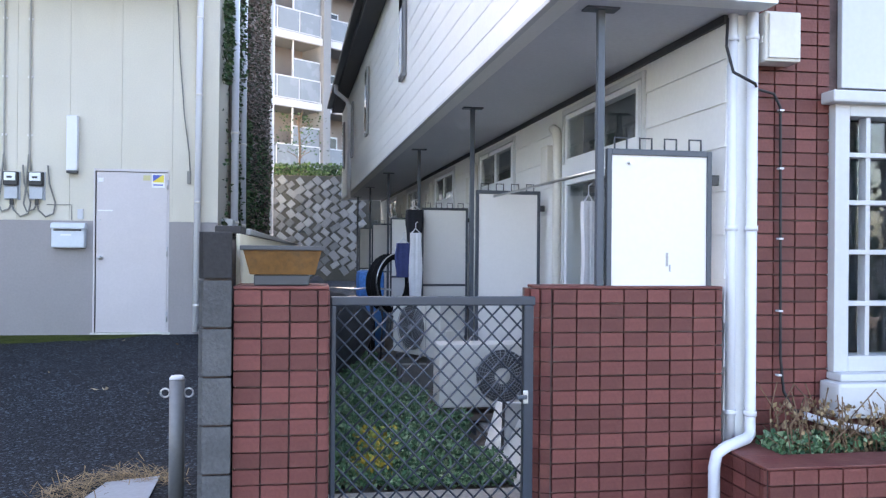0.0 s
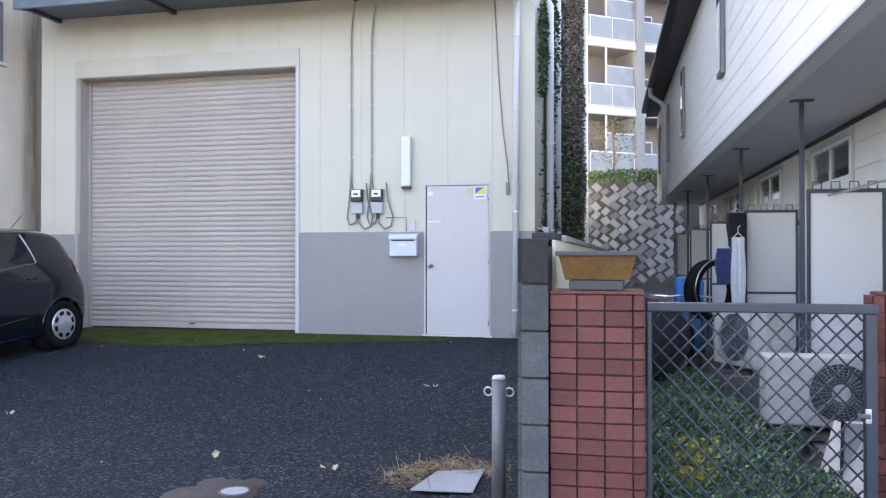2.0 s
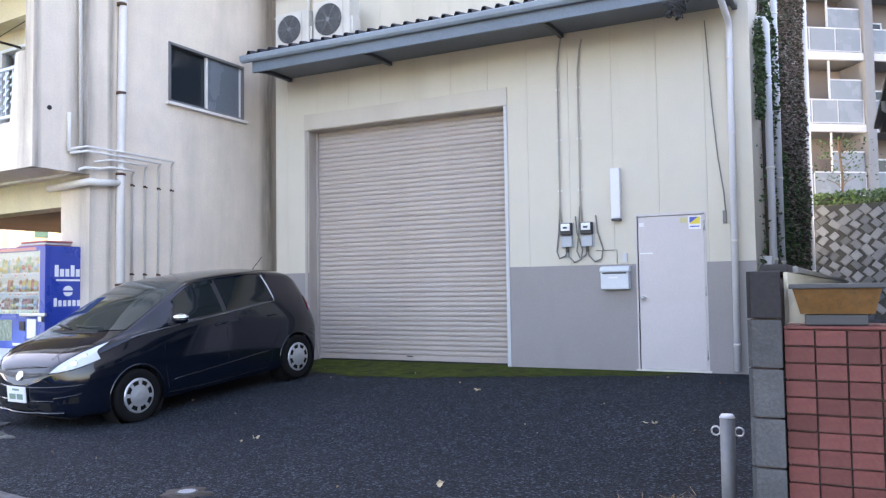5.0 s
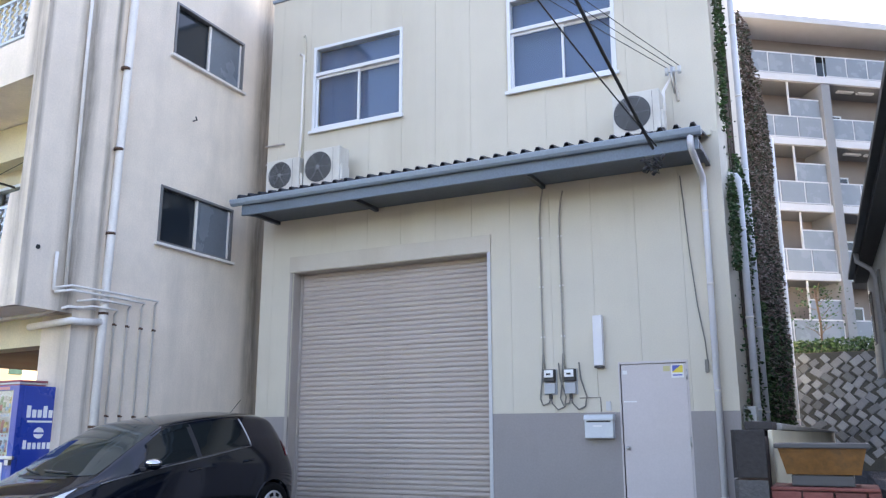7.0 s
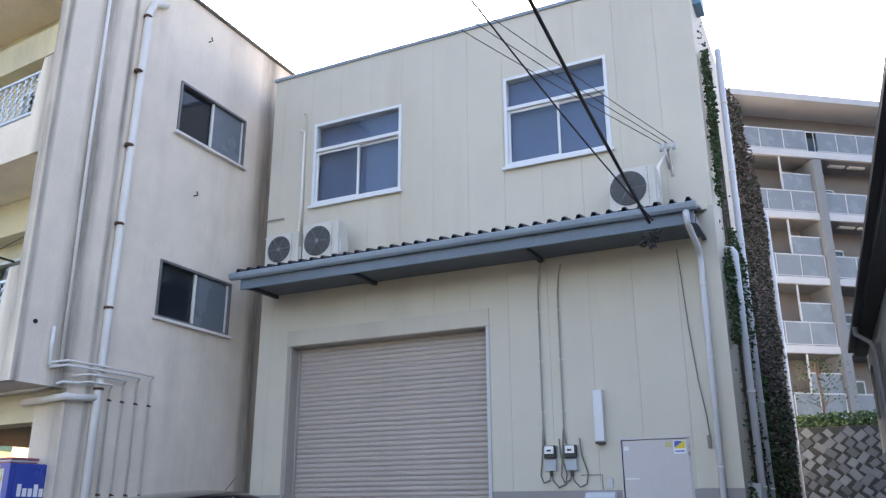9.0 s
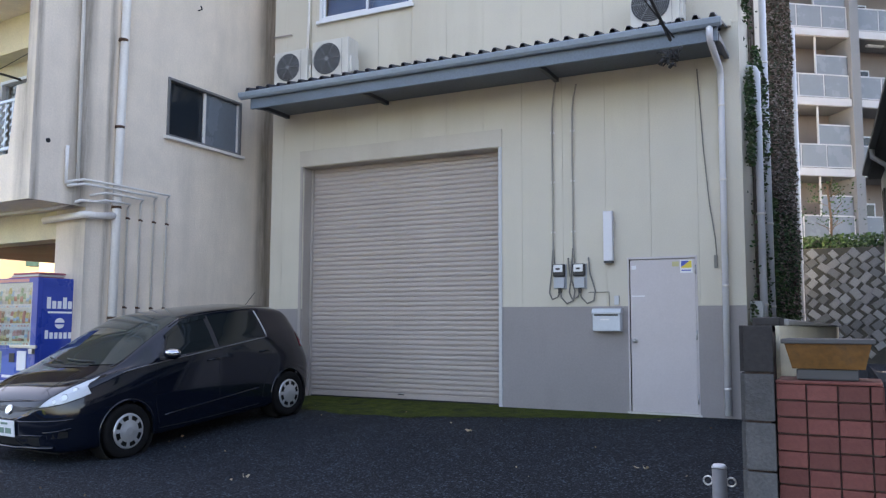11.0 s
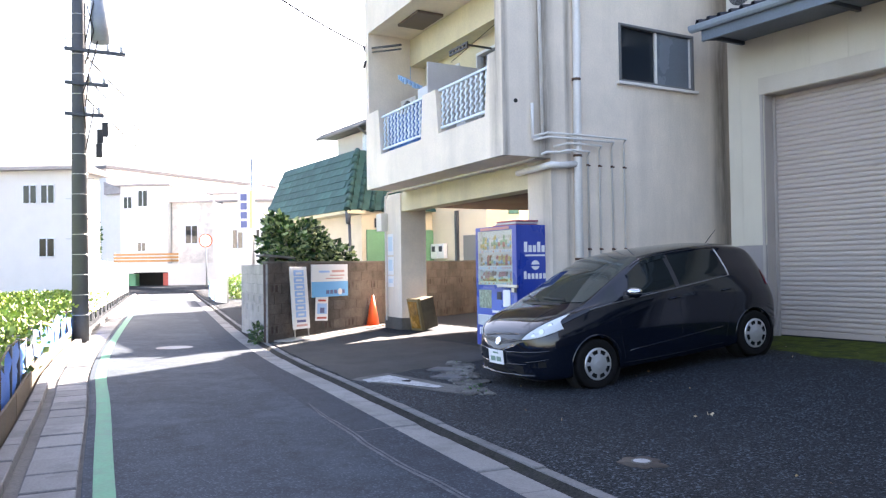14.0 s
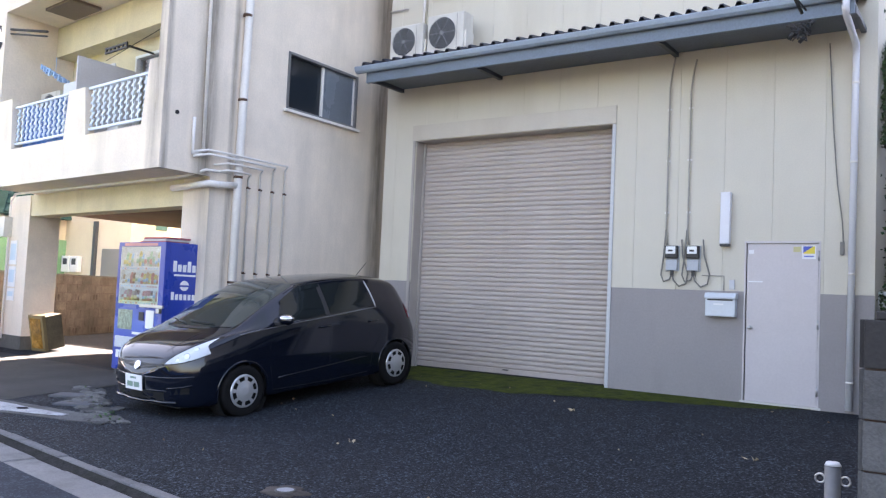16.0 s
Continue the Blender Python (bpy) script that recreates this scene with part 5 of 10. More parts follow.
def car_body():
    xs = [-0.04, -0.033, -0.026, -0.018, -0.01, 0.0, 0.012, 0.025, 0.04, 0.06, 0.08, 0.105, 0.13, 0.16]
    xs += [0.16 + 0.035 * k for k in range(1, 99)] + [3.64, 3.66, 3.68, 3.70, 3.72, 3.74, 3.76, 3.78, 3.80, 3.82, 3.84, 3.85, 3.86]
    bm = bmesh.new()
    rings = []
    for x in xs:
        half = car_section(round(x, 4))
        rings.append([bm.verts.new((x, -y, z)) for y, z in half] + [bm.verts.new((x, y, z)) for y, z in half[-2:0:-1]])
    n = len(rings[0])
    for v in bm.verts:
        for cx in WHEELS:
            d = math.hypot(v.co.x - cx, v.co.z - HUB_Z)
            if abs(v.co.y) > 0.62 and abs(d - ARCH) < 0.026:
                v.co.x, v.co.z = cx + (v.co.x - cx) * ARCH / d, HUB_Z + (v.co.z - HUB_Z) * ARCH / d
    for a, b in zip(rings, rings[1:]):
        for k in range(n):
            q = (a[k], a[(k + 1) % n], b[(k + 1) % n], b[k])
            if any(all(math.hypot(v.co.x - cx, v.co.z - HUB_Z) < ARCH + 0.004 and abs(v.co.y) > 0.45 for v in q) for cx in WHEELS):
                continue
            bm.faces.new(q).smooth = True
    bm.faces.new(rings[0])
    bm.faces.new(rings[-1][::-1])
    return bm


def car_wheel(c, x, s):
    bm = bmesh.new()
    wall = [[bm.verts.new((x + (ARCH + 0.006) * math.cos(k * math.tau / 40), s * y, HUB_Z + (ARCH + 0.006) * math.sin(k * math.tau / 40))) for k in range(40)] for y in (0.60, 0.825)]
    for k in range(40):
        bm.faces.new((wall[0][k], wall[0][(k + 1) % 40], wall[1][(k + 1) % 40], wall[1][k])).smooth = True
    bm.faces.new(wall[0])
    part("wheel_arch", bm, WELL, c)
    part("arch_lip", line_on([flank_at(x + ARCH * math.cos(q), max(0.19, HUB_Z + ARCH * math.sin(q)), -0.006) for q in [math.pi * (-0.08 + 1.16 * k / 30) for k in range(31)]], 0.014, -s, 8), CAR_BLACK, c)
    bm = bmesh.new()
    prof = [(0.16, -0.06), (0.19, -0.088), (0.25, -0.098), (0.278, -0.085), (0.29, -0.055), (0.29, 0.055), (0.278, 0.085), (0.25, 0.092), (0.19, 0.084), (0.16, 0.05)]
    rings = [[bm.verts.new((x + r * math.cos(k * math.tau / 48), s * (0.752 + o), HUB_Z + r * math.sin(k * math.tau / 48))) for k in range(48)] for r, o in prof]
    for a, b in zip(rings, rings[1:]):
        for k in range(48):
            bm.faces.new((a[k], a[(k + 1) % 48], b[(k + 1) % 48], b[k])).smooth = True
    w = part("wheel", bm, RUBBER, c, "black tyre on a steel wheel")
    bm = bmesh.new()
    rod(bm, (x, s * 0.70, HUB_Z), (x, s * 0.815, HUB_Z), 0.185, 40)
    part("rim", bm, WELL, w)
    # full cover: a domed disc with eight notches near its edge
    bm = bmesh.new()

    def ring(r, out, n=64):
        return [bm.verts.new((x + r * math.cos(k * math.tau / n), s * (0.832 + out), HUB_Z + r * math.sin(k * math.tau / n))) for k in range(n)]

    rs = [ring(r, o) for r, o in ((0.03, 0.026), (0.055, 0.027), (0.065, 0.020), (0.105, 0.022), (0.118, 0.018), (0.163, 0.014), (0.172, 0.014), (0.186, 0.008), (0.190, -0.006))]
    bm.faces.new(rs[0])
    for i, (a, b) in enumerate(zip(rs, rs[1:])):
        for k in range(64):
            if i == 4 and k % 8 < 5:
                continue
            bm.faces.new((a[k], a[(k + 1) % 64], b[(k + 1) % 64], b[k])).smooth = True
    part("wheel_cover", bm, RIM, w, "silver wheel cover with eight notches")


def car_side(c, s):
    """Windows, seams, lamps and mirror of one side."""
    for nm, low, high in (("quarter_window", ((0.80, 0.10), (1.19, 0.05)), ((1.17, 0.86), (1.20, 0.86))), ("front_window", ((1.28, 0.05), (2.06, 0.05)), ((1.50, 0.84), (2.08, 0.88))), ("rear_window", ((2.14, 0.05), (2.93, 0.05)), ((2.14, 0.88), (2.86, 0.86)))):
        rows = []
        for i in range(13):
            u = i / 12
            a, b = (blend(low[0][0], low[1][0], u), blend(low[0][1], low[1][1], u)), (blend(high[0][0], high[1][0], u), blend(high[0][1], high[1][1], u))
            if nm == "front_window":
                b = (b[0], b[1] - 0.10 * (1 - u) ** 2)
            rows.append([pane_at(blend(a[0], b[0], j / 6), blend(a[1], b[1], j / 6), 0.005) for j in range(7)])
        part(nm, sheet(rows, s), CAR_GLASS_DARK, c, "dark tinted window")
    part("window_trim", line_on([pane_at(blend(0.78, 2.96, k / 24), 0.0, 0.007) for k in range(25)], 0.006, s), FRAME_BROWN, c)
    part("window_trim", line_on([pane_at(2.97 - 0.04 * (f - 0.1) ** 2, f, 0.007) for f in (0.0, 0.15, 0.3, 0.45, 0.6, 0.75, 0.88)], 0.008, s), RIM, c, "bright strip behind the rear window")
    part("roof_trim", line_on([pane_at(1.55 + 1.4 * k / 16, 0.97 - 0.02 * abs(k - 8) / 8, 0.004) for k in range(17)], 0.006, s), BLACK_PLASTIC, c)
    part("rain_visor", sheet([[pane_at(blend(1.44, 2.1, k / 10), f - 0.12 * (1 - k / 10) ** 2, 0.016) for f in (0.80, 0.93)] for k in range(11)], s), CAR_GLASS_DARK, c, "smoked rain visor")
    part("pillar_cover", sheet([[pane_at(x, f, 0.0055) for f in (0.03, 0.3, 0.6, 0.89)] for x in (2.065, 2.10, 2.135)], s), BLACK_PLASTIC, c, "black centre pillar")
    for pts in ([(1.20, 0.30), (1.17, 0.5), (1.18, 0.75), (1.22, 0.93)], [(2.10, 0.24), (2.09, 0.5), (2.10, 0.8), (2.11, 1.0)], [(2.80, 0.32), (2.86, 0.52), (2.98, 0.68), (3.02, 0.85), (2.99, 1.03)], [(1.2, 0.245), (1.6, 0.235), (2.1, 0.235), (2.75, 0.25)]):
        part("door_seam", line_on([flank_at(x, z, -0.0015) for x, z in pts], 0.0045, s), WELL, c)
    # pressed line low on the doors
    part("door_crease", line_on([flank_at(blend(1.28, 2.75, k / 12), blend(0.375, 0.455, k / 12), -0.004) for k in range(13)], 0.011, s, 8), CAR_BLACK, c)
    for x in (1.93, 2.80):
        a = [flank_at(x + dx, 0.90 + dz, o) for dx, dz, o in ((0, 0, 0.0), (0.03, 0.006, 0.028), (0.15, 0.01, 0.028), (0.18, 0.008, 0.0))]
        part("door_handle", line_on(a, 0.013, s, 8), CAR_BLACK, c)
    # mirror
    bm = bmesh.new()
    bmesh.ops.create_uvsphere(bm, u_segments=24, v_segments=14, radius=1.0)
    for v in bm.verts:
        q = v.co.copy()
        v.co = Vector((1.325 + q.x * (0.075 if q.x < 0 else 0.05), -s * (0.955 + q.y * 0.118), 1.045 + q.z * (0.066 if q.z > 0 else 0.052)))
    for f in bm.faces:
        f.smooth = True
    m = part("mirror", bm, CAR_BLACK, c)
    # chrome half shell: sky reflection on the black mirror, put in as a part
    bm = bmesh.new()
    bmesh.ops.create_uvsphere(bm, u_segments=24, v_segments=14, radius=1.0)
    for v in bm.verts:
        q = v.co.copy()
        v.co = Vector((1.318 + q.x * 0.078, -s * (0.957 + q.y * 0.12), 1.062 + max(q.z, 0) * 0.055))
    for f in bm.faces:
        f.smooth = True
    part("mirror_glint", bm, CHROME, m, "bright upper shell for sky reflected on the black mirror")
    part("mirror_arm", bbox(0.01, (1.27, 1.34, -0.90 if s > 0 else 0.79, -0.79 if s > 0 else 0.90, 0.985, 1.02)), BLACK_PLASTIC, m)
    # headlamp: long lens from the grille back along the wing
    low = [(0.45, 0.648), (0.52, 0.652), (0.59, 0.66), (0.66, 0.674), (0.72, 0.697), (0.755, 0.72), (0.782, 0.748)]
    top = [(0.455, 0.656), (0.50, 0.70), (0.545, 0.74), (0.595, 0.785), (0.645, 0.83), (0.69, 0.872), (0.722, 0.905)]
    rows = []
    for (ya, za), (yb, zb) in zip(low, top):
        rows.append([front_at(-blend(ya, yb, j / 6), blend(za, zb, j / 6), 0.007) for j in range(7)])
    hl = part("headlight", sheet(rows, s), LAMP_GLASS, c, "swept clear headlight")
    for hy, hz, hr in ((0.665, 0.735, 0.04), (0.70, 0.80, 0.032), (0.60, 0.70, 0.028)):
        p = front_at(-hy, hz, 0.006)
        bm = bmesh.new()
        d = Vector((-0.7, -0.6, 0.2)).normalized()
        a, b = p - d * 0.012, p + d * 0.004
        rod(bm, (a.x, a.y * s, a.z), (b.x, b.y * s, b.z), hr, 18, hr * 0.8)
        part("bulb_ring", bm, LAMP_RING, hl)
    part("headlight_edge", line_on([front_at(-y, z, 0.006) for y, z in low], 0.005, s), WELL, hl)
    # tail lamp, wing marker and fog pocket
    tl = part("tail_light", sheet([[flank_at(x, z, 0.008) for z in (0.88, 0.93, 0.98, 1.03, 1.07)] for x in (3.64, 3.68, 3.72, 3.745)], s), TAIL_RED, c, "red and clear tail light")
    part("clear_lens", sheet([[flank_at(x, z, 0.011) for z in (0.885, 0.915, 0.945)] for x in (3.67, 3.71, 3.75)], s), LAMP_GLASS, tl)
    part("fog_pocket", sheet([[front_at(-y, z, 0.003) for z in (0.335, 0.36, 0.385, 0.40)] for y in (0.54, 0.60, 0.66, 0.71)], s), WELL, c)
    part("pocket_blade", line_on([front_at(-y, z, 0.008) for y, z in ((0.50, 0.395), (0.58, 0.40), (0.66, 0.41), (0.73, 0.425))], 0.007, s), CAR_BLACK, c)


def car():
    # nose at the origin, tail along +x, before it is turned on the forecourt
    c = thing("car", "black five-door compact hatchback parked on the forecourt", "car")
    part("body", car_body(), CAR_BLACK, c)
    for s in (1, -1):
        car_side(c, s)
        for x in WHEELS:
            car_wheel(c, x, -s)
    # windscreen and rear window
    rows = []
    for i in range(13):
        u = i / 12
        row = []
        for k in range(21):
            t = -1 + k / 10
            x = blend(0.80 - 0.17 * (1 - t * t), 1.72 - 0.05 * (1 - t * t), u)
            y, z = along(car_section(round(x, 4))[RAIL_AT:], 1 - abs(t) * 0.985)
            row.append(Vector((x - 0.004, math.copysign(y, t), z + 0.005)))
        rows.append(row)
    part("windscreen", sheet(rows), WINDSCREEN, c, "raked greenish windscreen")
    rows = []
    for x in (3.665, 3.69, 3.715, 3.74):
        rows.append([Vector((x + 0.006, math.copysign(along(car_section(x)[RAIL_AT:], 1 - abs(-1 + k / 6) * 0.9)[0], k - 6), along(car_section(x)[RAIL_AT:], 1 - abs(-1 + k / 6) * 0.9)[1])) for k in range(13)])
    part("tailgate_window", sheet(rows), CAR_GLASS_DARK, c, "dark rear window")
    # bonnet shut line, grille, bumper
    for s in (1, -1):
        pts = [along(car_section(round(x, 4))[RAIL_AT - 4 :], 0.22) + (x,) for x in (0.10, 0.16, 0.25, 0.36, 0.48, 0.6, 0.7)]
        part("bonnet_seam", line_on([Vector((x, -y, z - 0.0015)) for y, z, x in pts], 0.004, s), WELL, c)
        pts = [along(car_section(round(x, 4))[RAIL_AT:], 0.45) + (x,) for x in (0.14, 0.22, 0.32, 0.44, 0.54)]
        part("bonnet_crease", line_on([Vector((x, -y, z - 0.006)) for y, z, x in pts], 0.010, s, 8), CAR_BLACK, c)
    part("grille", sheet([[front_at(y, blend(0.59 + 0.052 * (y / 0.44) ** 2, 0.648 + 0.006 * (y / 0.44) ** 2, j / 4), 0.006) for j in range(5)] for y in [-0.44 + 0.88 * k / 16 for k in range(17)]]), BLACK_PLASTIC, c, "dark upper grille")
    for z in (0.612, 0.632):
        part("grille_bar", line_on([front_at(y, z + 0.03 * (y / 0.44) ** 2, 0.010) for y in [-0.34 + 0.68 * k / 10 for k in range(11)]], 0.004), CAR_BLACK, c)
    bm = bmesh.new()
    p = front_at(0.001, 0.615, 0.01)
    rod(bm, (p.x + 0.01, 0, 0.612), (p.x - 0.012, 0, 0.622), 0.055, 22, 0.048)
    part("badge", bm, CHROME, c, "plain round chrome badge")
    part("bumper_crease", line_on([front_at(y, 0.505 + 0.02 * abs(y) ** 2, -0.004) for y in [-0.74 + 1.48 * k / 20 for k in range(21)]], 0.011, 1, 8), CAR_BLACK, c)
    part("lower_intake", sheet([[front_at(y, z, 0.004) for z in (0.262, 0.29, 0.325, 0.352)] for y in [-0.46 + 0.92 * k / 12 for k in range(13)]]), WELL, c, "dark lower air intake")
    part("intake_blade", line_on([front_at(y, 0.365, 0.003) for y in [-0.5 + k / 10 for k in range(11)]], 0.008, 1, 6), CAR_BLACK, c)
    part("lip_spoiler", line_on([front_at(y, 0.235 + 0.01 * abs(y), 0.012) for y in [-0.6 + 1.2 * k / 14 for k in range(15)]], 0.016, 1, 8), CAR_BLACK, c)
    part("under_tray", bbox(0.02, (0.16, 0.55, -0.55, 0.55, 0.15, 0.19)), BLACK_PLASTIC, c)
    pl = part("number_plate", bbox(0.003, (-0.062, -0.05, -0.165, 0.165, 0.352, 0.517)), PAPER, c, "white number plate with plain green bars")
    for a, b, z0, z1 in ((-0.06, 0.06, 0.475, 0.495), (-0.12, -0.015, 0.385, 0.44), (0.01, 0.12, 0.385, 0.44)):
        part("plate_bar", boxes((-0.066, -0.063, a, b, z0, z1)), PLATE_GREEN, pl)
    for y0, y1 in ((-0.42, 0.05), (0.08, 0.5)):
        bm = bmesh.new()
        pts = []
        for k in range(6):
            y = blend(y0, y1, k / 5)
            x = 0.66 + 0.14 * (y / 0.7) ** 2 + 0.05 * k / 5
            sec = car_section(round(x, 4))[RAIL_AT:]
            pts.append((x, y, float(np.interp(abs(y), [q[0] for q in sec[::-1]], [q[1] for q in sec[::-1]])) + 0.022))
        tube(bm, pts, 0.008, 5)
        part("wiper", bm, BLACK_PLASTIC, c)
    part("cowl", sheet([[Vector((0.80 - 0.17 * (1 - t * t) + dx, 0.69 * t, along(car_section(round(0.80 - 0.17 * (1 - t * t) + dx, 4))[RAIL_AT:], 1 - abs(t) * 0.985)[1] + 0.006)) for dx in (-0.055, -0.02, 0.012)] for t in [-1 + k / 8 for k in range(17)]]), BLACK_PLASTIC, c, "black scuttle under the wipers")
    bm = bmesh.new()
    tube(bm, [(3.38, 0.0, 1.45), (3.60, 0.0, 1.63)], 0.005, 5)
    part("aerial", bm, BLACK_PLASTIC, c)
    part("exhaust", bbox(0.02, (3.6, 3.88, 0.3, 0.37, 0.22, 0.29)), STEEL, c)
    return c


hatch = car()
hatch.matrix_basis = Matrix.Translation((-5.099, -5.08, -0.34)) @ pose(0, 0, 0, 0, -5.34, 84.91) @ Matrix.Scale(0.98, 4)


# ---- brick gate walls in front of the rental house ----
JOINT, TW, TH = 0.0045, 0.1115, 0.0635


def tile_mesh(w, h, d=0.014):
    bm = bmesh.new()
    vs, _ = box(bm, 0, w, -d, 0, 0, h)
    for v in vs:
        if v.co.y < -d / 2:
            v.co.x += 0.0016 if v.co.x < w / 2 else -0.0016
            v.co.z += 0.0022 if v.co.z < h / 2 else -0.0022
    return mesh_of("brick", bm, BRICK)


TILE = tile_mesh(TW, TH)


def tile_face(parent, origin, along, width, z0, z1, budget, first_row=0):
    """Stacked-bond tiles over a wall face from the top down; the rest past the budget in one mesh."""
    origin, along = Vector(origin), Vector(along).normalized()
    turn = math.atan2(along.y, along.x)
    rows = int((z1 - z0) / (TH + JOINT))
    rest = bmesh.new()
    cache = {}
    n = 0
    for r in range(rows):
        z = z1 - (r + 1) * (TH + JOINT) + JOINT / 2
        x = JOINT / 2
        while x < width - 0.02:
            w = min(TW, width - x - JOINT / 2)
            jig = Matrix.Translation((0, -0.0015 * random.random(), 0.001 * random.uniform(-1, 1)))
            m = Matrix.Translation(origin + along * x + Vector((0, 0, z))) @ pose(0, 0, 0, 0, random.uniform(-0.3, 0.3), math.degrees(turn)) @ jig
            if n < budget:
                key = round(w, 3)
                if key not in cache:
                    cache[key] = TILE if key == TW else tile_mesh(w, TH)
                ob = new("brick", cache[key])
                ob.parent = parent
                ob.matrix_basis = m
            else:
                box(rest, 0, w, -0.014, 0, 0, TH, m)
            n += 1
            x += TW + JOINT
    if rest.verts:
        tagged(part("brick_rest", rest, BRICK_STUFF, parent), kind="stuff")
    else:
        rest.free()
    return n


GX0, GX1, RX0, RX1 = 2.32, 2.715, 3.646, 4.60
pil = structure("wall_gate_west", boxes((GX0 + 0.012, GX1 - 0.012, -6.988, -6.72, -0.4, 0.89)), GROUT, "red brick-tiled gate pier with dark joints", "wall")
part("coping", bbox(0.004, (GX0, GX1, -7.0, -6.70, 0.892, 0.906)), BRICK, pil)
bm = bmesh.new()
R = 0.09
arc = [(RX0 + 0.012 + R - R * math.cos(a), -6.788 + R - R * math.sin(a)) for a in [k * math.pi / 12 for k in range(7)]]
outline = arc + [(RX1 - 0.002, -6.788), (RX1 - 0.002, -6.60), (RX0 + 0.012, -6.60)]
lo = [bm.verts.new((x, y, -0.4)) for x, y in outline]
hi = [bm.verts.new((x, y, 0.885)) for x, y in outline]
bm.faces.new(lo[::-1])
bm.faces.new(hi)
for i in range(len(outline)):
    j = (i + 1) % len(outline)
    bm.faces.new((lo[i], lo[j], hi[j], hi[i]))
pier = structure("wall_gate_east", bm, GROUT, "red brick-tiled gate wall with a rounded end and dark joints", "wall")
part("coping", bbox(0.004, (RX0 + 0.04, RX1, -6.80, -6.585, 0.887, 0.9)), BRICK, pier)

# the mesh gate between them
GATE = mat("gate_paint", (0.028, 0.036, 0.05), 0.4, var=0.1, bump=0.03)
gate = thing("mesh_gate", "blue-grey steel gate with diamond mesh, closed", "gate")
ZT, ZB = 0.858, -0.16
part("top_rail", bbox(0.006, (GX1 + 0.01, RX0 - 0.012, -6.93, -6.885, ZT - 0.04, ZT)), GATE, gate)
part("bottom_rail", bbox(0.006, (GX1 + 0.01, RX0 - 0.012, -6.93, -6.885, ZB, ZB + 0.04)), GATE, gate)
for x, w in ((GX1 + 0.01, 0.022), (RX0 - 0.065, 0.045)):
    part("stile", bbox(0.006, (x, x + w, -6.932, -6.883, ZB + 0.04, ZT - 0.04)), GATE, gate)
bm = bmesh.new()
x0, x1, z0, z1 = GX1 + 0.032, RX0 - 0.07, ZB + 0.04, ZT - 0.04
step = 0.077
for sgn in (1, -1):
    k = -20
    while k < 40:
        c = x0 + k * step
        pts = []
        for z in (z0, z1):
            pts.append((c + sgn * (z - z0) * 0.95, z))
        (xa, za), (xb, zb) = pts
        if xa > xb:
            (xa, za), (xb, zb) = (xb, zb), (xa, za)
        if xb > x0 and xa < x1:
            if xa < x0:
                za += (zb - za) * (x0 - xa) / (xb - xa)
                xa = x0
            if xb > x1:
                zb = za + (zb - za) * (x1 - xa) / (xb - xa)
                xb = x1
            if (xb - xa) > 0.01:
                tube(bm, [(xa, -6.907 + sgn * 0.002, za), (xb, -6.907 + sgn * 0.002, zb)], 0.0045, 5)
        k += 1
part("mesh", bm, GATE, gate, "diamond steel mesh")
part("latch", bbox(0.006, (RX0 - 0.10, RX0 - 0.05, -6.95, -6.933, 0.40, 0.42)), DARK_STEEL, gate, "worn metal latch")
part("latch_plate", bbox(0.005, (RX0 - 0.07, RX0 - 0.045, -6.942, -6.932, 0.38, 0.44)), STEEL, gate)

# block wall between forecourt and garden
bw = structure("wall_block", boxes((2.205, 2.30, -7.02, 9.0, -0.4, 1.10)), GROUT, "old concrete block wall, bare grey towards the forecourt", "wall")
part("render_coat", bbox(0.004, (2.301, 2.32, -6.69, 9.0, -0.4, 1.13)), mat("cream_render", (0.55, 0.50, 0.38), 0.9, var=0.06, bump=0.3, stain=(0.35, 0.32, 0.25), amount=0.5), bw, "cream render on the garden side")
BLOCK = mat("grey_block", (0.090, 0.090, 0.090), 0.9, var=0.2, scale=4, fine=70, bump=0.6, stain=(0.045, 0.045, 0.045), amount=0.7, stain_scale=3, obj=0.18)
BLOCK_DARK = mat("dark_coping_block", (0.030, 0.028, 0.028), 0.9, var=0.2, bump=0.4, obj=0.1)
for r in range(8):
    z1b = 1.13 - 0.2 * r
    part("end_block", bbox(0.006, (2.203, 2.318, -7.045, -7.021, z1b - 0.192, z1b)), BLOCK_DARK if r == 0 else BLOCK, bw)
    k = 0
    y = -7.02 - (0.2 if r % 2 else 0.0)
    while y < 8.6:
        a, b = max(y, -7.02), min(y + 0.392, 9.0)
        if b - a > 0.05:
            part("block", boxes((2.185, 2.2045, a, b, z1b - 0.192, z1b)), BLOCK_DARK if r == 0 else BLOCK, bw) if y < 2 else None
        y += 0.4
cop = part("coping", bbox(0.008, (2.19, 2.31, -6.55, -6.25, 1.131, 1.17)), BLOCK_DARK, bw, "dark round coping lump")
part("coping", bbox(0.008, (2.195, 2.33, -6.2, 9.0, 1.131, 1.165)), CONC, bw)

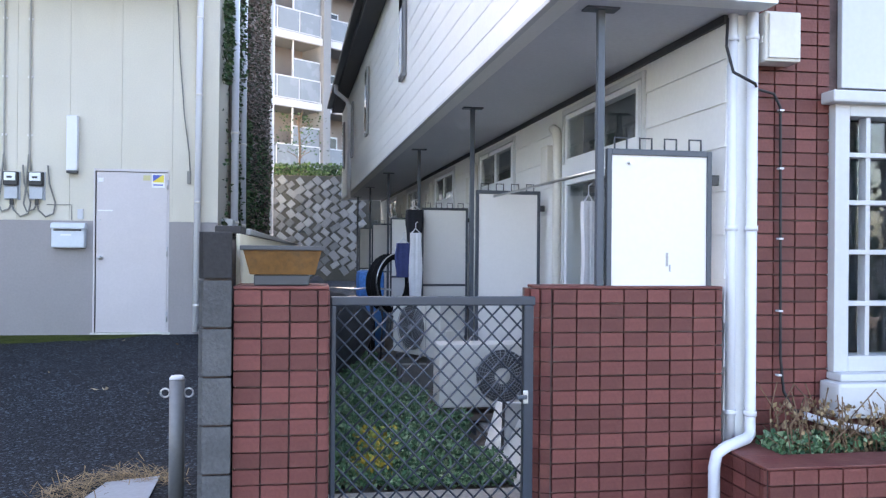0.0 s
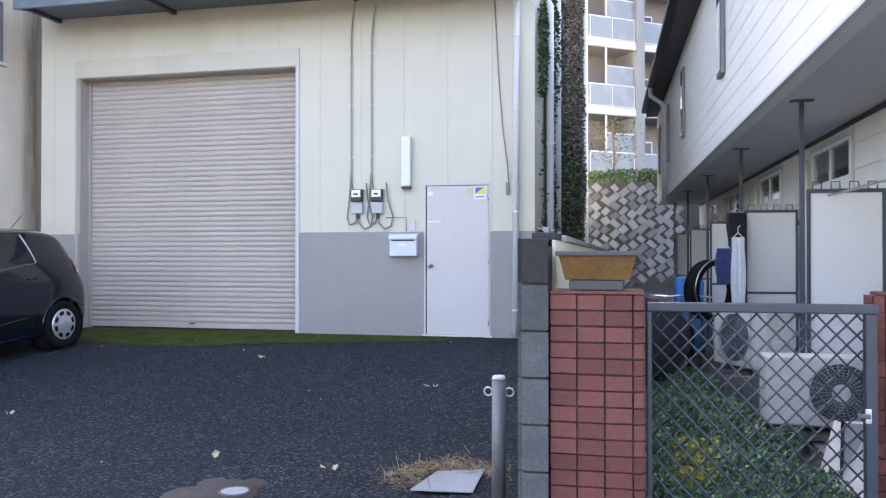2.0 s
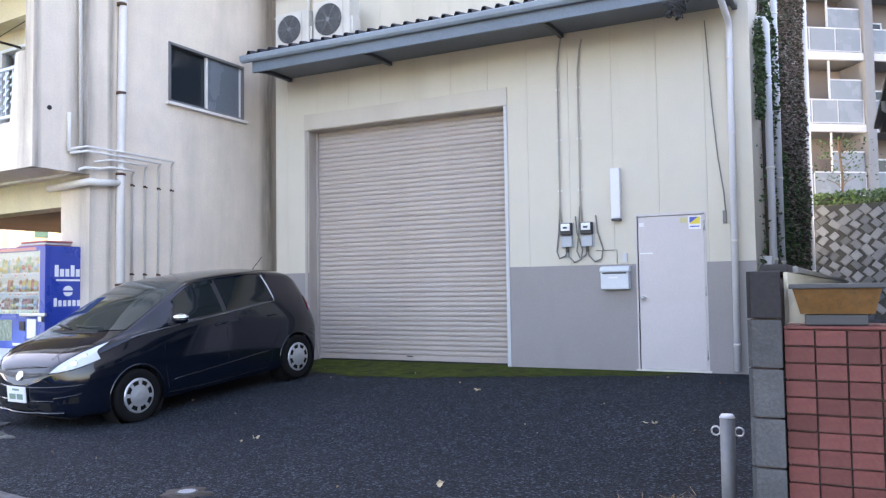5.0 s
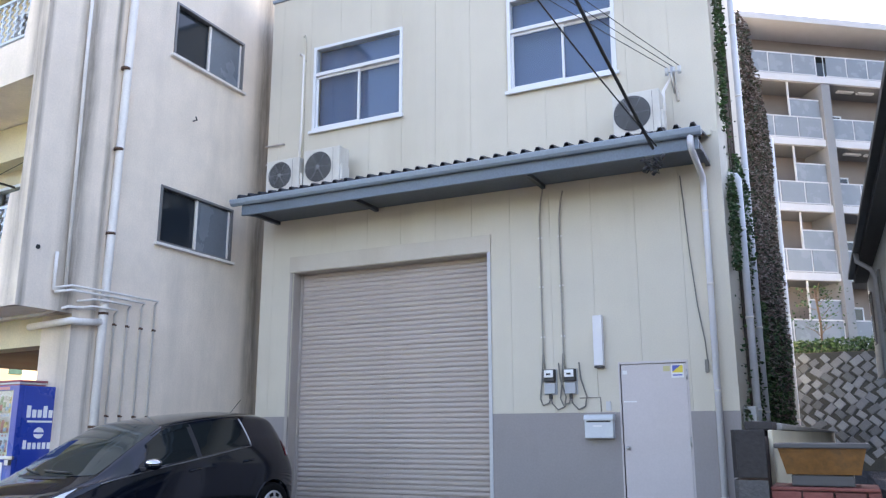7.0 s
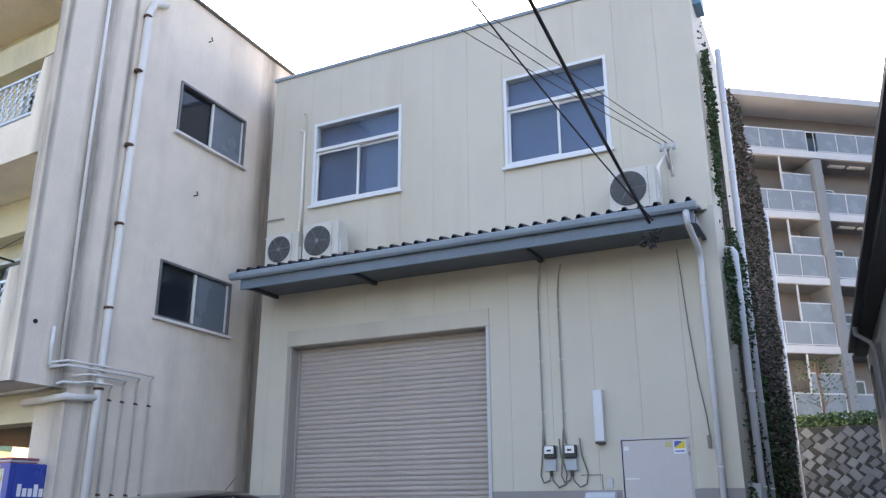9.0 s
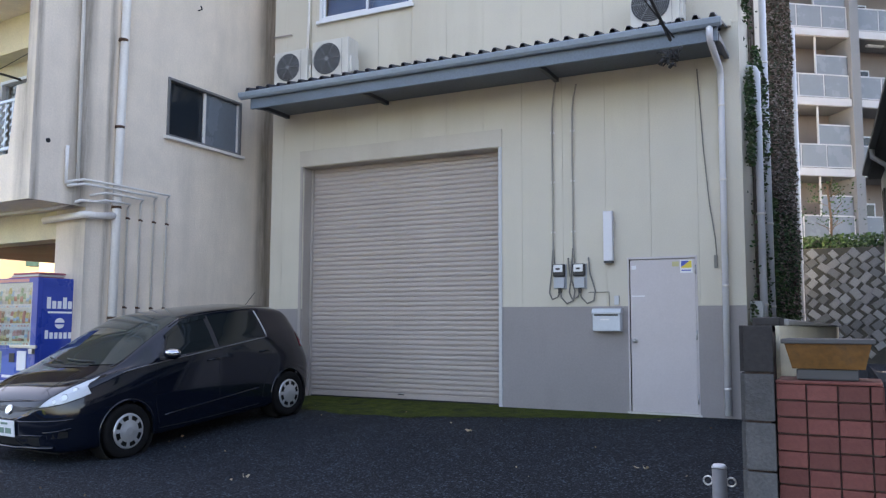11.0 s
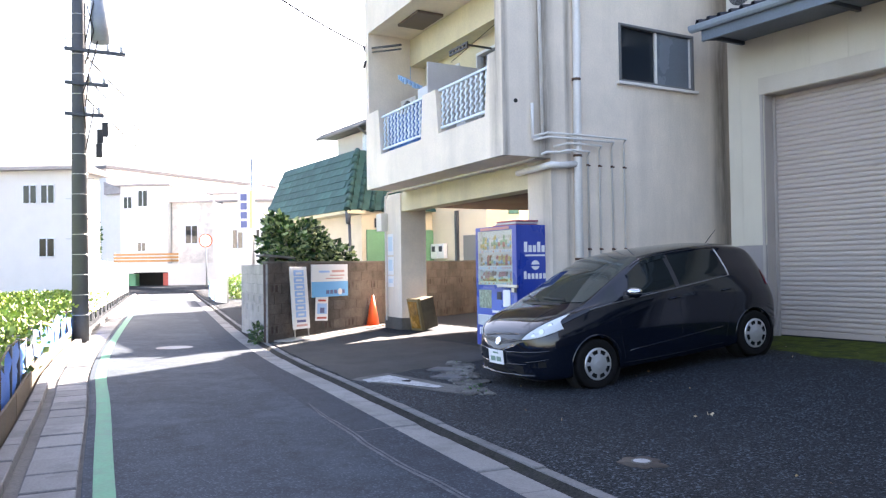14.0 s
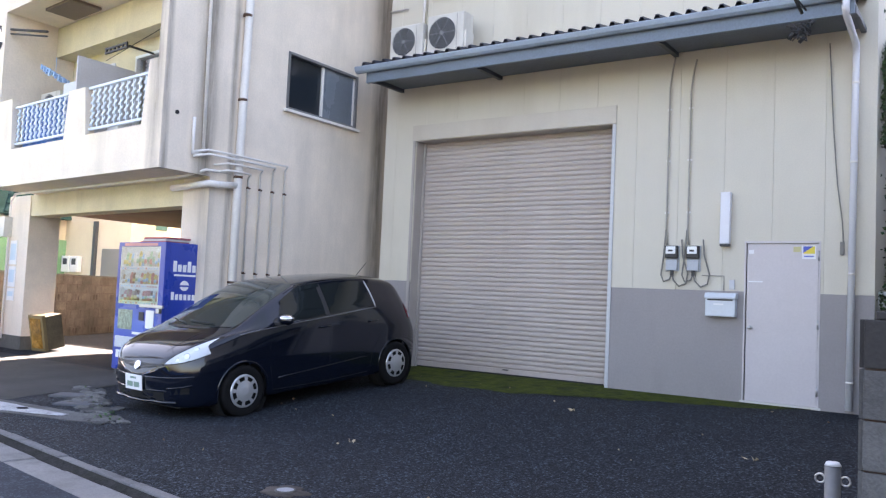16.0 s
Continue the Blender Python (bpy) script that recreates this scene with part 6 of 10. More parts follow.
# planter trough on the pier
PLANTER = mat("amber_planter_plastic", (0.145, 0.064, 0.012), 0.45, var=0.25, scale=9, bump=0.15, stain=(0.045, 0.028, 0.014), amount=0.8, stain_scale=9)
pl = thing("planter_trough", "amber-brown plastic planter trough on an upturned dark tray", "planter")
part("tray", bbox(0.006, (2.40, 2.63, -6.97, -6.76, 0.908, 0.952)), GRILLE, pl, "dark tray under the trough")
bm = bmesh.new()
for (xa, xb, ya, yb, za) , (xc, xd, yc, yd, zc) in (((2.385, 2.655, -6.98, -6.76, 0.954), (2.355, 2.685, -7.0, -6.74, 1.07)),):
    lo = [bm.verts.new(p) for p in ((xa, ya, za), (xb, ya, za), (xb, yb, za), (xa, yb, za))]
    hi = [bm.verts.new(p) for p in ((xc, yc, zc), (xd, yc, zc), (xd, yd, zc), (xc, yd, zc))]
    hi2 = [bm.verts.new((p.co.x + (0.012 if p.co.x < 2.5 else -0.012), p.co.y + (0.012 if p.co.y < -6.9 else -0.012), zc)) for p in hi]
    lo2 = [bm.verts.new((p.co.x * 0.97 + 2.52 * 0.03, p.co.y, zc - 0.05)) for p in hi2]
    bm.faces.new(lo[::-1])
    bm.faces.new(lo2)
    for p, q in ((lo, hi), (hi, hi2), (hi2, lo2)):
        for i in range(4):
            bm.faces.new((p[i], p[(i + 1) % 4], q[(i + 1) % 4], q[i]))
part("trough", bm, PLANTER, pl)
part("rim", bbox(0.004, (2.345, 2.695, -7.01, -6.998, 1.056, 1.076), (2.345, 2.695, -6.742, -6.73, 1.056, 1.076), (2.345, 2.357, -6.998, -6.742, 1.056, 1.076), (2.683, 2.695, -6.998, -6.742, 1.056, 1.076)), GRILLE, pl, "dark weathered rim")

# ---- two-storey rental house ----
EAST = Matrix.Translation((4.645, -6.752, 0.178)) @ pose(0, 0, 0, 0, 0, 1.75) @ Matrix.Scale(0.832, 4)   # built at a larger unit, then set to true size
ZS = 2.467


def ea(bm):
    bm.transform(EAST)
    return bm


SOFFIT = mat("grey_soffit", (0.56, 0.57, 0.60), 0.7, var=0.05, bump=0.05)
UNITS = [0.45 + 3.45 * k for k in range(5)]
holes = []
for u in UNITS:
    holes += [(u + 0.75, u + 2.35, -0.05, 1.72), (u + 0.75, u + 2.35, 1.87, 2.32)]
bm = bmesh.new()
wall_y(bm, 0.0, 18.6, 0.0, 0.15, -0.6, ZS, holes)
wall_x(bm, 0.15, 6.0, 18.45, 18.6, -0.6, 5.3)
rent = structure("wall_rental", ea(bm), WHITE_SIDING, "white-sided wall of a two-storey rental house", "wall")
# lap siding boards near the street and on the upper floor
for z in [-0.39 + 0.26 * i for i in range(11)]:
    if z + 0.25 <= ZS:
        bm = bmesh.new()
        segs = [(0.01, UNITS[0] + 0.655)] + [(u + 2.445, u + 3.45 + 0.655) for u in UNITS[:4]]
        for a, b in segs:
            vs, _ = box(bm, -0.012, -0.001, a, b, z, z + 0.252)
            for v in vs:
                if v.co.z > z + 0.1 and v.co.x < -0.005:
                    v.co.x = -0.004
        part("siding_board", ea(bm), WHITE_SIDING, rent)
XO = -1.10
up_holes = [(5.9, 6.15, 3.0, 4.35), (11.0, 11.25, 3.0, 4.35), (18.0, 18.25, 3.0, 4.35), (2.2, 2.45, 3.3, 4.6)]
bm = bmesh.new()
wall_y(bm, -0.25, 18.6, XO, XO + 0.15, ZS, 5.2)
wall_x(bm, XO + 0.15, 0.16, -0.25, -0.1, ZS, 5.2)
up = structure("wall_rental_upper", ea(bm), WHITE_SIDING, "white lap siding of the overhanging upper floor", "wall")
k = 0
z = ZS + 0.0
while z < 4.84:
    bm = bmesh.new()
    y = -0.25
    while y < 18.6:
        b = min(y + 3.6, 18.6)
        vs, _ = box(bm, XO - 0.008, XO - 0.001, y, b - 0.002, z, min(z + 0.1995, 5.2))
        for v in vs:
            if v.co.z > z + 0.1:
                v.co.x = max(v.co.x, XO - 0.005)
        y += 3.6
    part("siding_board", ea(bm), WHITE_SIDING, up)
    z += 0.2
part("corner_trim", ea(bbox(0.004, (XO - 0.03, XO + 0.05, -0.28, -0.252, ZS - 0.02, 5.2))), WHITE, up)
part("drip_edge", ea(bbox(0.004, (XO - 0.035, XO + 0.01, -0.25, 18.6, ZS - 0.03, ZS - 0.002))), WHITE, up)
for y, z0 in ((5.7, 3.25), (10.6, 3.2), (14.2, 3.2), (17.2, 3.2)):
    w = tagged(thing("window_slit", "tall narrow dark window in the upper siding", "window"), kind="structure")
    part("window_frame", ea(bbox(0.004, (XO - 0.06, XO - 0.015, y, y + 0.42, z0, z0 + 1.25))), FRAME_BROWN, w)
    part("pane", ea(boxes((XO - 0.066, XO - 0.062, y + 0.05, y + 0.37, z0 + 0.05, z0 + 1.2))), CAR_GLASS_DARK, w)
bm = bmesh.new()
box(bm, XO + 0.15, 0.15, -0.1, 18.45, ZS, ZS + 0.04, EAST)
structure("ceiling_porch", bm, SOFFIT, "flat grey soffit under the overhanging floor", "soffit")
part("edge_strip", ea(bbox(0.003, (-0.03, -0.001, 0.0, 18.4, ZS - 0.05, ZS - 0.002))), BLACK_PLASTIC, rent, "dark cable strip under the soffit")
# eaves and roof
bm = bmesh.new()
ro = [(XO - 0.32, 4.92), (XO - 0.32, 5.08), (2.6, 6.6), (6.6, 5.08), (6.6, 4.92), (2.6, 6.4)]
prism(bm, ro, -0.6, 18.4)
roof = structure("roof_rental", ea(bm), mat("dark_slate_roof", (0.05, 0.052, 0.058), 0.8, var=0.15), "dark slate roof with deep eaves", "roof")
part("eave_soffit", ea(boxes((XO - 0.31, XO - 0.015, -0.58, 18.35, 4.86, 4.915))), mat("dark_eave", (0.075, 0.075, 0.08), 0.8), roof)
bm = bmesh.new()
prism(bm, [(XO - 0.44, 5.08), (XO - 0.44, 4.98), (XO - 0.33, 4.96), (XO - 0.322, 5.08)], -0.6, 18.4)
part("gutter", ea(bm), BLACK_PLASTIC, roof, "dark eaves gutter")
bm = bmesh.new()
tube(bm, [EAST @ Vector(p) for p in ((XO - 0.38, 15.0, 5.0), (XO - 0.38, 15.0, 4.8), (XO - 0.12, 15.0, 4.6), (XO - 0.06, 15.0, 4.4), (XO - 0.06, 15.0, 2.3))], 0.045, 8)
dn = thing("downpipe", "grey-white downpipe on the siding", "pipe")
part("pipe", bm, PIPE_WHITE, dn)

# porch units: post, screen, clothes pole, window
SCREEN = mat("white_screen_panel", (0.74, 0.71, 0.68), 0.5, var=0.02, bump=0.01, stain=(0.6, 0.58, 0.54), amount=0.15)
posts_y = [0.05, 3.40, 6.75, 10.3, 13.7, 17.1]
for k, y in enumerate(posts_y):
    p = thing("porch_post", "slim dark steel post from ground to soffit", "post", EAST @ pose(-0.775, y, -0.46), group="porch posts")
    part("shaft", bbox(0.005, (-0.021, 0.021, -0.021, 0.021, 0.02, ZS + 0.46 - 0.012)), DARK_STEEL, p)
    part("base_plate", bbox(0.003, (-0.07, 0.07, -0.07, 0.07, 0.0, 0.02)), DARK_STEEL, p)
    part("top_plate", bbox(0.003, (-0.10, 0.10, -0.05, 0.05, ZS + 0.46 - 0.012, ZS + 0.46)), DARK_STEEL, p)
    s = thing("privacy_screen", "white privacy panel in a dark steel frame with hooks on top", "screen", EAST @ pose(-0.735, y - 0.02, -0.45), group="privacy screens")
    H0, H1 = 0.32, 2.11
    part("frame", bbox(0.004, (0.0, 0.03, 0, 0.035, 0.0, H1), (0.625, 0.655, 0, 0.035, 0.0, H1), (0.03, 0.625, 0, 0.035, H1 - 0.035, H1), (0.03, 0.625, 0, 0.035, 0.3, 0.33), (0.03, 0.625, 0, 0.035, 1.02, 1.05)), DARK_STEEL, s)
    part("panel", boxes((0.03, 0.625, 0.012, 0.022, 1.05, H1 - 0.035)), SCREEN, s)
    part("panel", boxes((0.03, 0.625, 0.012, 0.022, 0.33, 1.02)), SCREEN, s)
    for q in range(4):
        bm = bmesh.new()
        x = 0.05 + q * 0.155
        tube(bm, [(x, 0.018, H1), (x, 0.018, H1 + 0.065), (x + 0.075, 0.018, H1 + 0.065), (x + 0.075, 0.018, H1)], 0.006, 5)
        part("hook", bm, DARK_STEEL, s)
    part("wall_catch", bbox(0.003, (0.656, 0.70, 0.0, 0.035, H1 - 0.2, H1 - 0.14)), BLACK_PLASTIC, s)
    if k == 0:
        part("scuff", boxes((0.37, 0.385, 0.0095, 0.0115, 1.43, 1.51), (0.39, 0.40, 0.0095, 0.0115, 1.40, 1.44)), plain("grey_scuff", (0.35, 0.34, 0.33), 0.8), s, "grey scuff mark")
ALU = ALU_WHITE
for k, u in enumerate(UNITS):
    w = tagged(thing("window_porch", "white aluminium sliding window with a dark top light", "window"), kind="structure")
    y0, y1 = u + 0.75, u + 2.35
    for z0, z1 in ((-0.05, 1.72), (1.87, 2.32)):
        part("window_frame", ea(bbox(0.004, (-0.03, 0.05, y0, y0 + 0.04, z0, z1), (-0.03, 0.05, y1 - 0.04, y1, z0, z1), (-0.03, 0.05, y0 + 0.04, y1 - 0.04, z1 - 0.045, z1), (-0.03, 0.05, y0 + 0.04, y1 - 0.04, z0, z0 + 0.045), (-0.025, 0.03, (y0 + y1) / 2 - 0.03, (y0 + y1) / 2 + 0.03, z0 + 0.045, z1 - 0.045))), ALU, w)
        part("pane", ea(boxes((-0.012, -0.006, y0 + 0.04, y1 - 0.04, z0 + 0.045, z1 - 0.045))), GLASS, w)
    part("transom", ea(bbox(0.004, (-0.04, 0.02, y0 - 0.05, y1 + 0.05, 1.722, 1.868))), ALU, w)
    # board close behind the glass; the room's dimness is in its colour
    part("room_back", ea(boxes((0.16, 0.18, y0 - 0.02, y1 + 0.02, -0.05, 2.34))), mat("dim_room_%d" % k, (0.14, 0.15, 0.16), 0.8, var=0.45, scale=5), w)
    part("wall_trim", ea(bbox(0.004, (-0.03, -0.001, y0 - 0.09, y0 - 0.052, -0.1, 2.38), (-0.03, -0.001, y1 + 0.052, y1 + 0.09, -0.1, 2.38), (-0.03, -0.001, y0 - 0.05, y1 + 0.05, 2.33, 2.38))), WHITE, w)
    if k < 4:
        bx = thing("pipe_cover_box", "ivory wall box on a fat pipe cover", "wall box", group="wall boxes")
        yy = u + 2.62
        part("box", ea(bbox(0.01, (-0.12, -0.013, yy, yy + 0.2, 1.72, 2.08))), AC_WHITE, bx)
        bm = bmesh.new()
        tube(bm, [EAST @ Vector(p) for p in ((-0.05, yy - 0.12, 0.0), (-0.05, yy - 0.12, 2.1), (-0.05, yy - 0.08, 2.2), (-0.05, yy + 0.02, 2.24))], 0.04, 8)
        part("pipe_cover", bm, AC_WHITE, bx)
# clothes pole
bm = bmesh.new()
a, b = EAST @ Vector((-0.60, 0.0, 1.58)), EAST @ Vector((-0.55, 3.5, 1.60))
rod(bm, a, b, 0.009, 10)
cp = thing("clothes_pole", "steel clothes pole across the porch", "clothes pole")
part("pole", bm, STEEL, cp)


# ---- air conditioners and clutter on the porch side ----
air_conditioner("ivory air conditioner on a wooden stand behind the gate", pose(3.55, -4.62, -0.135), 0.80, 0.51, 0.28, 0.47, spokes=30, hub=0.30)
g = thing("unit_stand", "weathered wooden stand under an air conditioner", "stand")
TIMBER = mat("grey_timber", (0.13, 0.10, 0.08), 0.9, var=0.2)
for y in (-4.61, -4.41):
    for bx0 in (3.58, 4.22):
        part("block", bbox(0.004, (bx0, bx0 + 0.1, y - 0.01, y + 0.08, -0.25, -0.186)), CONC_DARK, g)
    part("beam", bbox(0.004, (3.50, 4.40, y, y + 0.07, -0.185, -0.136)), TIMBER, g)
air_conditioner("ivory air conditioner deeper along the porch", pose(3.42, -2.45, 0.02) @ pose(0, 0, 0, 0, 0, -62), 0.78, 0.56, 0.28, 0.32)
g = thing("unit_stand", "concrete blocks under an air conditioner", "stand")
for yy in (-3.1, -2.65):
    part("block", boxes((3.45, 3.85, yy, yy + 0.12, -0.25, 0.018)), CONC_DARK, g)
# laundry
CLOTH = {"white": mat("white_cloth", (0.7, 0.7, 0.72), 0.9, var=0.05, scale=8), "navy": mat("navy_cloth", (0.03, 0.04, 0.12), 0.9, var=0.2), "black": mat("black_cloth", (0.012, 0.012, 0.016), 0.9, var=0.2)}


def cloth(name, label, x, y, z, w, h, m, seed):
    g = thing(name, label, "laundry", EAST @ pose(x, y, z))
    bm = bmesh.new()
    vs, cols, rows = [], 7, 8
    for side in (0, 1):
        vs.append([[bm.verts.new((w * (i / cols - 0.5) * (1 - 0.12 * math.sin(j * 0.8 + seed)), (0.05 if side else -0.05) * (0.4 + 0.6 * math.sin(i * 1.9 + seed) ** 2) , -h * j / rows)) for i in range(cols + 1)] for j in range(rows + 1)])
    for side in (0, 1):
        for j in range(rows):
            for i in range(cols):
                bm.faces.new((vs[side][j][i], vs[side][j][i + 1], vs[side][j + 1][i + 1], vs[side][j + 1][i])).smooth = True
    for j in range(rows):
        for i in (0, cols):
            bm.faces.new((vs[0][j][i], vs[0][j + 1][i], vs[1][j + 1][i], vs[1][j][i]))
    part("cloth", bm, m, g)
    bm = bmesh.new()
    tube(bm, [(-w * 0.4, 0, -0.01), (0, 0, 0.06), (w * 0.4, 0, -0.01)], 0.008, 5)
    tube(bm, [(0, 0, 0.06), (0, 0, 0.13), (0.03, 0, 0.15)], 0.005, 5)
    part("hanger", bm, PIPE_WHITE, g)


cloth("towel", "white towel hung to dry on the porch", -0.86, 6.45, 1.30, 0.16, 0.85, CLOTH["white"], 1.0)
cloth("shirt", "navy shirt on a hanger, drying", -1.02, 6.5, 1.16, 0.20, 0.46, CLOTH["navy"], 2.0)
cloth("shirt", "black shirt on a hanger, drying", -0.86, 6.6, 1.62, 0.22, 0.5, CLOTH["black"], 3.0)
cloth("shirt", "pale shirt hung inside the porch window side", -0.10, 2.0, 1.48, 0.10, 0.75, CLOTH["white"], 4.0)
# bicycle and covered scooter
bike = thing("bicycle", "dark city bicycle leaning on the porch", "bicycle", EAST @ pose(-1.45, 6.6, -0.46, 0, 8, 82))
for x in (0.0, 1.05):
    bm = bmesh.new()
    tube(bm, [(x + 0.32 * math.cos(k * math.tau / 28), 0, 0.34 + 0.32 * math.sin(k * math.tau / 28)) for k in range(29)], 0.02, 6)
    w = part("wheel", bm, RUBBER, bike)
    bm = bmesh.new()
    for k in range(10):
        tube(bm, [(x, 0, 0.34), (x + 0.31 * math.cos(k * math.tau / 10), 0, 0.34 + 0.31 * math.sin(k * math.tau / 10))], 0.002, 4)
    part("spoke", bm, STEEL, w)
bm = bmesh.new()
for a, b in (((0.0, 0, 0.34), (0.2, 0, 0.95)), ((0.2, 0, 0.8), (0.5, 0, 0.34)), ((0.5, 0, 0.34), (0.62, 0, 0.85)), ((0.5, 0, 0.34), (1.05, 0, 0.34)), ((1.05, 0, 0.34), (0.6, 0, 0.7))):
    tube(bm, [a, b], 0.018, 6)
part("frame", bm, BLACK_PLASTIC, bike)
bm = bmesh.new()
tube(bm, [(0.1, -0.28, 1.0), (0.22, -0.1, 1.03), (0.22, 0.1, 1.03), (0.1, 0.28, 1.0)], 0.014, 6)
part("handlebar", bm, STEEL, bike)
part("saddle", bbox(0.03, (0.5, 0.76, -0.08, 0.08, 0.87, 0.93)), BLACK_PLASTIC, bike)
sc = thing("scooter", "scooter under a dark grey cover", "scooter", EAST @ pose(-1.98, 5.5, -0.46, 0, 0, 60))
bm = bmesh.new()
bmesh.ops.create_icosphere(bm, subdivisions=4, radius=1.0)
for v in bm.verts:
    n = noise.noise(v.co * 2.2) * 0.1
    hump = 0.45 * math.exp(-((v.co.x + 0.65) / 0.25) ** 2)
    v.co = Vector((v.co.x * 0.85 * (1 + n), v.co.y * 0.30 * (1 + n), max(0.0, 0.5 + v.co.z * (0.5 + hump) * (1 + n))))
part("cover", bm, mat("dark_cover_cloth", (0.03, 0.032, 0.036), 0.7, var=0.25, scale=3, bump=0.2), sc)
# dark curved shape of unknown kind, built as coils on added legs
hr = thing("dark_hoop", "dark curved tyre-like hoop on added legs", "hose reel", EAST @ pose(-1.10, 6.95, -0.46, 0, 0, 35))
for k in range(5):
    bm = bmesh.new()
    tube(bm, [((0.37 - 0.012 * (k % 2)) * math.cos(a * math.tau / 32), -0.10 + 0.05 * k, 1.06 + (0.38 - 0.012 * (k % 2)) * math.sin(a * math.tau / 32)) for a in range(33)], 0.036, 8)
    part("coil", bm, RUBBER, hr)
bm = bmesh.new()
tube(bm, [(0.42 * math.cos(a * math.pi / 16), -0.13, 1.07 + 0.42 * math.sin(a * math.pi / 16)) for a in range(17)], 0.009, 6)
part("rim", bm, STEEL, hr)
for sx in (-1, 1):
    bm = bmesh.new()
    tube(bm, [(sx * 0.42, -0.13, 1.07), (sx * 0.30, -0.13, 0.6), (sx * 0.34, -0.13, 0.0)], 0.014, 6)
    tube(bm, [(sx * 0.34, -0.13, 0.01), (sx * 0.34, 0.16, 0.01)], 0.014, 6)
    part("leg", bm, BLACK_PLASTIC, hr)
bt = thing("blue_tub", "blue plastic tub on the porch", "tub", EAST @ pose(-1.3, 8.6, -0.46))
bm = bmesh.new()
rod(bm, (0, 0, 0), (0, 0, 0.75), 0.28, 20, 0.33)
part("tub", bm, mat("blue_tub_plastic", (0.04, 0.16, 0.38), 0.5, var=0.15), bt)
part("bag", bbox(0.08, (-0.17, 0.25, -0.22, 0.22, 0.75, 1.2)), mat("blue_bundle", (0.05, 0.2, 0.5), 0.7, var=0.3, scale=6), bt)
bd = thing("propped_board", "white board leaning on the air conditioner stand", "board", EAST @ pose(-1.0, 1.1, -0.46, 24, 0, -12))
part("board", bbox(0.006, (-0.05, 0.30, 0, 0.02, 0.0, 0.55)), WHITE, bd)
part("edge", bbox(0.003, (-0.07, -0.051, -0.004, 0.024, 0.0, 0.56)), GRILLE, bd)

# ---- garden floor and weeds behind the gate ----
SOIL = mat("dark_garden_soil", (0.06, 0.048, 0.036), 0.95, var=0.3, bump=0.8, stain=(0.12, 0.10, 0.07), amount=0.4)
bm = bmesh.new()
nx, ny = 8, 40
gv = [[bm.verts.new((2.33 + (4.25 - 2.33) * i / nx, -6.55 + 19 * j / ny, -0.21 + 0.03 * noise.noise(Vector((i * 0.9, j * 0.7, 0))))) for j in range(ny + 1)] for i in range(nx + 1)]
for i in range(nx):
    for j in range(ny):
        bm.faces.new((gv[i][j], gv[i + 1][j], gv[i + 1][j + 1], gv[i][j + 1])).smooth = True
structure("ground_garden", bm, SOIL, "bare dark garden soil between wall and porch", "ground")
structure("path_porch", boxes((3.86, 4.66, -6.55, 12, -0.4, -0.205), (2.72, 4.05, -6.6, -6.25, -0.4, -0.195)), CONC, "grey concrete porch slab and gate step", "path")


def leaf_mesh(name, count, place, size, materials, seed, droop=0.5, flat=False):
    """Many small folded leaves, each four triangles, in one mesh."""
    rnd = random.Random(seed)
    verts, faces, mats = [], [], []
    for _ in range(count):
        c, up = place(rnd)
        s = size * rnd.uniform(0.6, 1.4)
        d = Vector((rnd.uniform(-1, 1), rnd.uniform(-1, 1), rnd.uniform(-droop, droop))) + up
        d.normalize()
        side = d.cross(Vector((rnd.uniform(-1, 1), rnd.uniform(-1, 1), rnd.uniform(-0.3, 1)))).normalized() * s * 0.36
        nrm = d.cross(side).normalized() * s * 0.12
        i = len(verts)
        verts += [c, c + d * s * 0.5 + side + nrm, c + d * s, c + d * s * 0.5 - side + nrm, c + d * s * 0.5]
        faces += [(i, i + 1, i + 4), (i + 1, i + 2, i + 4), (i + 2, i + 3, i + 4), (i + 3, i, i + 4)]
        mats += [rnd.randrange(len(materials))] * 4
    me = bpy.data.meshes.new(name)
    me.from_pydata([tuple(v) for v in verts], [], faces)
    for m in materials:
        me.materials.append(m)
    me.polygons.foreach_set("material_index", mats)
    return me


def leaf_mat(name, c, rough=0.55):
    m = mat(name, c, rough, var=0.2, scale=3, bump=0.0, island=0.35)
    m.node_tree.nodes["Principled BSDF"].inputs["Specular IOR Level"].default_value = 0.25
    return m


COVER = [leaf_mat("cover_leaf", (0.105, 0.20, 0.10)), leaf_mat("cover_leaf_dark", (0.05, 0.12, 0.06)), leaf_mat("cover_leaf_pale", (0.22, 0.31, 0.18))]
LEAF = [leaf_mat("green_leaf", (0.055, 0.11, 0.035)), leaf_mat("dark_leaf", (0.03, 0.07, 0.028)), leaf_mat("pale_leaf", (0.10, 0.15, 0.06))]
YELLOW_LEAF = [leaf_mat("yellow_leaf", (0.35, 0.26, 0.04)), leaf_mat("lime_leaf", (0.2, 0.22, 0.05))]
DRY = [leaf_mat("dry_straw", (0.30, 0.22, 0.12)), leaf_mat("dry_brown", (0.16, 0.10, 0.06)), leaf_mat("pale_straw", (0.42, 0.34, 0.22))]


def in_bed(rnd):
    y = -6.2 + 7.5 * rnd.random() ** 1.2
    x = rnd.uniform(2.36, 3.72 - 0.10 * max(0, y + 5.2) + 0.08 * math.sin(y * 5))
    h = 0.05 + 0.10 * noise.noise(Vector((x * 2, y * 2, 3))) + 0.03
    return Vector((x, y, -0.2 + max(0.0, h) * rnd.random())), Vector((0, 0, rnd.random()))


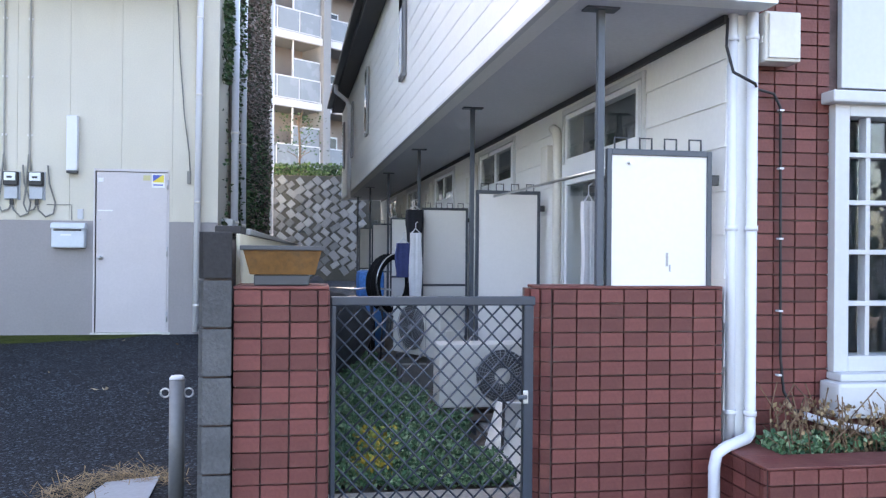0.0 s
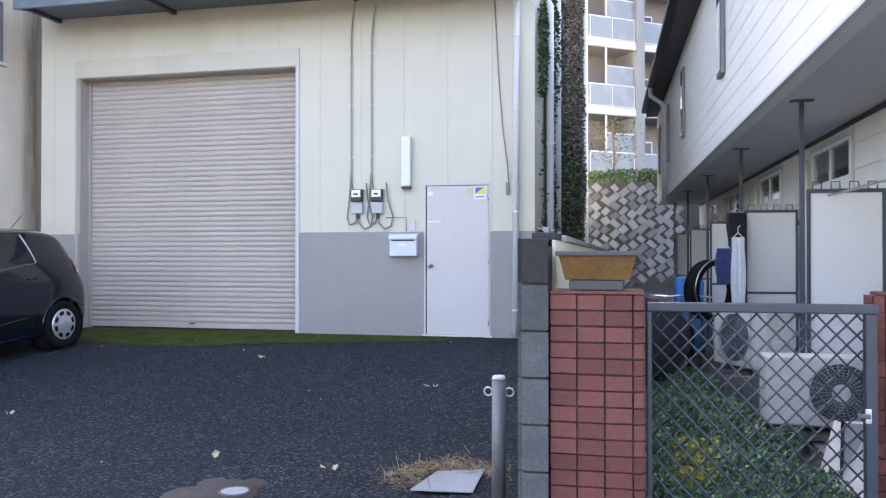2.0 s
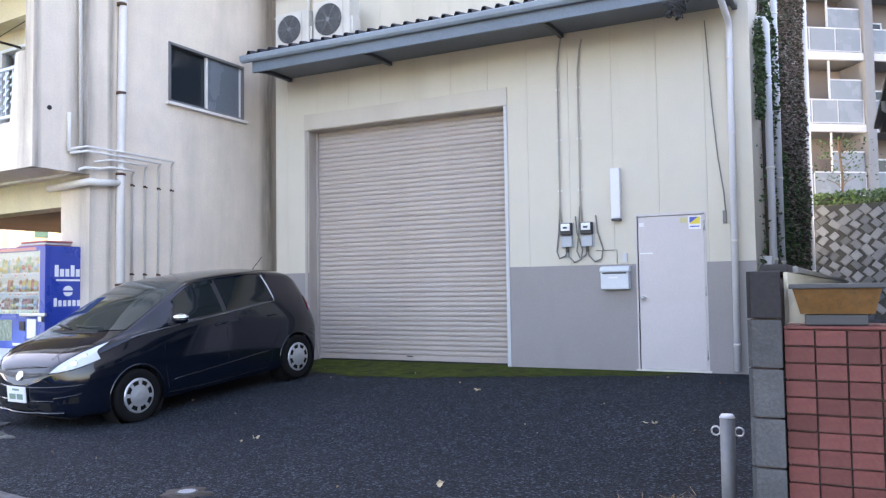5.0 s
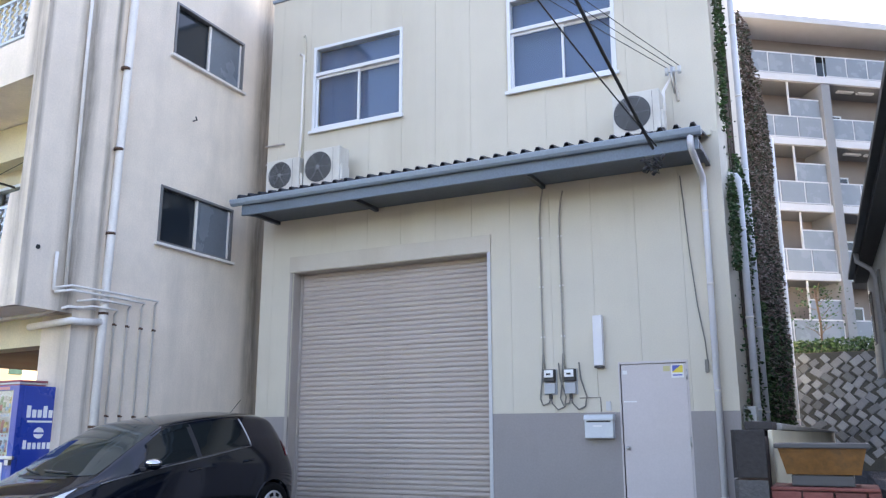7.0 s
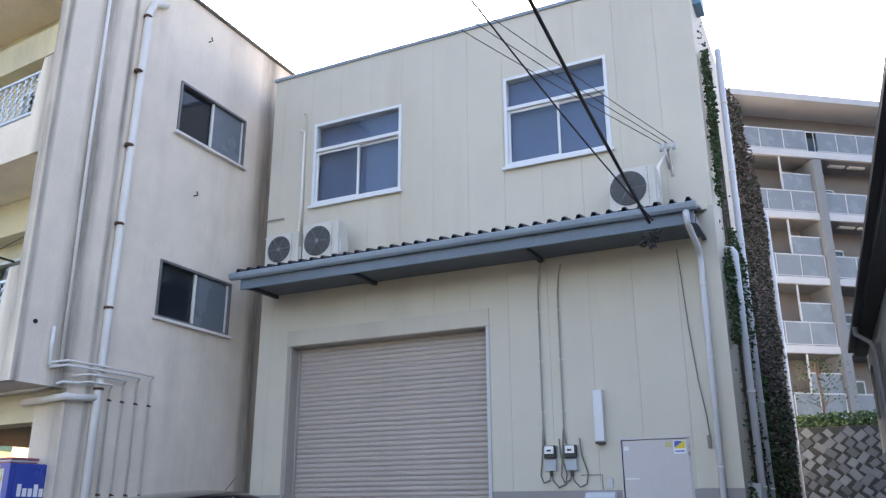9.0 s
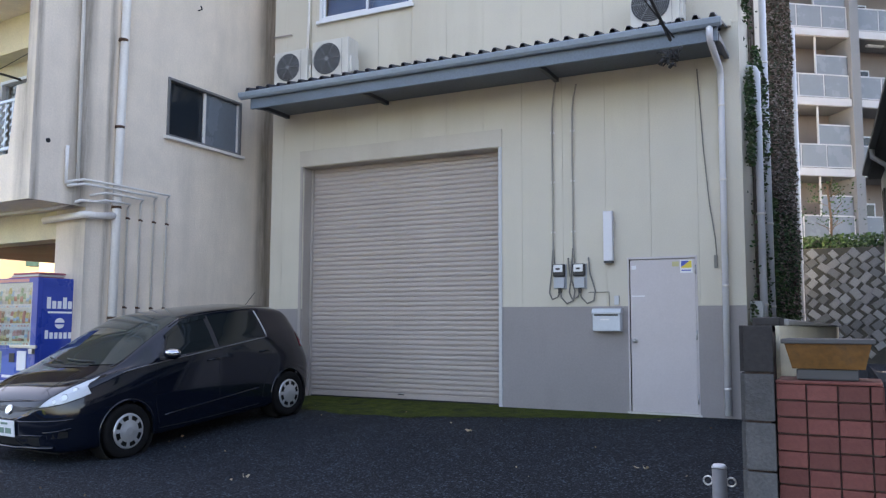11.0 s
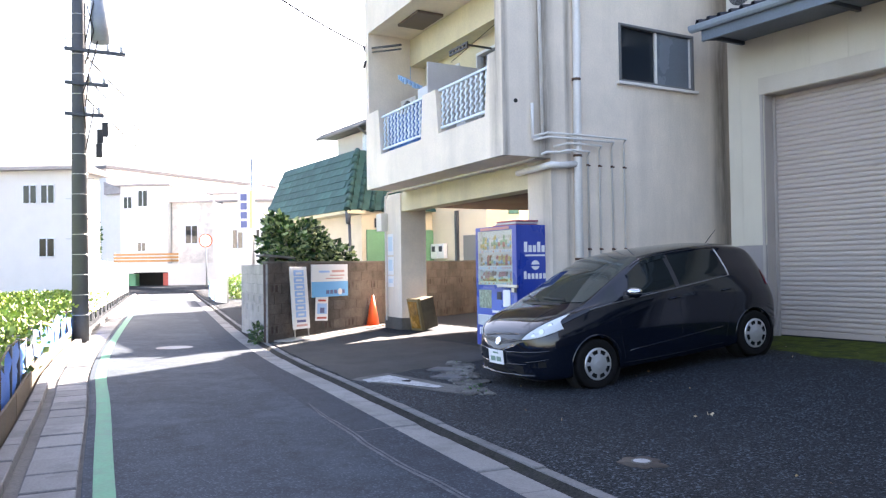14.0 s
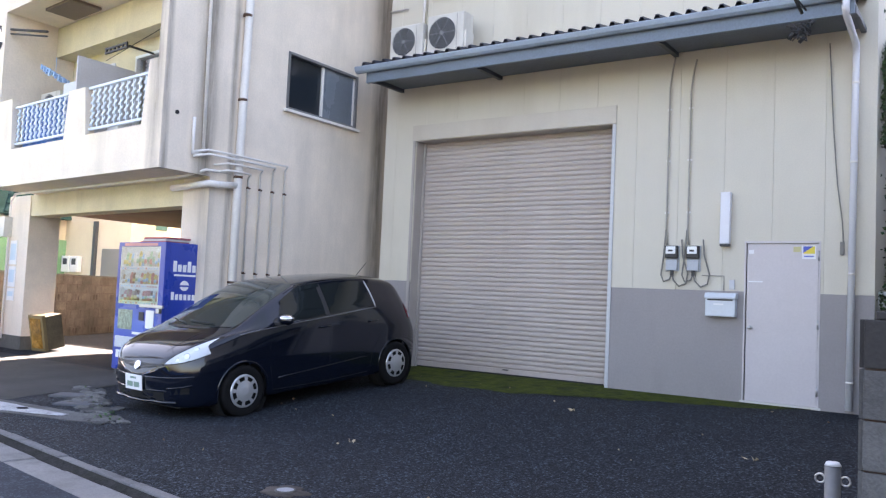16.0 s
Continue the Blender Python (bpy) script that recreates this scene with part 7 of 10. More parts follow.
weeds = tagged(new("ground_weeds", leaf_mesh("ground_weeds", 52000, in_bed, 0.029, COVER, 3)), "low green weeds covering the garden soil", "weeds", kind="stuff")


def in_bush(rnd):
    a, r = rnd.uniform(0, math.tau), 0.13 * math.sqrt(rnd.random())
    return Vector((2.98 + r * math.cos(a), -6.05 + r * math.sin(a), -0.2 + 0.3 * rnd.random())), Vector((0, 0, 0.6))


tagged(new("yellow_weed", leaf_mesh("yellow_weed", 230, in_bush, 0.034, YELLOW_LEAF, 5)), "yellowing weed plant among the ground cover", "weed", kind="stuff")

wb = thing("leaning_board", "white board leaning at the edge of the porch slab", "board", pose(3.74, -6.22, -0.205) @ pose(0, 0, 0, 0, 16, 6))
part("board", bbox(0.004, (-0.012, 0.012, -0.02, 0.62, 0.0, 0.36)), SCREEN, wb)

# ---- ivy and pipes on the warehouse side wall ----
def on_side(y0, y1, z0, z1, lush):
    def place(rnd):
        y, z = rnd.uniform(y0, y1), z0 + (z1 - z0) * rnd.random()
        n = noise.noise(Vector((y * 0.8, z * 0.6, 7)))
        for _ in range(4):
            if n > -lush:
                break
            y, z = rnd.uniform(y0, y1), z0 + (z1 - z0) * rnd.random()
            n = noise.noise(Vector((y * 0.8, z * 0.6, 7)))
        return Vector((W1 + 0.02 + 0.16 * rnd.random() * (0.4 + max(0, n)), y, z)), Vector((0.8, 0, -0.4))
    return place


BARE = [leaf_mat("brown_ivy", (0.15, 0.105, 0.085)), leaf_mat("grey_brown_ivy", (0.19, 0.15, 0.125)), leaf_mat("dark_ivy", (0.06, 0.07, 0.04))]
ivy = thing("ivy", "ivy on the side wall, green below and bare brown above", "ivy")
part_me = leaf_mesh("leaves", 2600, on_side(0.12, 0.62, 0.9, 8.0, 0.1), 0.052, LEAF[:2] + BARE[2:], 11)
o = new("leaves", leaf_mesh("leaves", 2000, on_side(1.0, 1.75, 0.5, 6.0, 0.05), 0.052, LEAF[:2] + BARE[2:], 14))
o.parent = ivy
o = new("leaves", part_me)
o.parent = ivy
o = new("leaves", leaf_mesh("leaves", 12000, on_side(2.3, 9.3, -0.2, 3.2, 0.2), 0.07, LEAF + BARE[2:], 12))
o.parent = ivy
o = new("leaves", leaf_mesh("leaves", 34000, on_side(3.6, 9.2, 1.4, 8.6, 0.6), 0.062, BARE, 13))
o.parent = ivy
bm = bmesh.new()
rnd = random.Random(4)
for k in range(46):
    y, z = rnd.uniform(3.9, 9.6) if k % 3 else rnd.uniform(1.05, 1.7), -0.2
    pts = []
    while z < rnd.uniform(5, 8.5):
        pts.append((W1 + 0.025, y, z))
        y, z = y + rnd.uniform(-0.14, 0.14), z + rnd.uniform(0.3, 0.6)
    if len(pts) > 2:
        tube(bm, pts, 0.014, 4)
part("stem", bm, mat("ivy_stem", (0.075, 0.055, 0.042), 0.9), ivy, "bare brown ivy stems")
for y, top, r in ((0.75, 4.52, 0.05), (1.95, 8.4, 0.05), (9.9, 8.2, 0.05)):
    g = thing("wall_pipe", "white plastic pipe on the ivy-covered side wall", "pipe", group="side wall pipes")
    bm = bmesh.new()
    pts = [(W1 + 0.13, y, -0.2), (W1 + 0.13, y, top)]
    if top < 5:
        pts += [(W1 + 0.10, y, top + 0.06), (W1 + 0.0, y, top + 0.08)]
    tube(bm, pts, r, 10)
    part("pipe", bm, PIPE_WHITE, g)
    for z in (1.4, 2.6, 3.8, 5.0, 6.2, 7.4):
        if z < top:
            bm = bmesh.new()
            rod(bm, (W1 + 0.13, y, z), (W1 + 0.13, y, z + 0.03), r + 0.008, 10)
            part("clamp", bm, PIPE_GREY, g)
g = thing("gas_meter", "small white gas meter beside the pipes", "meter")
part("case", bbox(0.02, (W1 + 0.005, W1 + 0.16, 0.25, 0.52, 1.18, 1.45)), WHITE, g)
g = thing("roof_vent_box", "blue sheet-metal cover at the roof corner", "cover")
part("cover", bbox(0.01, (W1 + 0.002, W1 + 0.12, 0.3, 0.7, 8.3, 8.66)), mat("blue_sheet_metal", (0.12, 0.28, 0.42), 0.4), g)

# ---- brick shop at the street corner ----
SY = -6.70          # its front
BX0 = 4.806
SHOP_WIN = (5.274, 6.95, 0.52, 1.785)
bm = bmesh.new()
wall_x(bm, BX0, 12.0, SY + 0.014, SY + 0.2, -0.4, 6.0, [SHOP_WIN])
wall_y(bm, SY + 0.2, 0.0, 11.8, 12.0, -0.4, 6.0)
shop = structure("wall_brick_shop", bm, mat("pale_worn_grout", (0.085, 0.055, 0.052), 0.95, var=0.3, scale=3, bump=0.3, stain=(0.15, 0.12, 0.11), amount=0.7, stain_scale=2), "red brick-tiled shop wall with fine joints", "wall")
part("panel", bbox(0.006, (5.27, 7.0, SY - 0.03, SY + 0.01, 1.90, 3.4)), WHITE, shop, "white board panel above the window")
# unseen overhang added to cut the sky light on the shop front
part("eaves", boxes((BX0 - 0.6, 12.3, SY - 1.0, SY + 0.6, 4.3, 4.42)), SOFFIT, shop, "grey slab added out of view to shade the shop front")
part("fascia", boxes((3.75, 4.80, SY - 0.23, SY - 0.20, 2.235, 2.36)), BRICK, shop, "red edge of the upper floor")
w = tagged(thing("window_shop", "white lattice shop window with dark glass", "window"), kind="structure")
x0, x1, z0, z1 = SHOP_WIN
Y = SY
part("window_frame", bbox(0.005, (x0 - 0.05, x0 + 0.03, Y - 0.05, Y + 0.09, z0 - 0.05, z1 + 0.03), (x1 - 0.03, x1 + 0.05, Y - 0.05, Y + 0.09, z0 - 0.05, z1 + 0.03), (x0 + 0.03, x1 - 0.03, Y - 0.05, Y + 0.09, z1 - 0.03, z1 + 0.03), (x0 + 0.03, x1 - 0.03, Y - 0.05, Y + 0.09, z0 - 0.05, z0 + 0.03)), WHITE, w)
part("cornice", bbox(0.01, (x0 - 0.1, x1 + 0.1, Y - 0.11, Y + 0.0, z1 + 0.03, z1 + 0.09)), WHITE, w)
for k in range(7):
    x = x0 + 0.135 + 0.225 * k
    part("glazing_bar", bbox(0.003, (x, x + 0.025, Y - 0.03, Y + 0.03, z0 + 0.03, z1 - 0.03)), WHITE, w)
for z in (z0 + 0.28, z0 + 0.54, z0 + 0.79, z0 + 1.03):
    part("glazing_bar", bbox(0.003, (x0 + 0.03, x1 - 0.03, Y - 0.036, Y + 0.036, z, z + 0.024)), WHITE, w)
part("pane", boxes((x0 + 0.03, x1 - 0.03, Y + 0.05, Y + 0.056, z0 + 0.03, z1 - 0.03)), GLASS, w)
# dark board in place of the unlit shop room
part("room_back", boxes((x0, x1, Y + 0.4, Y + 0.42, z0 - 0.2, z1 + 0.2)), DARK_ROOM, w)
part("window_sill", bbox(0.02, (x0 - 0.10, x1 + 0.1, Y - 0.16, Y - 0.001, 0.255, 0.43)), WHITE, w, "chunky white sill block")
part("sill_ledge", bbox(0.01, (x0 - 0.06, x1 + 0.1, Y - 0.12, Y - 0.001, 0.431, 0.469)), WHITE, w)
g = thing("meter_cabinet", "cream plastic meter cabinet on the brick wall", "cabinet")
part("cabinet", bbox(0.012, (4.80, 4.99, Y - 0.12, Y - 0.001, 1.995, 2.24)), AC_WHITE, g)
part("cabinet_door", bbox(0.006, (4.815, 4.978, Y - 0.131, Y - 0.121, 2.01, 2.225)), AC_WHITE, g)
part("hinge", boxes((4.794, 4.799, Y - 0.1, Y - 0.075, 2.09, 2.12)), PAPER, g)
g = thing("black_cable", "black cable clipped down the brick wall", "cable")
bm = bmesh.new()
tube(bm, [(4.62, Y - 0.09, 2.2), (4.61, Y - 0.1, 2.06), (4.63, Y - 0.13, 1.93), (4.72, Y - 0.17, 1.87), (4.80, Y - 0.05, 1.87), (4.90, Y - 0.03, 1.855), (4.94, Y - 0.025, 1.79), (4.945, Y - 0.025, 1.2), (4.95, Y - 0.025, 0.55), (4.965, Y - 0.03, 0.38), (5.0, Y - 0.05, 0.29), (5.06, Y - 0.08, 0.255)], 0.0075, 8)
part("cable", bm, CABLE, g)
for z in (1.77, 1.48, 1.13, 0.77, 0.45):
    part("clip", bbox(0.002, (4.934, 4.958, Y - 0.034, Y - 0.003, z, z + 0.010)), PIPE_WHITE, g)
bm = bmesh.new()
tube(bm, [(5.03, Y - 0.1, 0.27), (5.16, Y - 0.14, 0.23), (5.36, Y - 0.18, 0.2)], 0.018, 8)
part("duct", bm, PIPE_WHITE, g, "grey-white duct end")
for x, top in ((4.668, 2.24), (4.752, 2.36)):
    g = thing("downpipe", "white plastic downpipe at the house corner", "pipe")
    bm = bmesh.new()
    if x < 4.7:
        tube(bm, [(x, Y - 0.05, top), (x, Y - 0.05, -0.2)], 0.025, 12)
    else:
        tube(bm, [(x, Y - 0.09, top + 1.5), (x, Y - 0.09, 0.24), (x - 0.01, Y - 0.11, 0.19), (x - 0.05, Y - 0.15, 0.175), (4.56, Y - 0.22, 0.155), (4.50, Y - 0.245, 0.13), (4.485, Y - 0.25, 0.07), (4.485, Y - 0.25, -0.4)], 0.027, 12)
    part("pipe", bm, PIPE_WHITE, g)
    for z in (0.27, 1.17, 2.1):
        bm = bmesh.new()
        y = Y - 0.05 if x < 4.7 else Y - 0.09
        rod(bm, (x, y, z), (x, y, z + 0.025), 0.031, 12)
        part("collar", bm, PIPE_WHITE, g)
# brick planter
bm = bmesh.new()
box(bm, 4.592, 9.0, -7.218, -7.03, -0.4, 0.125)
box(bm, 4.592, 4.77, -7.03, -6.72, -0.4, 0.125)
plb = structure("wall_planter", bm, GROUT, "low red brick planter wall in front of the shop", "wall")
part("coping", bbox(0.004, (4.58, 9.0, -7.232, -7.02, 0.126, 0.138), (4.58, 4.78, -7.02, -6.72, 0.126, 0.138)), BRICK, plb)
structure("soil_planter", boxes((4.77, 9.0, -7.03, SY, -0.4, 0.09)), SOIL, "dry soil in the planter", "soil")
rnd0 = random.Random(9)


def dry_bed(rnd):
    x = rnd.uniform(4.85, 6.2)
    return Vector((x, rnd.uniform(-7.0, -6.76), 0.09 + 0.25 * rnd.random() ** 1.6)), Vector((0, 0, 0.9))


def green_bed(rnd):
    x = rnd.choice((4.85, 4.95, 5.05, 5.4)) + rnd.gauss(0, 0.08)
    return Vector((max(4.79, x), rnd.uniform(-7.01, -6.78), 0.09 + 0.10 * rnd.random())), Vector((0, 0, 0.5))


dp = thing("planter_plants", "withered straw-brown plants with some green in the brick planter", "plants")
o = new("dry_foliage", leaf_mesh("dry_stalks", 1500, dry_bed, 0.026, DRY[:2], 21))
o.parent = dp
o = new("green_leaves", leaf_mesh("green_leaves", 800, green_bed, 0.035, COVER, 22))
o.parent = dp
bm = bmesh.new()
for k in range(150):
    x, y = rnd0.uniform(4.85, 6.2), rnd0.uniform(-7.0, -6.76)
    h = rnd0.uniform(0.1, 0.36)
    tube(bm, [(x, y, 0.08), (x + rnd0.uniform(-0.05, 0.05), y + rnd0.uniform(-0.04, 0.04), 0.08 + h * 0.6), (x + rnd0.uniform(-0.12, 0.12), y + rnd0.uniform(-0.08, 0.08), 0.08 + h)], 0.003, 4)
part("stem", bm, DRY[1], dp, "thin dry stems")


def tree_side(rnd):
    a, b = rnd.gauss(0, 0.22), rnd.gauss(0, 0.5)
    return Vector((5.72 + abs(a) * 1.0, -6.93 + rnd.gauss(0, 0.06), 0.98 + b * 0.8)), Vector((-0.3, 0, 0.1))


sh = thing("shrub", "thin green shrub growing from the brick planter", "shrub")
o = new("leaves", leaf_mesh("leaves", 420, tree_side, 0.06, LEAF + YELLOW_LEAF[1:], 23))
o.parent = sh
bm = bmesh.new()
tube(bm, [(5.80, -6.93, 0.08), (5.79, -6.93, 0.65), (5.81, -6.93, 1.2), (5.77, -6.93, 1.6)], 0.012, 6)
part("stem", bm, DRY[1], sh)

# ---- retaining wall and apartment tower behind ----
STONE = mat("pale_retaining_stone", (0.085, 0.094, 0.103), 0.85, var=0.3, scale=1.2, bump=0.5, stain=(0.045, 0.048, 0.04), amount=0.7, stain_scale=0.8, obj=0.5)
MORTAR = mat("mossy_mortar", (0.02, 0.022, 0.019), 0.95, var=0.3, bump=0.5)
RY = 23.6
bm = bmesh.new()
prism(bm, [(RY, -0.5), (RY + 1.0, 4.2), (RY + 12, 4.2), (RY + 12, -0.5)], -14, 24, swap=True)
ret = structure("wall_retaining", bm, MORTAR, "sloping retaining wall of diagonal pale stones", "wall")
bm = bmesh.new()
vs, _ = box(bm, -0.16, 0.16, -0.03, 0.0, -0.245, 0.245)
for v in vs:
    if v.co.y < -0.02:
        v.co.x *= 0.86
        v.co.z *= 0.9
stone_me = mesh_of("stone", bm, STONE)
lean = math.degrees(math.atan2(1.0, 4.7))
rnd = random.Random(2)
s2 = 0.50
for i in range(-4, 15):
    for j in range(0, 11):
        # rectangular stones set on the slant, changing their lean in places
        cx = -0.6 + i * s2 * 0.74
        cz = 0.2 + j * s2 * 0.80 + (0.20 if i % 2 else 0)
        if cz > 4.05:
            continue
        o = new("stone", stone_me)
        o.parent = ret
        y = RY + (cz + 0.5) / 4.7 - 0.003
        tilt = (46 if (i + j) % 2 else -46) + rnd.uniform(-10, 10)
        o.matrix_basis = Matrix.Translation((cx + rnd.uniform(-0.04, 0.04), y, cz + rnd.uniform(-0.04, 0.04))) @ pose(0, 0, 0, -lean, 0, 0) @ pose(0, 0, 0, 0, tilt, 0) @ Matrix.Diagonal((rnd.uniform(0.72, 1.0), 1, rnd.uniform(0.62, 0.98), 1))
structure("ground_terrace", boxes((-14, 24, RY + 1.02, 60, 4.16, 4.22)), SOIL, "raised ground behind the retaining wall", "ground")
hd = tagged(new("hedge", leaf_mesh("hedge", 5000, lambda rnd: (Vector((rnd.uniform(-4, 9), RY + 1.3 + rnd.uniform(-0.2, 0.5), 4.2 + 0.55 * rnd.random())), Vector((0, -0.3, 0.2))), 0.13, LEAF, 31)), "low clipped hedge along the top of the retaining wall", "hedge", kind="stuff")
TOWER = mat("tower_beige", (0.27, 0.225, 0.20), 0.8, var=0.06, bump=0.1, spec=0.2)
TOWER_W = mat("tower_white", (0.52, 0.52, 0.53), 0.7, var=0.04, bump=0.03, spec=0.3)
TOWER_GREY = mat("tower_soffit_grey", (0.22, 0.225, 0.23), 0.8, var=0.04, bump=0.03)
TGLASS = mat("balcony_glass_panel", (0.20, 0.225, 0.25), 0.25, var=0.05, bump=0.0, spec=0.3)
TURN = Matrix.Translation((3.1, 30.0, 0)) @ pose(0, 0, 0, 0, 0, 36.2) @ Matrix.Translation((-3.28, -30.0, 0))   # the block stands at an angle to the street
TY, FH, TL, TR = 30.0, 3.22, -0.75, 22.0


def tb(*bs):
    bm = boxes(*bs)
    bm.transform(TURN)
    return bm


tw = thing("apartment_tower", "six-storey white and beige apartment block with glazed balconies", "apartment building")
part("wall", tb((TL, TR, TY + 1.7, TY + 12, 4.2, 20.45)), TOWER, tw, "beige recessed wall")
part("side_wall", tb((TL - 0.16, TL - 0.004, TY, TY + 12, 4.2, 20.45)), TOWER_W, tw, "white end wall")
part("roof", tb((TL - 0.3, TR, TY - 0.3, TY + 12.2, 20.46, 20.78)), TOWER_W, tw, "white roof slab")
BAYS = [(TL + 0.02, 3.02), (3.54, 9.2), (9.72, 15.4), (15.92, 21.6)]
for k in range(5):
    z = 4.75 + FH * k
    if k:
        part("balcony_slab", tb((TL, TR, TY, TY + 1.69, z - 0.12, z + 0.22)), TOWER_W, tw)
        part("slab_soffit", tb((TL, TR, TY + 0.15, TY + 1.69, z - 0.14, z - 0.122)), TOWER_GREY, tw, "grey balcony underside")
    for x0, x1 in BAYS:
        b = part("balcony_railing", tb((x0, x1, TY + 0.05, TY + 0.09, z + 1.28, z + 1.34), (x0, x1, TY + 0.05, TY + 0.09, z + 0.26, z + 0.31)), TOWER_W, tw)
        n = 3 if x1 - x0 < 5 else 5
        w = (x1 - x0) / n
        for q in range(n):
            xa = x0 + q * w
            part("glass_panel", tb((xa + 0.03, xa + w - 0.05, TY + 0.06, TY + 0.08, z + 0.31, z + 1.28)), TGLASS, b)
            part("rail_post", tb((xa + w - 0.05, xa + w, TY + 0.05, TY + 0.09, z + 0.24, z + 1.34)), TOWER_W, b)
        if k < 4:
            part("balcony_screen", tb((x1 - 1.62, x1 - 1.55, TY + 0.12, TY + 0.2, z + 0.22, z + FH - 0.14), (x1 - 1.55, x1, TY + 0.12, TY + 0.18, z + 2.2, z + 2.26)), TOWER_W, tw)
            part("glass_panel", tb((x1 - 1.55, x1 - 0.01, TY + 0.13, TY + 0.15, z + 1.36, z + 2.2)), TGLASS, tw)
        wdw = part("window", tb((x0 + 0.35, x0 + 1.75, TY + 1.66, TY + 1.69, z + 0.25, z + 2.2)), ALU_WHITE, tw)
        part("pane", tb((x0 + 0.43, x0 + 1.03, TY + 1.64, TY + 1.66, z + 0.3, z + 2.12)), CAR_GLASS_DARK, wdw)
        part("pane", tb((x0 + 1.1, x0 + 1.67, TY + 1.64, TY + 1.66, z + 0.3, z + 2.12)), CAR_GLASS_DARK, wdw)
        if k > 1 and x0 > 3 or k == 4:
            for q in (0.9, 2.0):
                part("ceiling_lamp", tb((x0 + q, x0 + q + 0.85, TY + 0.55, TY + 0.75, z + FH - 0.24, z + FH - 0.15)), PAPER, tw)
for x in (3.28, 9.46, 15.66):
    part("pier", tb((x - 0.22, x + 0.22, TY - 0.1, TY + 1.69, 4.2, 17.4)), TOWER_GREY, tw)
st = thing("young_tree", "young bare-stemmed tree in front of the apartment block", "tree")
bm = bmesh.new()
tube(bm, [(1.9, 26.5, 4.2), (1.95, 26.5, 5.5), (1.85, 26.5, 7.0)], 0.05, 6)
rnd = random.Random(6)
for k in range(14):
    z = rnd.uniform(5.0, 6.9)
    tube(bm, [(1.9, 26.5, z), (1.9 + rnd.uniform(-0.9, 0.9), 26.5 + rnd.uniform(-0.6, 0.6), z + rnd.uniform(0.2, 0.6))], 0.015, 4)
part("trunk", bm, DRY[1], st)
o = new("crown", leaf_mesh("crown", 260, lambda rnd: (Vector((1.9 + rnd.gauss(0, 0.55), 26.5 + rnd.gauss(0, 0.4), rnd.uniform(5.3, 7.2))), Vector((0, 0, 0.2))), 0.12, LEAF[:2], 33))
o.parent = st
# bricks of the gate walls and the shop, nearest last in the file


# ---- corner wall with signs, west of the apartment block ----
CORN = Vector((-12.4, -5.42, 0))
WA = math.degrees(math.atan2(0.89, -0.46))
WB = math.degrees(math.atan2(0.17, -0.985))
MA = Matrix.Translation(CORN) @ pose(0, 0, 0, 0, 0, WA)      # x runs along the dark face, -y looks east
MB_ = Matrix.Translation(CORN) @ pose(0, 0, 0, 0, 0, WB)     # x runs along the roadside face, +y looks to the road


def wall_courses(parent, m, length, y0, y1, z_top, z_low, material, pierced=()):
    """Concrete blocks, 0.39 by 0.19, in running bond."""
    r = 0
    while z_top - 0.2 * r > z_low:
        z1b = z_top - 0.2 * r
        x = -0.2 if r % 2 else 0.0
        k = 0
        while x < length:
            a, b = max(0.0, x), min(length, x + 0.392)
            if b - a > 0.06:
                bm = bmesh.new()
                if (r in pierced) and k % 2 == 0:
                    box(bm, a, a + 0.10, y0, y1, z1b - 0.192, z1b)
                    box(bm, b - 0.10, b, y0, y1, z1b - 0.192, z1b)
                    box(bm, (a + b) / 2 - 0.025, (a + b) / 2 + 0.025, y0, y1, z1b - 0.192, z1b)
                    box(bm, a + 0.10, b - 0.10, y0, y1, z1b - 0.03, z1b)
                    box(bm, a + 0.10, b - 0.10, y0, y1, z1b - 0.192, z1b - 0.165)
                else:
                    box(bm, a, b, y0, y1, z1b - 0.192, z1b)
                bm.transform(m)
                part("block", bm, material, parent)
            x += 0.4
            k += 1
        r += 1


bm = bmesh.new()
box(bm, 0.01, 8.4, 0.012, 0.11, -0.6, 1.25, MA)
cw = structure("wall_corner", bm, GROUT, "dark stained concrete block wall carrying several signs", "wall")
wall_courses(cw, MA, 8.4, 0.0, 0.0119, 1.255, -0.45, BLOCKWALL, (2, 6))
bm = bmesh.new()
box(bm, -0.02, 8.4, -0.015, 0.13, 1.256, 1.29, MA)
part("coping", bm, CONC_DARK, cw, "thin dark coping course")
bm = bmesh.new()
box(bm, 0.12, 3.5, -0.11, -0.012, -0.6, 1.22, MB_)
cb = structure("wall_roadside", bm, CONC_DARK, "pale concrete block wall with pierced blocks beside the road", "wall")
PALE_BLOCK = mat("pale_block", (0.30, 0.285, 0.26), 0.9, var=0.12, bump=0.4, stain=(0.15, 0.14, 0.12), amount=0.5, stain_scale=2, obj=0.1)
wall_courses(cb, MB_, 3.5, -0.0119, 0.02, 1.235, -0.45, PALE_BLOCK, (3, 4))
bm = bmesh.new()
box(bm, 0.5, 1.6, -0.5, 0.12, 1.40, 1.44, MB_ @ pose(0, 0, 0, 6, 0, 0))
box(bm, 0.9, 1.0, -0.3, -0.2, 1.23, 1.42, MB_)
part("small_roof", bm, CONC_DARK, cb, "small dark gate-post roof")

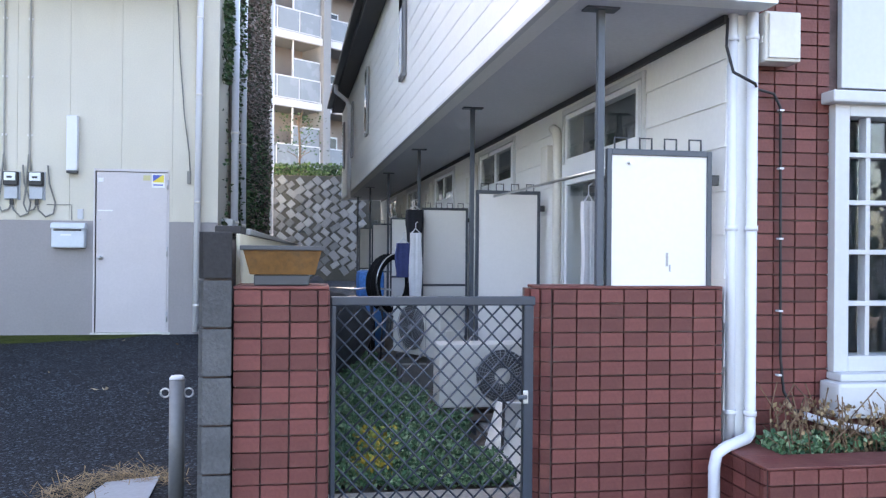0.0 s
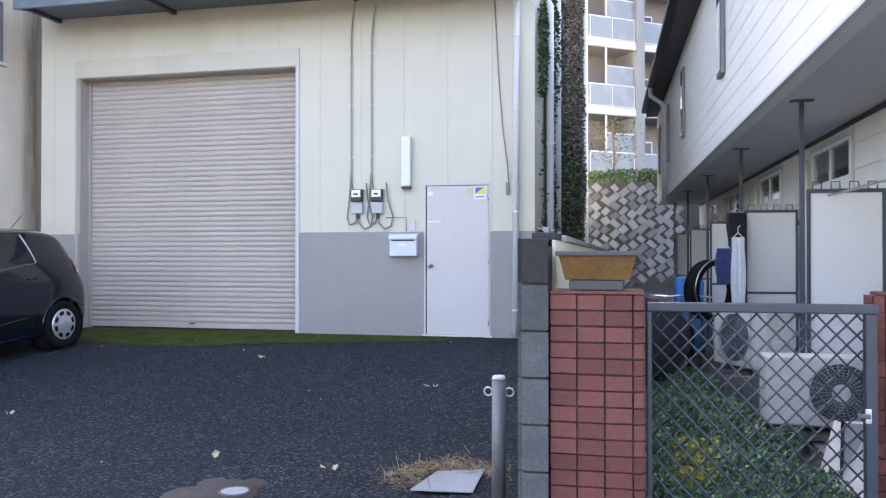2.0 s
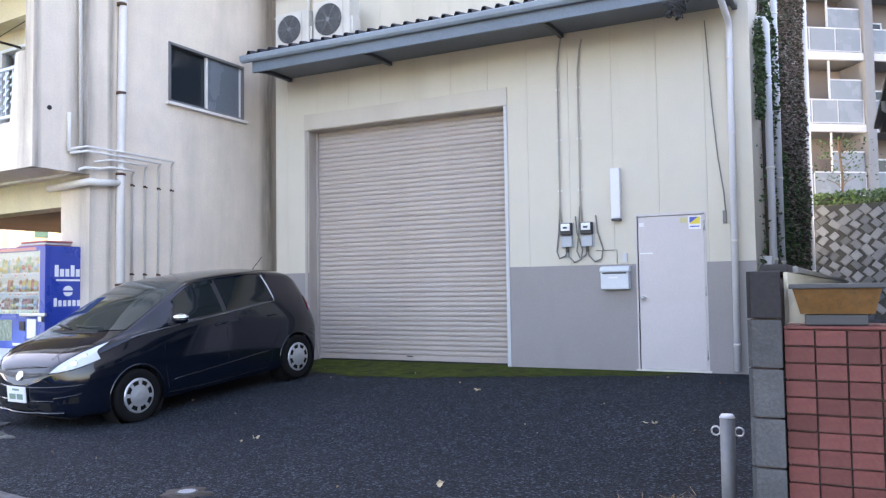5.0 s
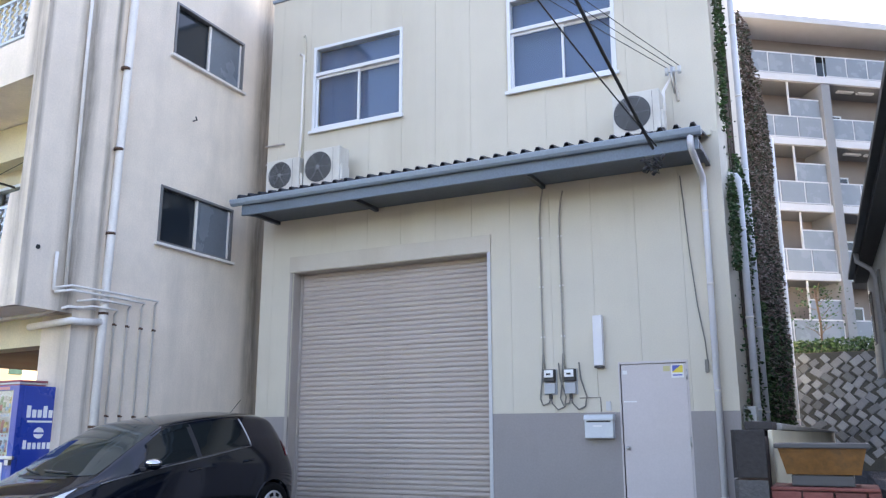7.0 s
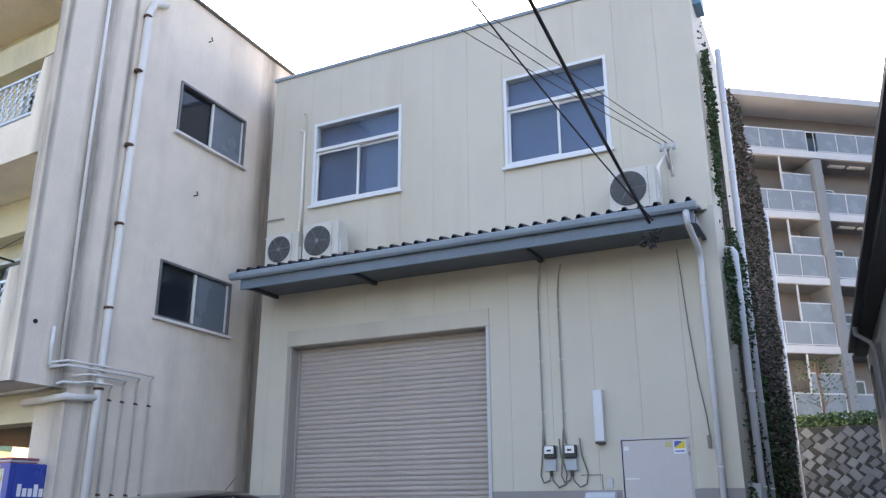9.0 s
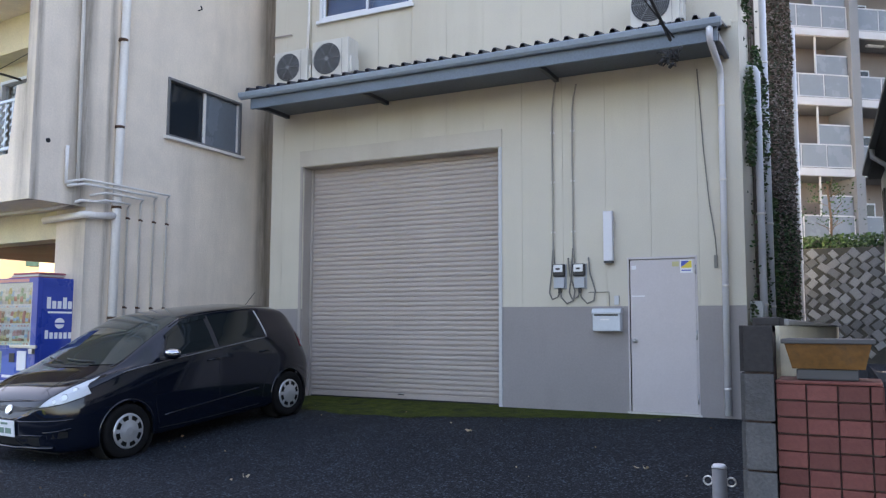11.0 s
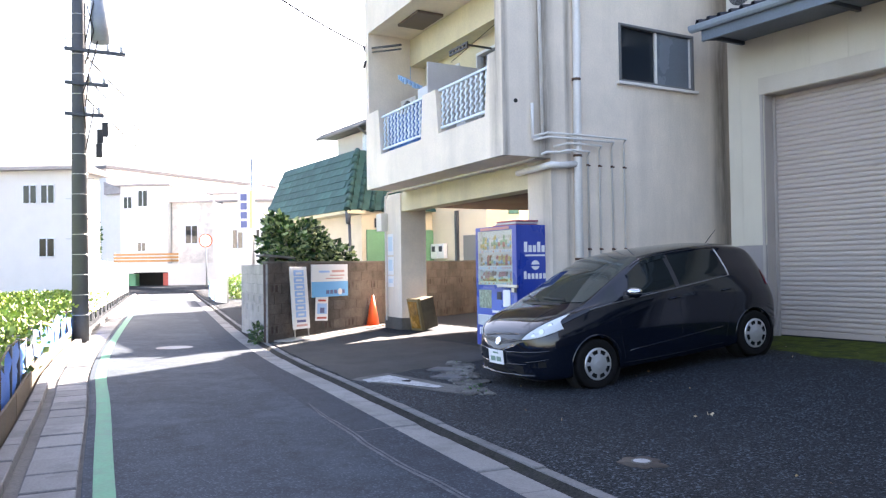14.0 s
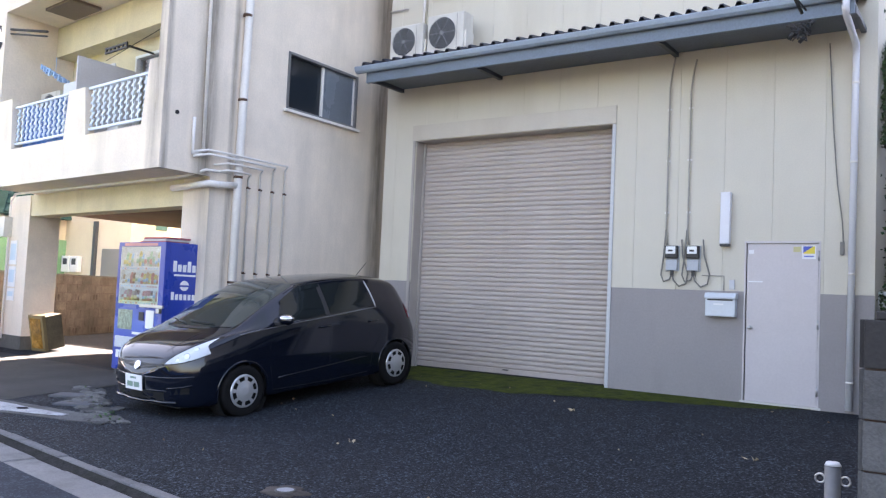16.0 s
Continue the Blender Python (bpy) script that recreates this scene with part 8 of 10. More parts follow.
SIGN_BLUE = plain("sign_pale_blue", (0.33, 0.52, 0.80), 0.5)
SIGN_INK = plain("sign_ink", (0.12, 0.14, 0.3), 0.5)
SIGN_RED = plain("sign_red", (0.5, 0.09, 0.07), 0.5)
SIGN_FAINT = plain("faded_red_print", (0.62, 0.36, 0.33), 0.5)
SIGN_SKY = plain("sign_sky_blue", (0.14, 0.45, 0.78), 0.5)
sg = thing("standing_sign", "tall white standing sign with pale blue cells on two legs", "sign", MA @ pose(0.55, -0.16, 0, -4))
part("board", bbox(0.004, (0.0, 0.50, 0.0, 0.02, -0.06, 1.18)), PAPER, sg)
for k in range(7):
    part("cell", boxes((0.10, 0.40, -0.004, -0.001, 0.17 + 0.137 * k, 0.29 + 0.137 * k)), SIGN_BLUE, sg)
    part("text_bar", boxes((0.16, 0.34, -0.007, -0.0045, 0.205 + 0.137 * k, 0.245 + 0.137 * k)), PAPER, sg)
part("text_bar", boxes((0.12, 0.38, -0.004, -0.001, 0.07, 0.12)), SIGN_INK, sg)
part("text_bar", boxes((0.10, 0.42, -0.004, -0.001, -0.01, 0.03)), SIGN_FAINT, sg)
for x in (0.03, 0.44):
    part("leg", boxes((x, x + 0.025, 0.0, 0.02, -0.30, -0.061)), STEEL, sg)
sg = thing("wall_sign", "white and blue advertising board fixed to the wall", "sign", MA @ pose(1.26, -0.03, 0))
part("board", bbox(0.004, (0.0, 1.2, 0.0, 0.02, 0.54, 1.22)), PAPER, sg)
part("band", boxes((0.0, 1.2, -0.003, -0.001, 0.54, 0.86)), SIGN_SKY, sg, "blue lower half")
part("text_bar", boxes((0.24, 0.58, -0.003, -0.001, 1.05, 1.09)), SIGN_BLUE, sg)
part("text_bar", boxes((0.66, 1.08, -0.003, -0.001, 1.05, 1.10)), SIGN_FAINT, sg)
part("text_bar", boxes((0.60, 1.08, -0.003, -0.001, 0.975, 1.0)), SIGN_FAINT, sg)
part("text_bar", boxes((0.46, 1.02, -0.003, -0.001, 0.91, 0.935)), SIGN_FAINT, sg)
for k in range(5):
    part("text_bar", boxes((0.46 + 0.13 * k, 0.56 + 0.13 * k, -0.006, -0.0035, 0.60, 0.68)), SIGN_INK, sg)
bm = bmesh.new()
rod(bm, (0.92, -0.006, 0.64), (0.92, -0.0085, 0.64), 0.07, 16)
part("text_bar", bm, PAPER, sg)
sg = thing("poster", "small pasted poster with a dark picture shape", "poster", MA @ pose(1.36, -0.03, 0, 0, 3, 0))
part("sheet", bbox(0.002, (0.0, 0.40, 0.0, 0.008, 0.06, 0.58)), PAPER, sg)
part("picture", boxes((0.05, 0.36, -0.003, -0.001, 0.20, 0.42)), SIGN_BLUE, sg)
part("picture", boxes((0.14, 0.28, -0.0055, -0.0035, 0.22, 0.33)), SIGN_INK, sg)
part("text_bar", boxes((0.05, 0.35, -0.003, -0.001, 0.10, 0.14)), SIGN_RED, sg)
part("text_bar", boxes((0.08, 0.32, -0.003, -0.001, 0.46, 0.50)), SIGN_RED, sg)

cone = thing("traffic_cone", "orange traffic cone standing by the wall", "traffic cone", pose(-13.72, -2.52, ground_z(-13.72, -2.52) - 0.005))
ORANGE = mat("cone_orange", (0.75, 0.10, 0.02), 0.5, var=0.08, bump=0.0)
bm = bmesh.new()
rod(bm, (0, 0, 0.03), (0, 0, 0.70), 0.15, 20, 0.025)
part("cone", bm, ORANGE, cone)
part("base", bbox(0.02, (-0.19, 0.19, -0.19, 0.19, 0.0, 0.032)), ORANGE, cone)
gz = ground_z(-11.6, -2.4)
lb = thing("sign_lamp_box", "rusty box with an amber lens leaning by the column", "lamp box", APT @ pose(-5.15, 0.22, gz - 0.002, 0, -11, 100))
part("box", bbox(0.01, (0.07, 0.42, 0.0, 0.35, 0.0, 0.62)), mat("worn_box_metal", (0.17, 0.13, 0.085), 0.6, 0.2, var=0.3, scale=4), lb)
part("rim", bbox(0.008, (0.0, 0.069, -0.02, 0.37, -0.005, 0.66)), mat("dull_brass_rim", (0.24, 0.17, 0.08), 0.5), lb, "yellowed rim")
part("lens", bbox(0.006, (-0.012, -0.001, 0.03, 0.32, 0.05, 0.6)), mat("amber_lens", (0.36, 0.17, 0.035), 0.25, var=0.6, scale=4), lb, "amber lens")
ub = thing("utility_box", "white utility box high on the column", "box")
bm = bbox(0.01, (-6.72, -6.42, -0.16, -0.001, 1.92, 2.3))
part("box", apt(bm), AC_WHITE, ub)
for z0, z1, c in ((1.40, 1.85, SIGN_BLUE), (0.98, 1.36, PAPER), (0.72, 0.95, PAPER)):
    nt = thing("notice", "paper notice pasted on the column", "notice")
    part("sheet", apt(boxes((-6.42, -6.12, -0.012, -0.001, z0, z1))), PAPER, nt)
    part("text_bar", apt(boxes((-6.38, -6.16, -0.016, -0.0125, z0 + 0.08, z1 - 0.06))), plain("notice_tint", (0.55, 0.66, 0.74), 0.6), nt)

# ---- house with a green mansard roof ----
HOUSE_CREAM = mat("cream_house_wall", (0.62, 0.55, 0.42), 0.85, var=0.05, bump=0.25, stain=(0.5, 0.42, 0.28), amount=0.3)
FAR_WALL = mat("pale_house_wall", (0.60, 0.57, 0.52), 0.85, var=0.05, bump=0.2)
GREEN_TILE = mat("green_roof_tile", (0.030, 0.088, 0.084), 0.7, spec=0.3, var=0.22, scale=4, bump=0.1, stain=(0.10, 0.17, 0.16), amount=0.35, stain_scale=3, obj=0.22)
hs = thing("green_roof_house", "cream house with a green tiled mansard roof", "house")
HX0, HX1, HY = -28.1, -20.75, 0.6
part("wall", boxes((HX0, HX1, HY, HY + 8, -0.3, 3.0)), HOUSE_CREAM, hs)
# east end past the mansard is unseen, run on to shade the road
part("upper_wall", boxes((-25.9, -17.5, HY + 1.5, HY + 3.4, 5.1, 6.05), (-25.9, HX1 - 1.0, HY + 1.5, HY + 3.4, 3.0, 5.1)), FAR_WALL, hs, "white upper-storey wall")
wing = thing("rear_wing", "cream rear wing of the neighbouring house", "house")
part("wing_wall", boxes((-18.55, -13.4, 5.2, 11, -0.3, 4.0)), HOUSE_CREAM, wing, "cream rear wing wall")
part("wing_roof", boxes((-18.6, -13.2, 5.0, 11.2, 4.0, 4.2)), CONC_DARK, wing)
part("side_block", boxes((HX1 - 1.0, -17.5, HY + 2.6, HY + 3.4, -0.3, 5.095)), HOUSE_CREAM, hs)
# mansard: overlapping tile strips on the front and the east end
ZE, ZR, RUN, RY = 2.96, 5.02, 0.90, -0.03
bm = bmesh.new()
a = [bm.verts.new(p) for p in ((HX0 - 0.3, RY, ZE), (HX1 + 0.3, RY, ZE), (HX1 + 0.3, HY + 8, ZE), (HX0 - 0.3, HY + 8, ZE))]
b = [bm.verts.new(p) for p in ((HX0 - 0.3, RY + RUN, ZR), (HX1 + 0.3 - 1.1, RY + RUN, ZR), (HX1 + 0.3 - 1.1, HY + 8, ZR), (HX0 - 0.3, HY + 8, ZR))]
bm.faces.new(a[::-1])
bm.faces.new(b)
for i in range(4):
    bm.faces.new((a[i], a[(i + 1) % 4], b[(i + 1) % 4], b[i]))
rf = part("roof", bm, GREEN_TILE, hs, "green tiled mansard roof")
rows_r, slope = 8, math.atan2(ZR - ZE, RUN)
tile_len = math.hypot(ZR - ZE, RUN) / rows_r
bm = bmesh.new()
vs, _ = box(bm, 0, 0.60, -0.035, 0.0, -0.02, tile_len * 1.05)
for v in vs:
    if v.co.y < -0.01 and v.co.z > 0.1:
        v.co.y = -0.008
tile_me = mesh_of("roof_tile", bm, GREEN_TILE)
for r in range(rows_r):
    f = r / rows_r
    x = HX0 - 0.28 + (0.3 if r % 2 else 0)
    while x < HX1 + 0.3 - 1.1 * f - 0.55:
        if x > -40:
            o = new("roof_tile", tile_me)
            o.parent = rf
            o.matrix_basis = Matrix.Translation((x, RY + RUN * f, ZE + (ZR - ZE) * f)) @ pose(0, 0, 0, -90 + math.degrees(slope), 0, 0)
        x += 0.61
# rounded hip tiles on the corner and rolled tiles on the east end
bm = bmesh.new()
for r in range(rows_r):
    f0, f1 = r / rows_r, (r + 1.05) / rows_r
    P0 = Vector((HX1 + 0.3 - 1.1 * f0, RY + RUN * f0, ZE + (ZR - ZE) * f0))
    P1 = Vector((HX1 + 0.3 - 1.1 * f1, RY + RUN * f1, ZE + (ZR - ZE) * f1))
    rod(bm, P0, P1, 0.12, 10, 0.085)
    for k in range(6):
        q = Vector((0, 0.42 + 0.42 * k, 0))
        rod(bm, P0 + q, P1 + q, 0.10, 8, 0.075)
tagged(part("hip_tiles", bm, GREEN_TILE, rf, "rounded green hip tiles"), kind="stuff")
part("eave_board", boxes((HX0 - 0.3, HX1 + 0.3, RY + 0.02, HY, ZE - 0.12, ZE - 0.01)), PLASTER_YELLOW, hs)
bm = bmesh.new()
rod(bm, (HX1 + 0.18, RY + 0.08, ZE - 0.05), (HX1 + 0.18, RY + 0.08, ZE - 0.45), 0.10, 10, 0.07)
rod(bm, (HX1 + 0.18, RY + 0.12, ZE - 0.45), (HX1 + 0.18, RY + 0.2, -0.2), 0.05, 8)
part("downpipe", bm, DARK_STEEL, hs, "dark rain head and downpipe")
part("shed_panel", boxes((HX1 + 0.02, HX1 + 0.08, HY + 0.15, HY + 3.8, 0.0, 2.35)), mat("pale_green_panel", (0.14, 0.32, 0.18), 0.6), hs, "pale green panel")
part("vent_box", boxes((HX1 + 0.02, HX1 + 0.1, HY + 0.45, HY + 1.0, 2.42, 2.72)), DARK_ROOM, hs)
# roof follows the wall's unseen east end, added for its shadow
bm = bmesh.new()
prism(bm, [(HY + 1.0, 6.1), (HY + 1.0, 6.24), (HY + 2.4, 6.4), (HY + 3.8, 6.24), (HY + 3.8, 6.1)], -26.5, -17.1, swap=True)
part("upper_roof", bm, CONC_DARK, hs, "grey upper roof with a gutter")
bm = bmesh.new()
rod(bm, (-26.5, HY + 0.92, 6.10), (-17.1, HY + 0.92, 6.10), 0.07, 8)
rod(bm, (-22.9, HY + 0.95, 6.05), (-22.9, HY + 1.42, 5.7), 0.045, 8)
rod(bm, (-22.9, HY + 1.42, 5.7), (-22.9, HY + 1.42, 4.6), 0.045, 8)
part("upper_gutter", bm, DARK_STEEL, hs, "dark gutter and drop pipe")
w = part("window", boxes((-23.6, -22.2, HY + 1.44, HY + 1.499, 5.15, 5.95)), ALU_WHITE, hs)
part("pane", boxes((-23.52, -22.28, HY + 1.42, HY + 1.439, 5.22, 5.88)), GLASS, w)
for x, y0 in ((-15.6, 5.14), (-13.9, 5.14)):
    w = part("window", boxes((x, x + 0.9, 5.12, 5.199, 0.9, 1.9)), FRAME_BROWN, wing)
    part("pane", boxes((x + 0.06, x + 0.84, 5.10, 5.119, 0.96, 1.84)), CAR_GLASS_DARK, w)
part("drain", boxes((-14.6, -14.48, 5.1, 5.198, -0.2, 4.0)), DARK_STEEL, wing)
for x in (-20.62, -20.17):
    part("meter", bbox(0.02, (x, x + 0.4, HY + 2.45, HY + 2.598, 1.4, 1.88)), PAPER, hs, "white meter box")
    part("meter_window", boxes((x + 0.1, x + 0.3, HY + 2.44, HY + 2.449, 1.62, 1.8)), DARK_ROOM, hs)
part("side_pipe", boxes((-19.17, -19.05, HY + 2.5, HY + 2.598, -0.3, 2.9)), DARK_STEEL, hs)
part("side_door", bbox(0.01, (-18.75, -17.9, HY + 2.55, HY + 2.598, -0.3, 2.1)), FRAME_BROWN, hs, "brown side door")
# house end seen through the carport
for k, y in enumerate((HY + 5.1, HY + 5.55)):
    part("meter", bbox(0.02, (HX1 + 0.01, HX1 + 0.2, y, y + 0.34, 0.95, 1.4)), PAPER, hs, "white meter box")
    part("meter_window", boxes((HX1 + 0.201, HX1 + 0.21, y + 0.08, y + 0.26, 1.15, 1.32)), DARK_ROOM, hs)

# shrub over the wall
def clump(cx, cy, cz, rx, ry, rz):
    def place(rnd):
        while True:
            p = Vector((rnd.uniform(-1, 1), rnd.uniform(-1, 1), rnd.uniform(-1, 1)))
            l = p.length
            if 0.45 < l < 1.0 + 0.6 * noise.noise(p * 2.4 + Vector((cx, cy, 0))):
                return Vector((cx + p.x * rx, cy + p.y * ry, cz + p.z * rz)), p * 0.8
    return place


sb = thing("broadleaf_shrub", "dense broadleaf evergreen shrub behind the wall, sunlit on top", "shrub")
# sunlit and shaded foliage painted in as pale and dark leaves, mixed at random
SHRUB = [leaf_mat("glossy_leaf", (0.06, 0.12, 0.03), 0.3), leaf_mat("sun_leaf", (0.30, 0.36, 0.17), 0.25), leaf_mat("shaded_leaf", (0.02, 0.05, 0.018), 0.4)]
for c in ((-14.3, -3.9, 1.45, 0.75, 0.65, 0.62), (-14.7, -3.15, 1.28, 0.6, 0.62, 0.45), (-14.0, -4.5, 1.55, 0.55, 0.55, 0.62), (-14.1, -4.62, 2.05, 0.22, 0.24, 0.26), (-14.4, -3.75, 1.95, 0.3, 0.26, 0.24)):
    o = new("crown", leaf_mesh("crown", int(2300 * c[4]), clump(*c), 0.115, SHRUB, int(c[1] * -100)))
    o.parent = sb
bm = bmesh.new()
for c in ((-14.3, -3.7), (-14.9, -3.1)):
    tube(bm, [(-14.8, -3.1, -0.25), (c[0] * 0.5 - 7.4, c[1] * 0.5 - 1.5, 0.7), (c[0], c[1], 1.6)], 0.05, 7)
part("trunk", bm, TIMBER, sb)
wd = thing("wall_weed", "small green weed at the foot of the roadside wall", "weed")
o = new("leaves", leaf_mesh("leaves", 220, clump(-12.75, -5.5, -0.12, 0.22, 0.14, 0.2), 0.07, LEAF, 77))
o.parent = wd

# ---- far side of the road: boards, net fence, crop, pole ----
def beside(x, off, z=0.0):
    i = min(range(len(LINE)), key=lambda k: abs(LINE[k].x - x))
    p = LINE[i] + SIDE[i] * off
    p += Vector((x - LINE[i].x, (x - LINE[i].x) * -SIDE[i].x / SIDE[i].y)) if abs(x - LINE[i].x) < 1 else Vector((0, 0))
    return Vector((p.x, p.y, z))


BOARD = mat("weathered_board", (0.10, 0.075, 0.045), 0.85, var=0.2, scale=3, bump=0.3, obj=0.2)
ed = thing("board_edging", "weathered timber boards edging the field", "edging")
x = 3.0
while x > -14:
    a, b = beside(x, 3.66), beside(x - 1.75, 3.66)
    d = (b - a).normalized()
    n = Vector((-d.y, d.x, 0)) * 0.025
    bm = bmesh.new()
    lo = [bm.verts.new((*p.xy, -0.4)) for p in (a, b, b + n, a + n)]
    hi = [bm.verts.new((*p.xy, -0.06)) for p in (a, b, b + n, a + n)]
    bm.faces.new(hi)
    for i in range(4):
        bm.faces.new((lo[i], lo[(i + 1) % 4], hi[(i + 1) % 4], hi[i]))
    part("board", bm, BOARD, ed)
    x -= 1.78
NET = mat("blue_net", (0.05, 0.20, 0.60), 0.6, var=0.15, scale=4, bump=0.05)
nf = thing("net_fence", "low fence of stakes with blue sheeting strung along it", "fence")
x, k = 1.0, 0
tops = []
while x > -20:
    p = beside(x, 3.76)
    bm = bmesh.new()
    h = 0.36 + 0.05 * math.sin(k * 1.9)
    tube(bm, [(p.x, p.y, -0.4), (p.x + 0.02 * math.sin(k), p.y, h)], 0.025, 7)
    part("stake", bm, DARK_STEEL if k % 3 else BOARD, nf)
    tops.append((p, h))
    x -= 1.05
    k += 1
for k, ((a, ha), (b, hb)) in enumerate(zip(tops, tops[1:])):
    bm = bmesh.new()
    grid = []
    for i in range(7):
        t = i / 6
        sagz = 0.22 * 4 * t * (1 - t) * (0.6 + 0.4 * math.sin(k * 2.3))
        c = a.lerp(b, t)
        col = []
        for j in range(4):
            z = (ha * (1 - t) + hb * t) - sagz - j / 3 * (0.48 + 0.1 * math.sin(k + t * 4)) + 0.0
            col.append(bm.verts.new((c.x, c.y + 0.03 * math.sin(j * 2 + i + k), max(z, -0.33))))
        grid.append(col)
    for i in range(6):
        for j in range(3):
            bm.faces.new((grid[i][j], grid[i + 1][j], grid[i + 1][j + 1], grid[i][j + 1])).smooth = True
    part("sheet", bm, NET if k % 9 else CLOTH["white"], nf)
    bm = bmesh.new()
    tube(bm, [(a.x, a.y, ha - 0.02), (b.x, b.y, hb - 0.02)], 0.012, 5)
    part("rail", bm, BOARD, nf)
structure("ground_field", boxes((-60, 20, -40, -11.6, -0.4, -0.33)), SOIL, "bare field soil beyond the road", "ground")
CROP = [leaf_mat("crop_yellow_green", (0.22, 0.30, 0.05)), leaf_mat("crop_green", (0.12, 0.21, 0.04)), leaf_mat("crop_lime", (0.28, 0.34, 0.08))]


def crop_row(rnd):
    r = rnd.randrange(9)
    off = 4.25 + r * 0.95 + rnd.gauss(0, 0.27)
    x = -7.0 - 20 * rnd.random()
    p = beside(x, off)
    return Vector((p.x, p.y, -0.33 + (0.80 + 0.08 * noise.noise(Vector((x, off * 2, 0)))) * (1 - 0.7 * rnd.random() ** 2))), Vector((0, 0, 0.6))


tagged(new("crop_rows", leaf_mesh("crop_rows", 30400, crop_row, 0.096, CROP, 41)), "rows of low yellow-green crop in sunlight", "crop", kind="stuff")
# white sheet fences
SHEET_W = mat("white_sheet_fence", (0.72, 0.73, 0.76), 0.6, var=0.04, bump=0.05)
wf = thing("sheet_fence", "white sheet fence along the field edge", "fence")
x = -19.5
while x > -50:
    a, b = beside(x, 3.95), beside(x - 1.8, 3.95)
    bm = bmesh.new()
    n = Vector((0.02, -0.04, 0))
    vs = [bm.verts.new((*p.xy, z)) for z in (-0.12, 1.5) for p in (a, b, b + n, a + n)]
    for f in ((0, 1, 2, 3), (4, 5, 6, 7), (0, 1, 5, 4), (1, 2, 6, 5), (2, 3, 7, 6), (3, 0, 4, 7)):
        bm.faces.new([vs[i] for i in f])
    part("sheet", bm, SHEET_W, wf)
    bm = bmesh.new()
    tube(bm, [(a.x, a.y, -0.45), (a.x, a.y, 1.55)], 0.03, 6)
    part("post", bm, STEEL, wf)
    x -= 1.84
wf2 = thing("sheet_fence", "pale vinyl sheet fence across the field", "fence")
for k in range(8):
    y0 = -9.6 - 1.9 * k
    part("sheet", boxes((-31.0, -30.96, y0 - 1.85, y0, -0.1, 1.15)), SHEET_W if k % 3 else mat("pale_blue_sheet", (0.5, 0.62, 0.75), 0.6), wf2)
    bm = bmesh.new()
    tube(bm, [(-30.98, y0 + 0.02, -0.4), (-30.98, y0 + 0.02, 1.35)], 0.03, 6)
    part("post", bm, STEEL, wf2)

pole = thing("utility_pole", "dark concrete utility pole with transformer, arms and cables", "utility pole", pose(-15.75, -8.30, -0.36))
POLE_C = mat("pole_concrete", (0.085, 0.09, 0.10), 0.8, var=0.12, bump=0.2)
bm = bmesh.new()
rod(bm, (0, 0, 0), (0, 0, 11), 0.17, 18, 0.12)
part("shaft", bm, POLE_C, pole)
for k in range(24):
    z = 0.6 + 0.42 * k
    bm = bmesh.new()
    rod(bm, (0, 0, z), (0, 0, z + 0.012), 0.176 - 0.0045 * z, 16)
    part("band", bm, STEEL, pole)
for k in range(14):
    z = 2.2 + 0.42 * k
    bm = bmesh.new()
    sx = 1 if k % 2 else -1
    rod(bm, (0, 0, z), (0.10 * sx, 0.26 * sx, z), 0.011, 6)
    part("step_bolt", bm, STEEL, pole)
for z, l in ((6.1, 0.9), (5.4, 0.55), (4.75, 0.45), (7.9, 1.1)):
    part("cross_arm", bbox(0.006, (0.12, 0.20, -0.3, l, z, z + 0.07)), DARK_STEEL, pole)
    for y in (l - 0.08, l - 0.35):
        bm = bmesh.new()
        rod(bm, (0.16, y, z + 0.07), (0.16, y, z + 0.2), 0.035, 8)
        part("insulator", bm, WHITE, pole)
bm = bmesh.new()
rod(bm, (0.1, 0.40, 6.35), (0.1, 0.40, 7.25), 0.19, 18)
part("transformer", bm, mat("transformer_grey", (0.25, 0.28, 0.32), 0.5), pole, "grey pole transformer")
for y, z in ((0.32, 4.2), (0.42, 4.35), (0.3, 3.9)):
    part("cable_closure", bbox(0.02, (0.1, 0.2, y, y + 0.12, z, z + 0.3)), BLACK_PLASTIC, pole)
for k in range(6):
    q = random.Random(k)
    bm = bmesh.new()
    tube(bm, [(0.15, 0.1 + 0.3 * q.random(), 7.6 - 0.5 * k), (0.25, 0.3 * q.random(), 7.0 - 0.45 * k), (0.15, 0.1, 6.3 - 0.45 * k)], 0.014, 5)
    part("cable_loop", bm, CABLE, pole)


# ---- overhead wires ----
def wire(label, pts, r=0.012):
    g = thing("overhead_wire", label, "wire")
    bm = bmesh.new()
    tube(bm, pts, r, 6)
    part("wire", bm, CABLE, g)


wire("thick black service cable to the canopy corner", sag((0.80, -1.05, 4.52), (0.0, -12.7, 9.1), 0.35, 16), 0.021)
wire("black service cable to the canopy corner", sag((0.84, -1.03, 4.55), (-1.6, -12.9, 9.3), 0.5, 16), 0.009)
for k in range(3):
    wire("thin black wire to the wall bracket", sag((0.88 + 0.085 * k, -0.2, 5.93), (-6.0 + 0.5 * k, -12.7, 9.1 + 0.15 * k), 0.3, 14), 0.005)
wire("wire to the apartment block bracket", sag(APT @ Vector((-5.55, -0.84, 5.60)), (-8.0, -10.6, 7.4), 0.35, 14), 0.014)
wire("wire above the roofs", sag((-5.8, 1.1, 9.45), (-14.2, 7.4, 18.3), 0.2, 10), 0.012)
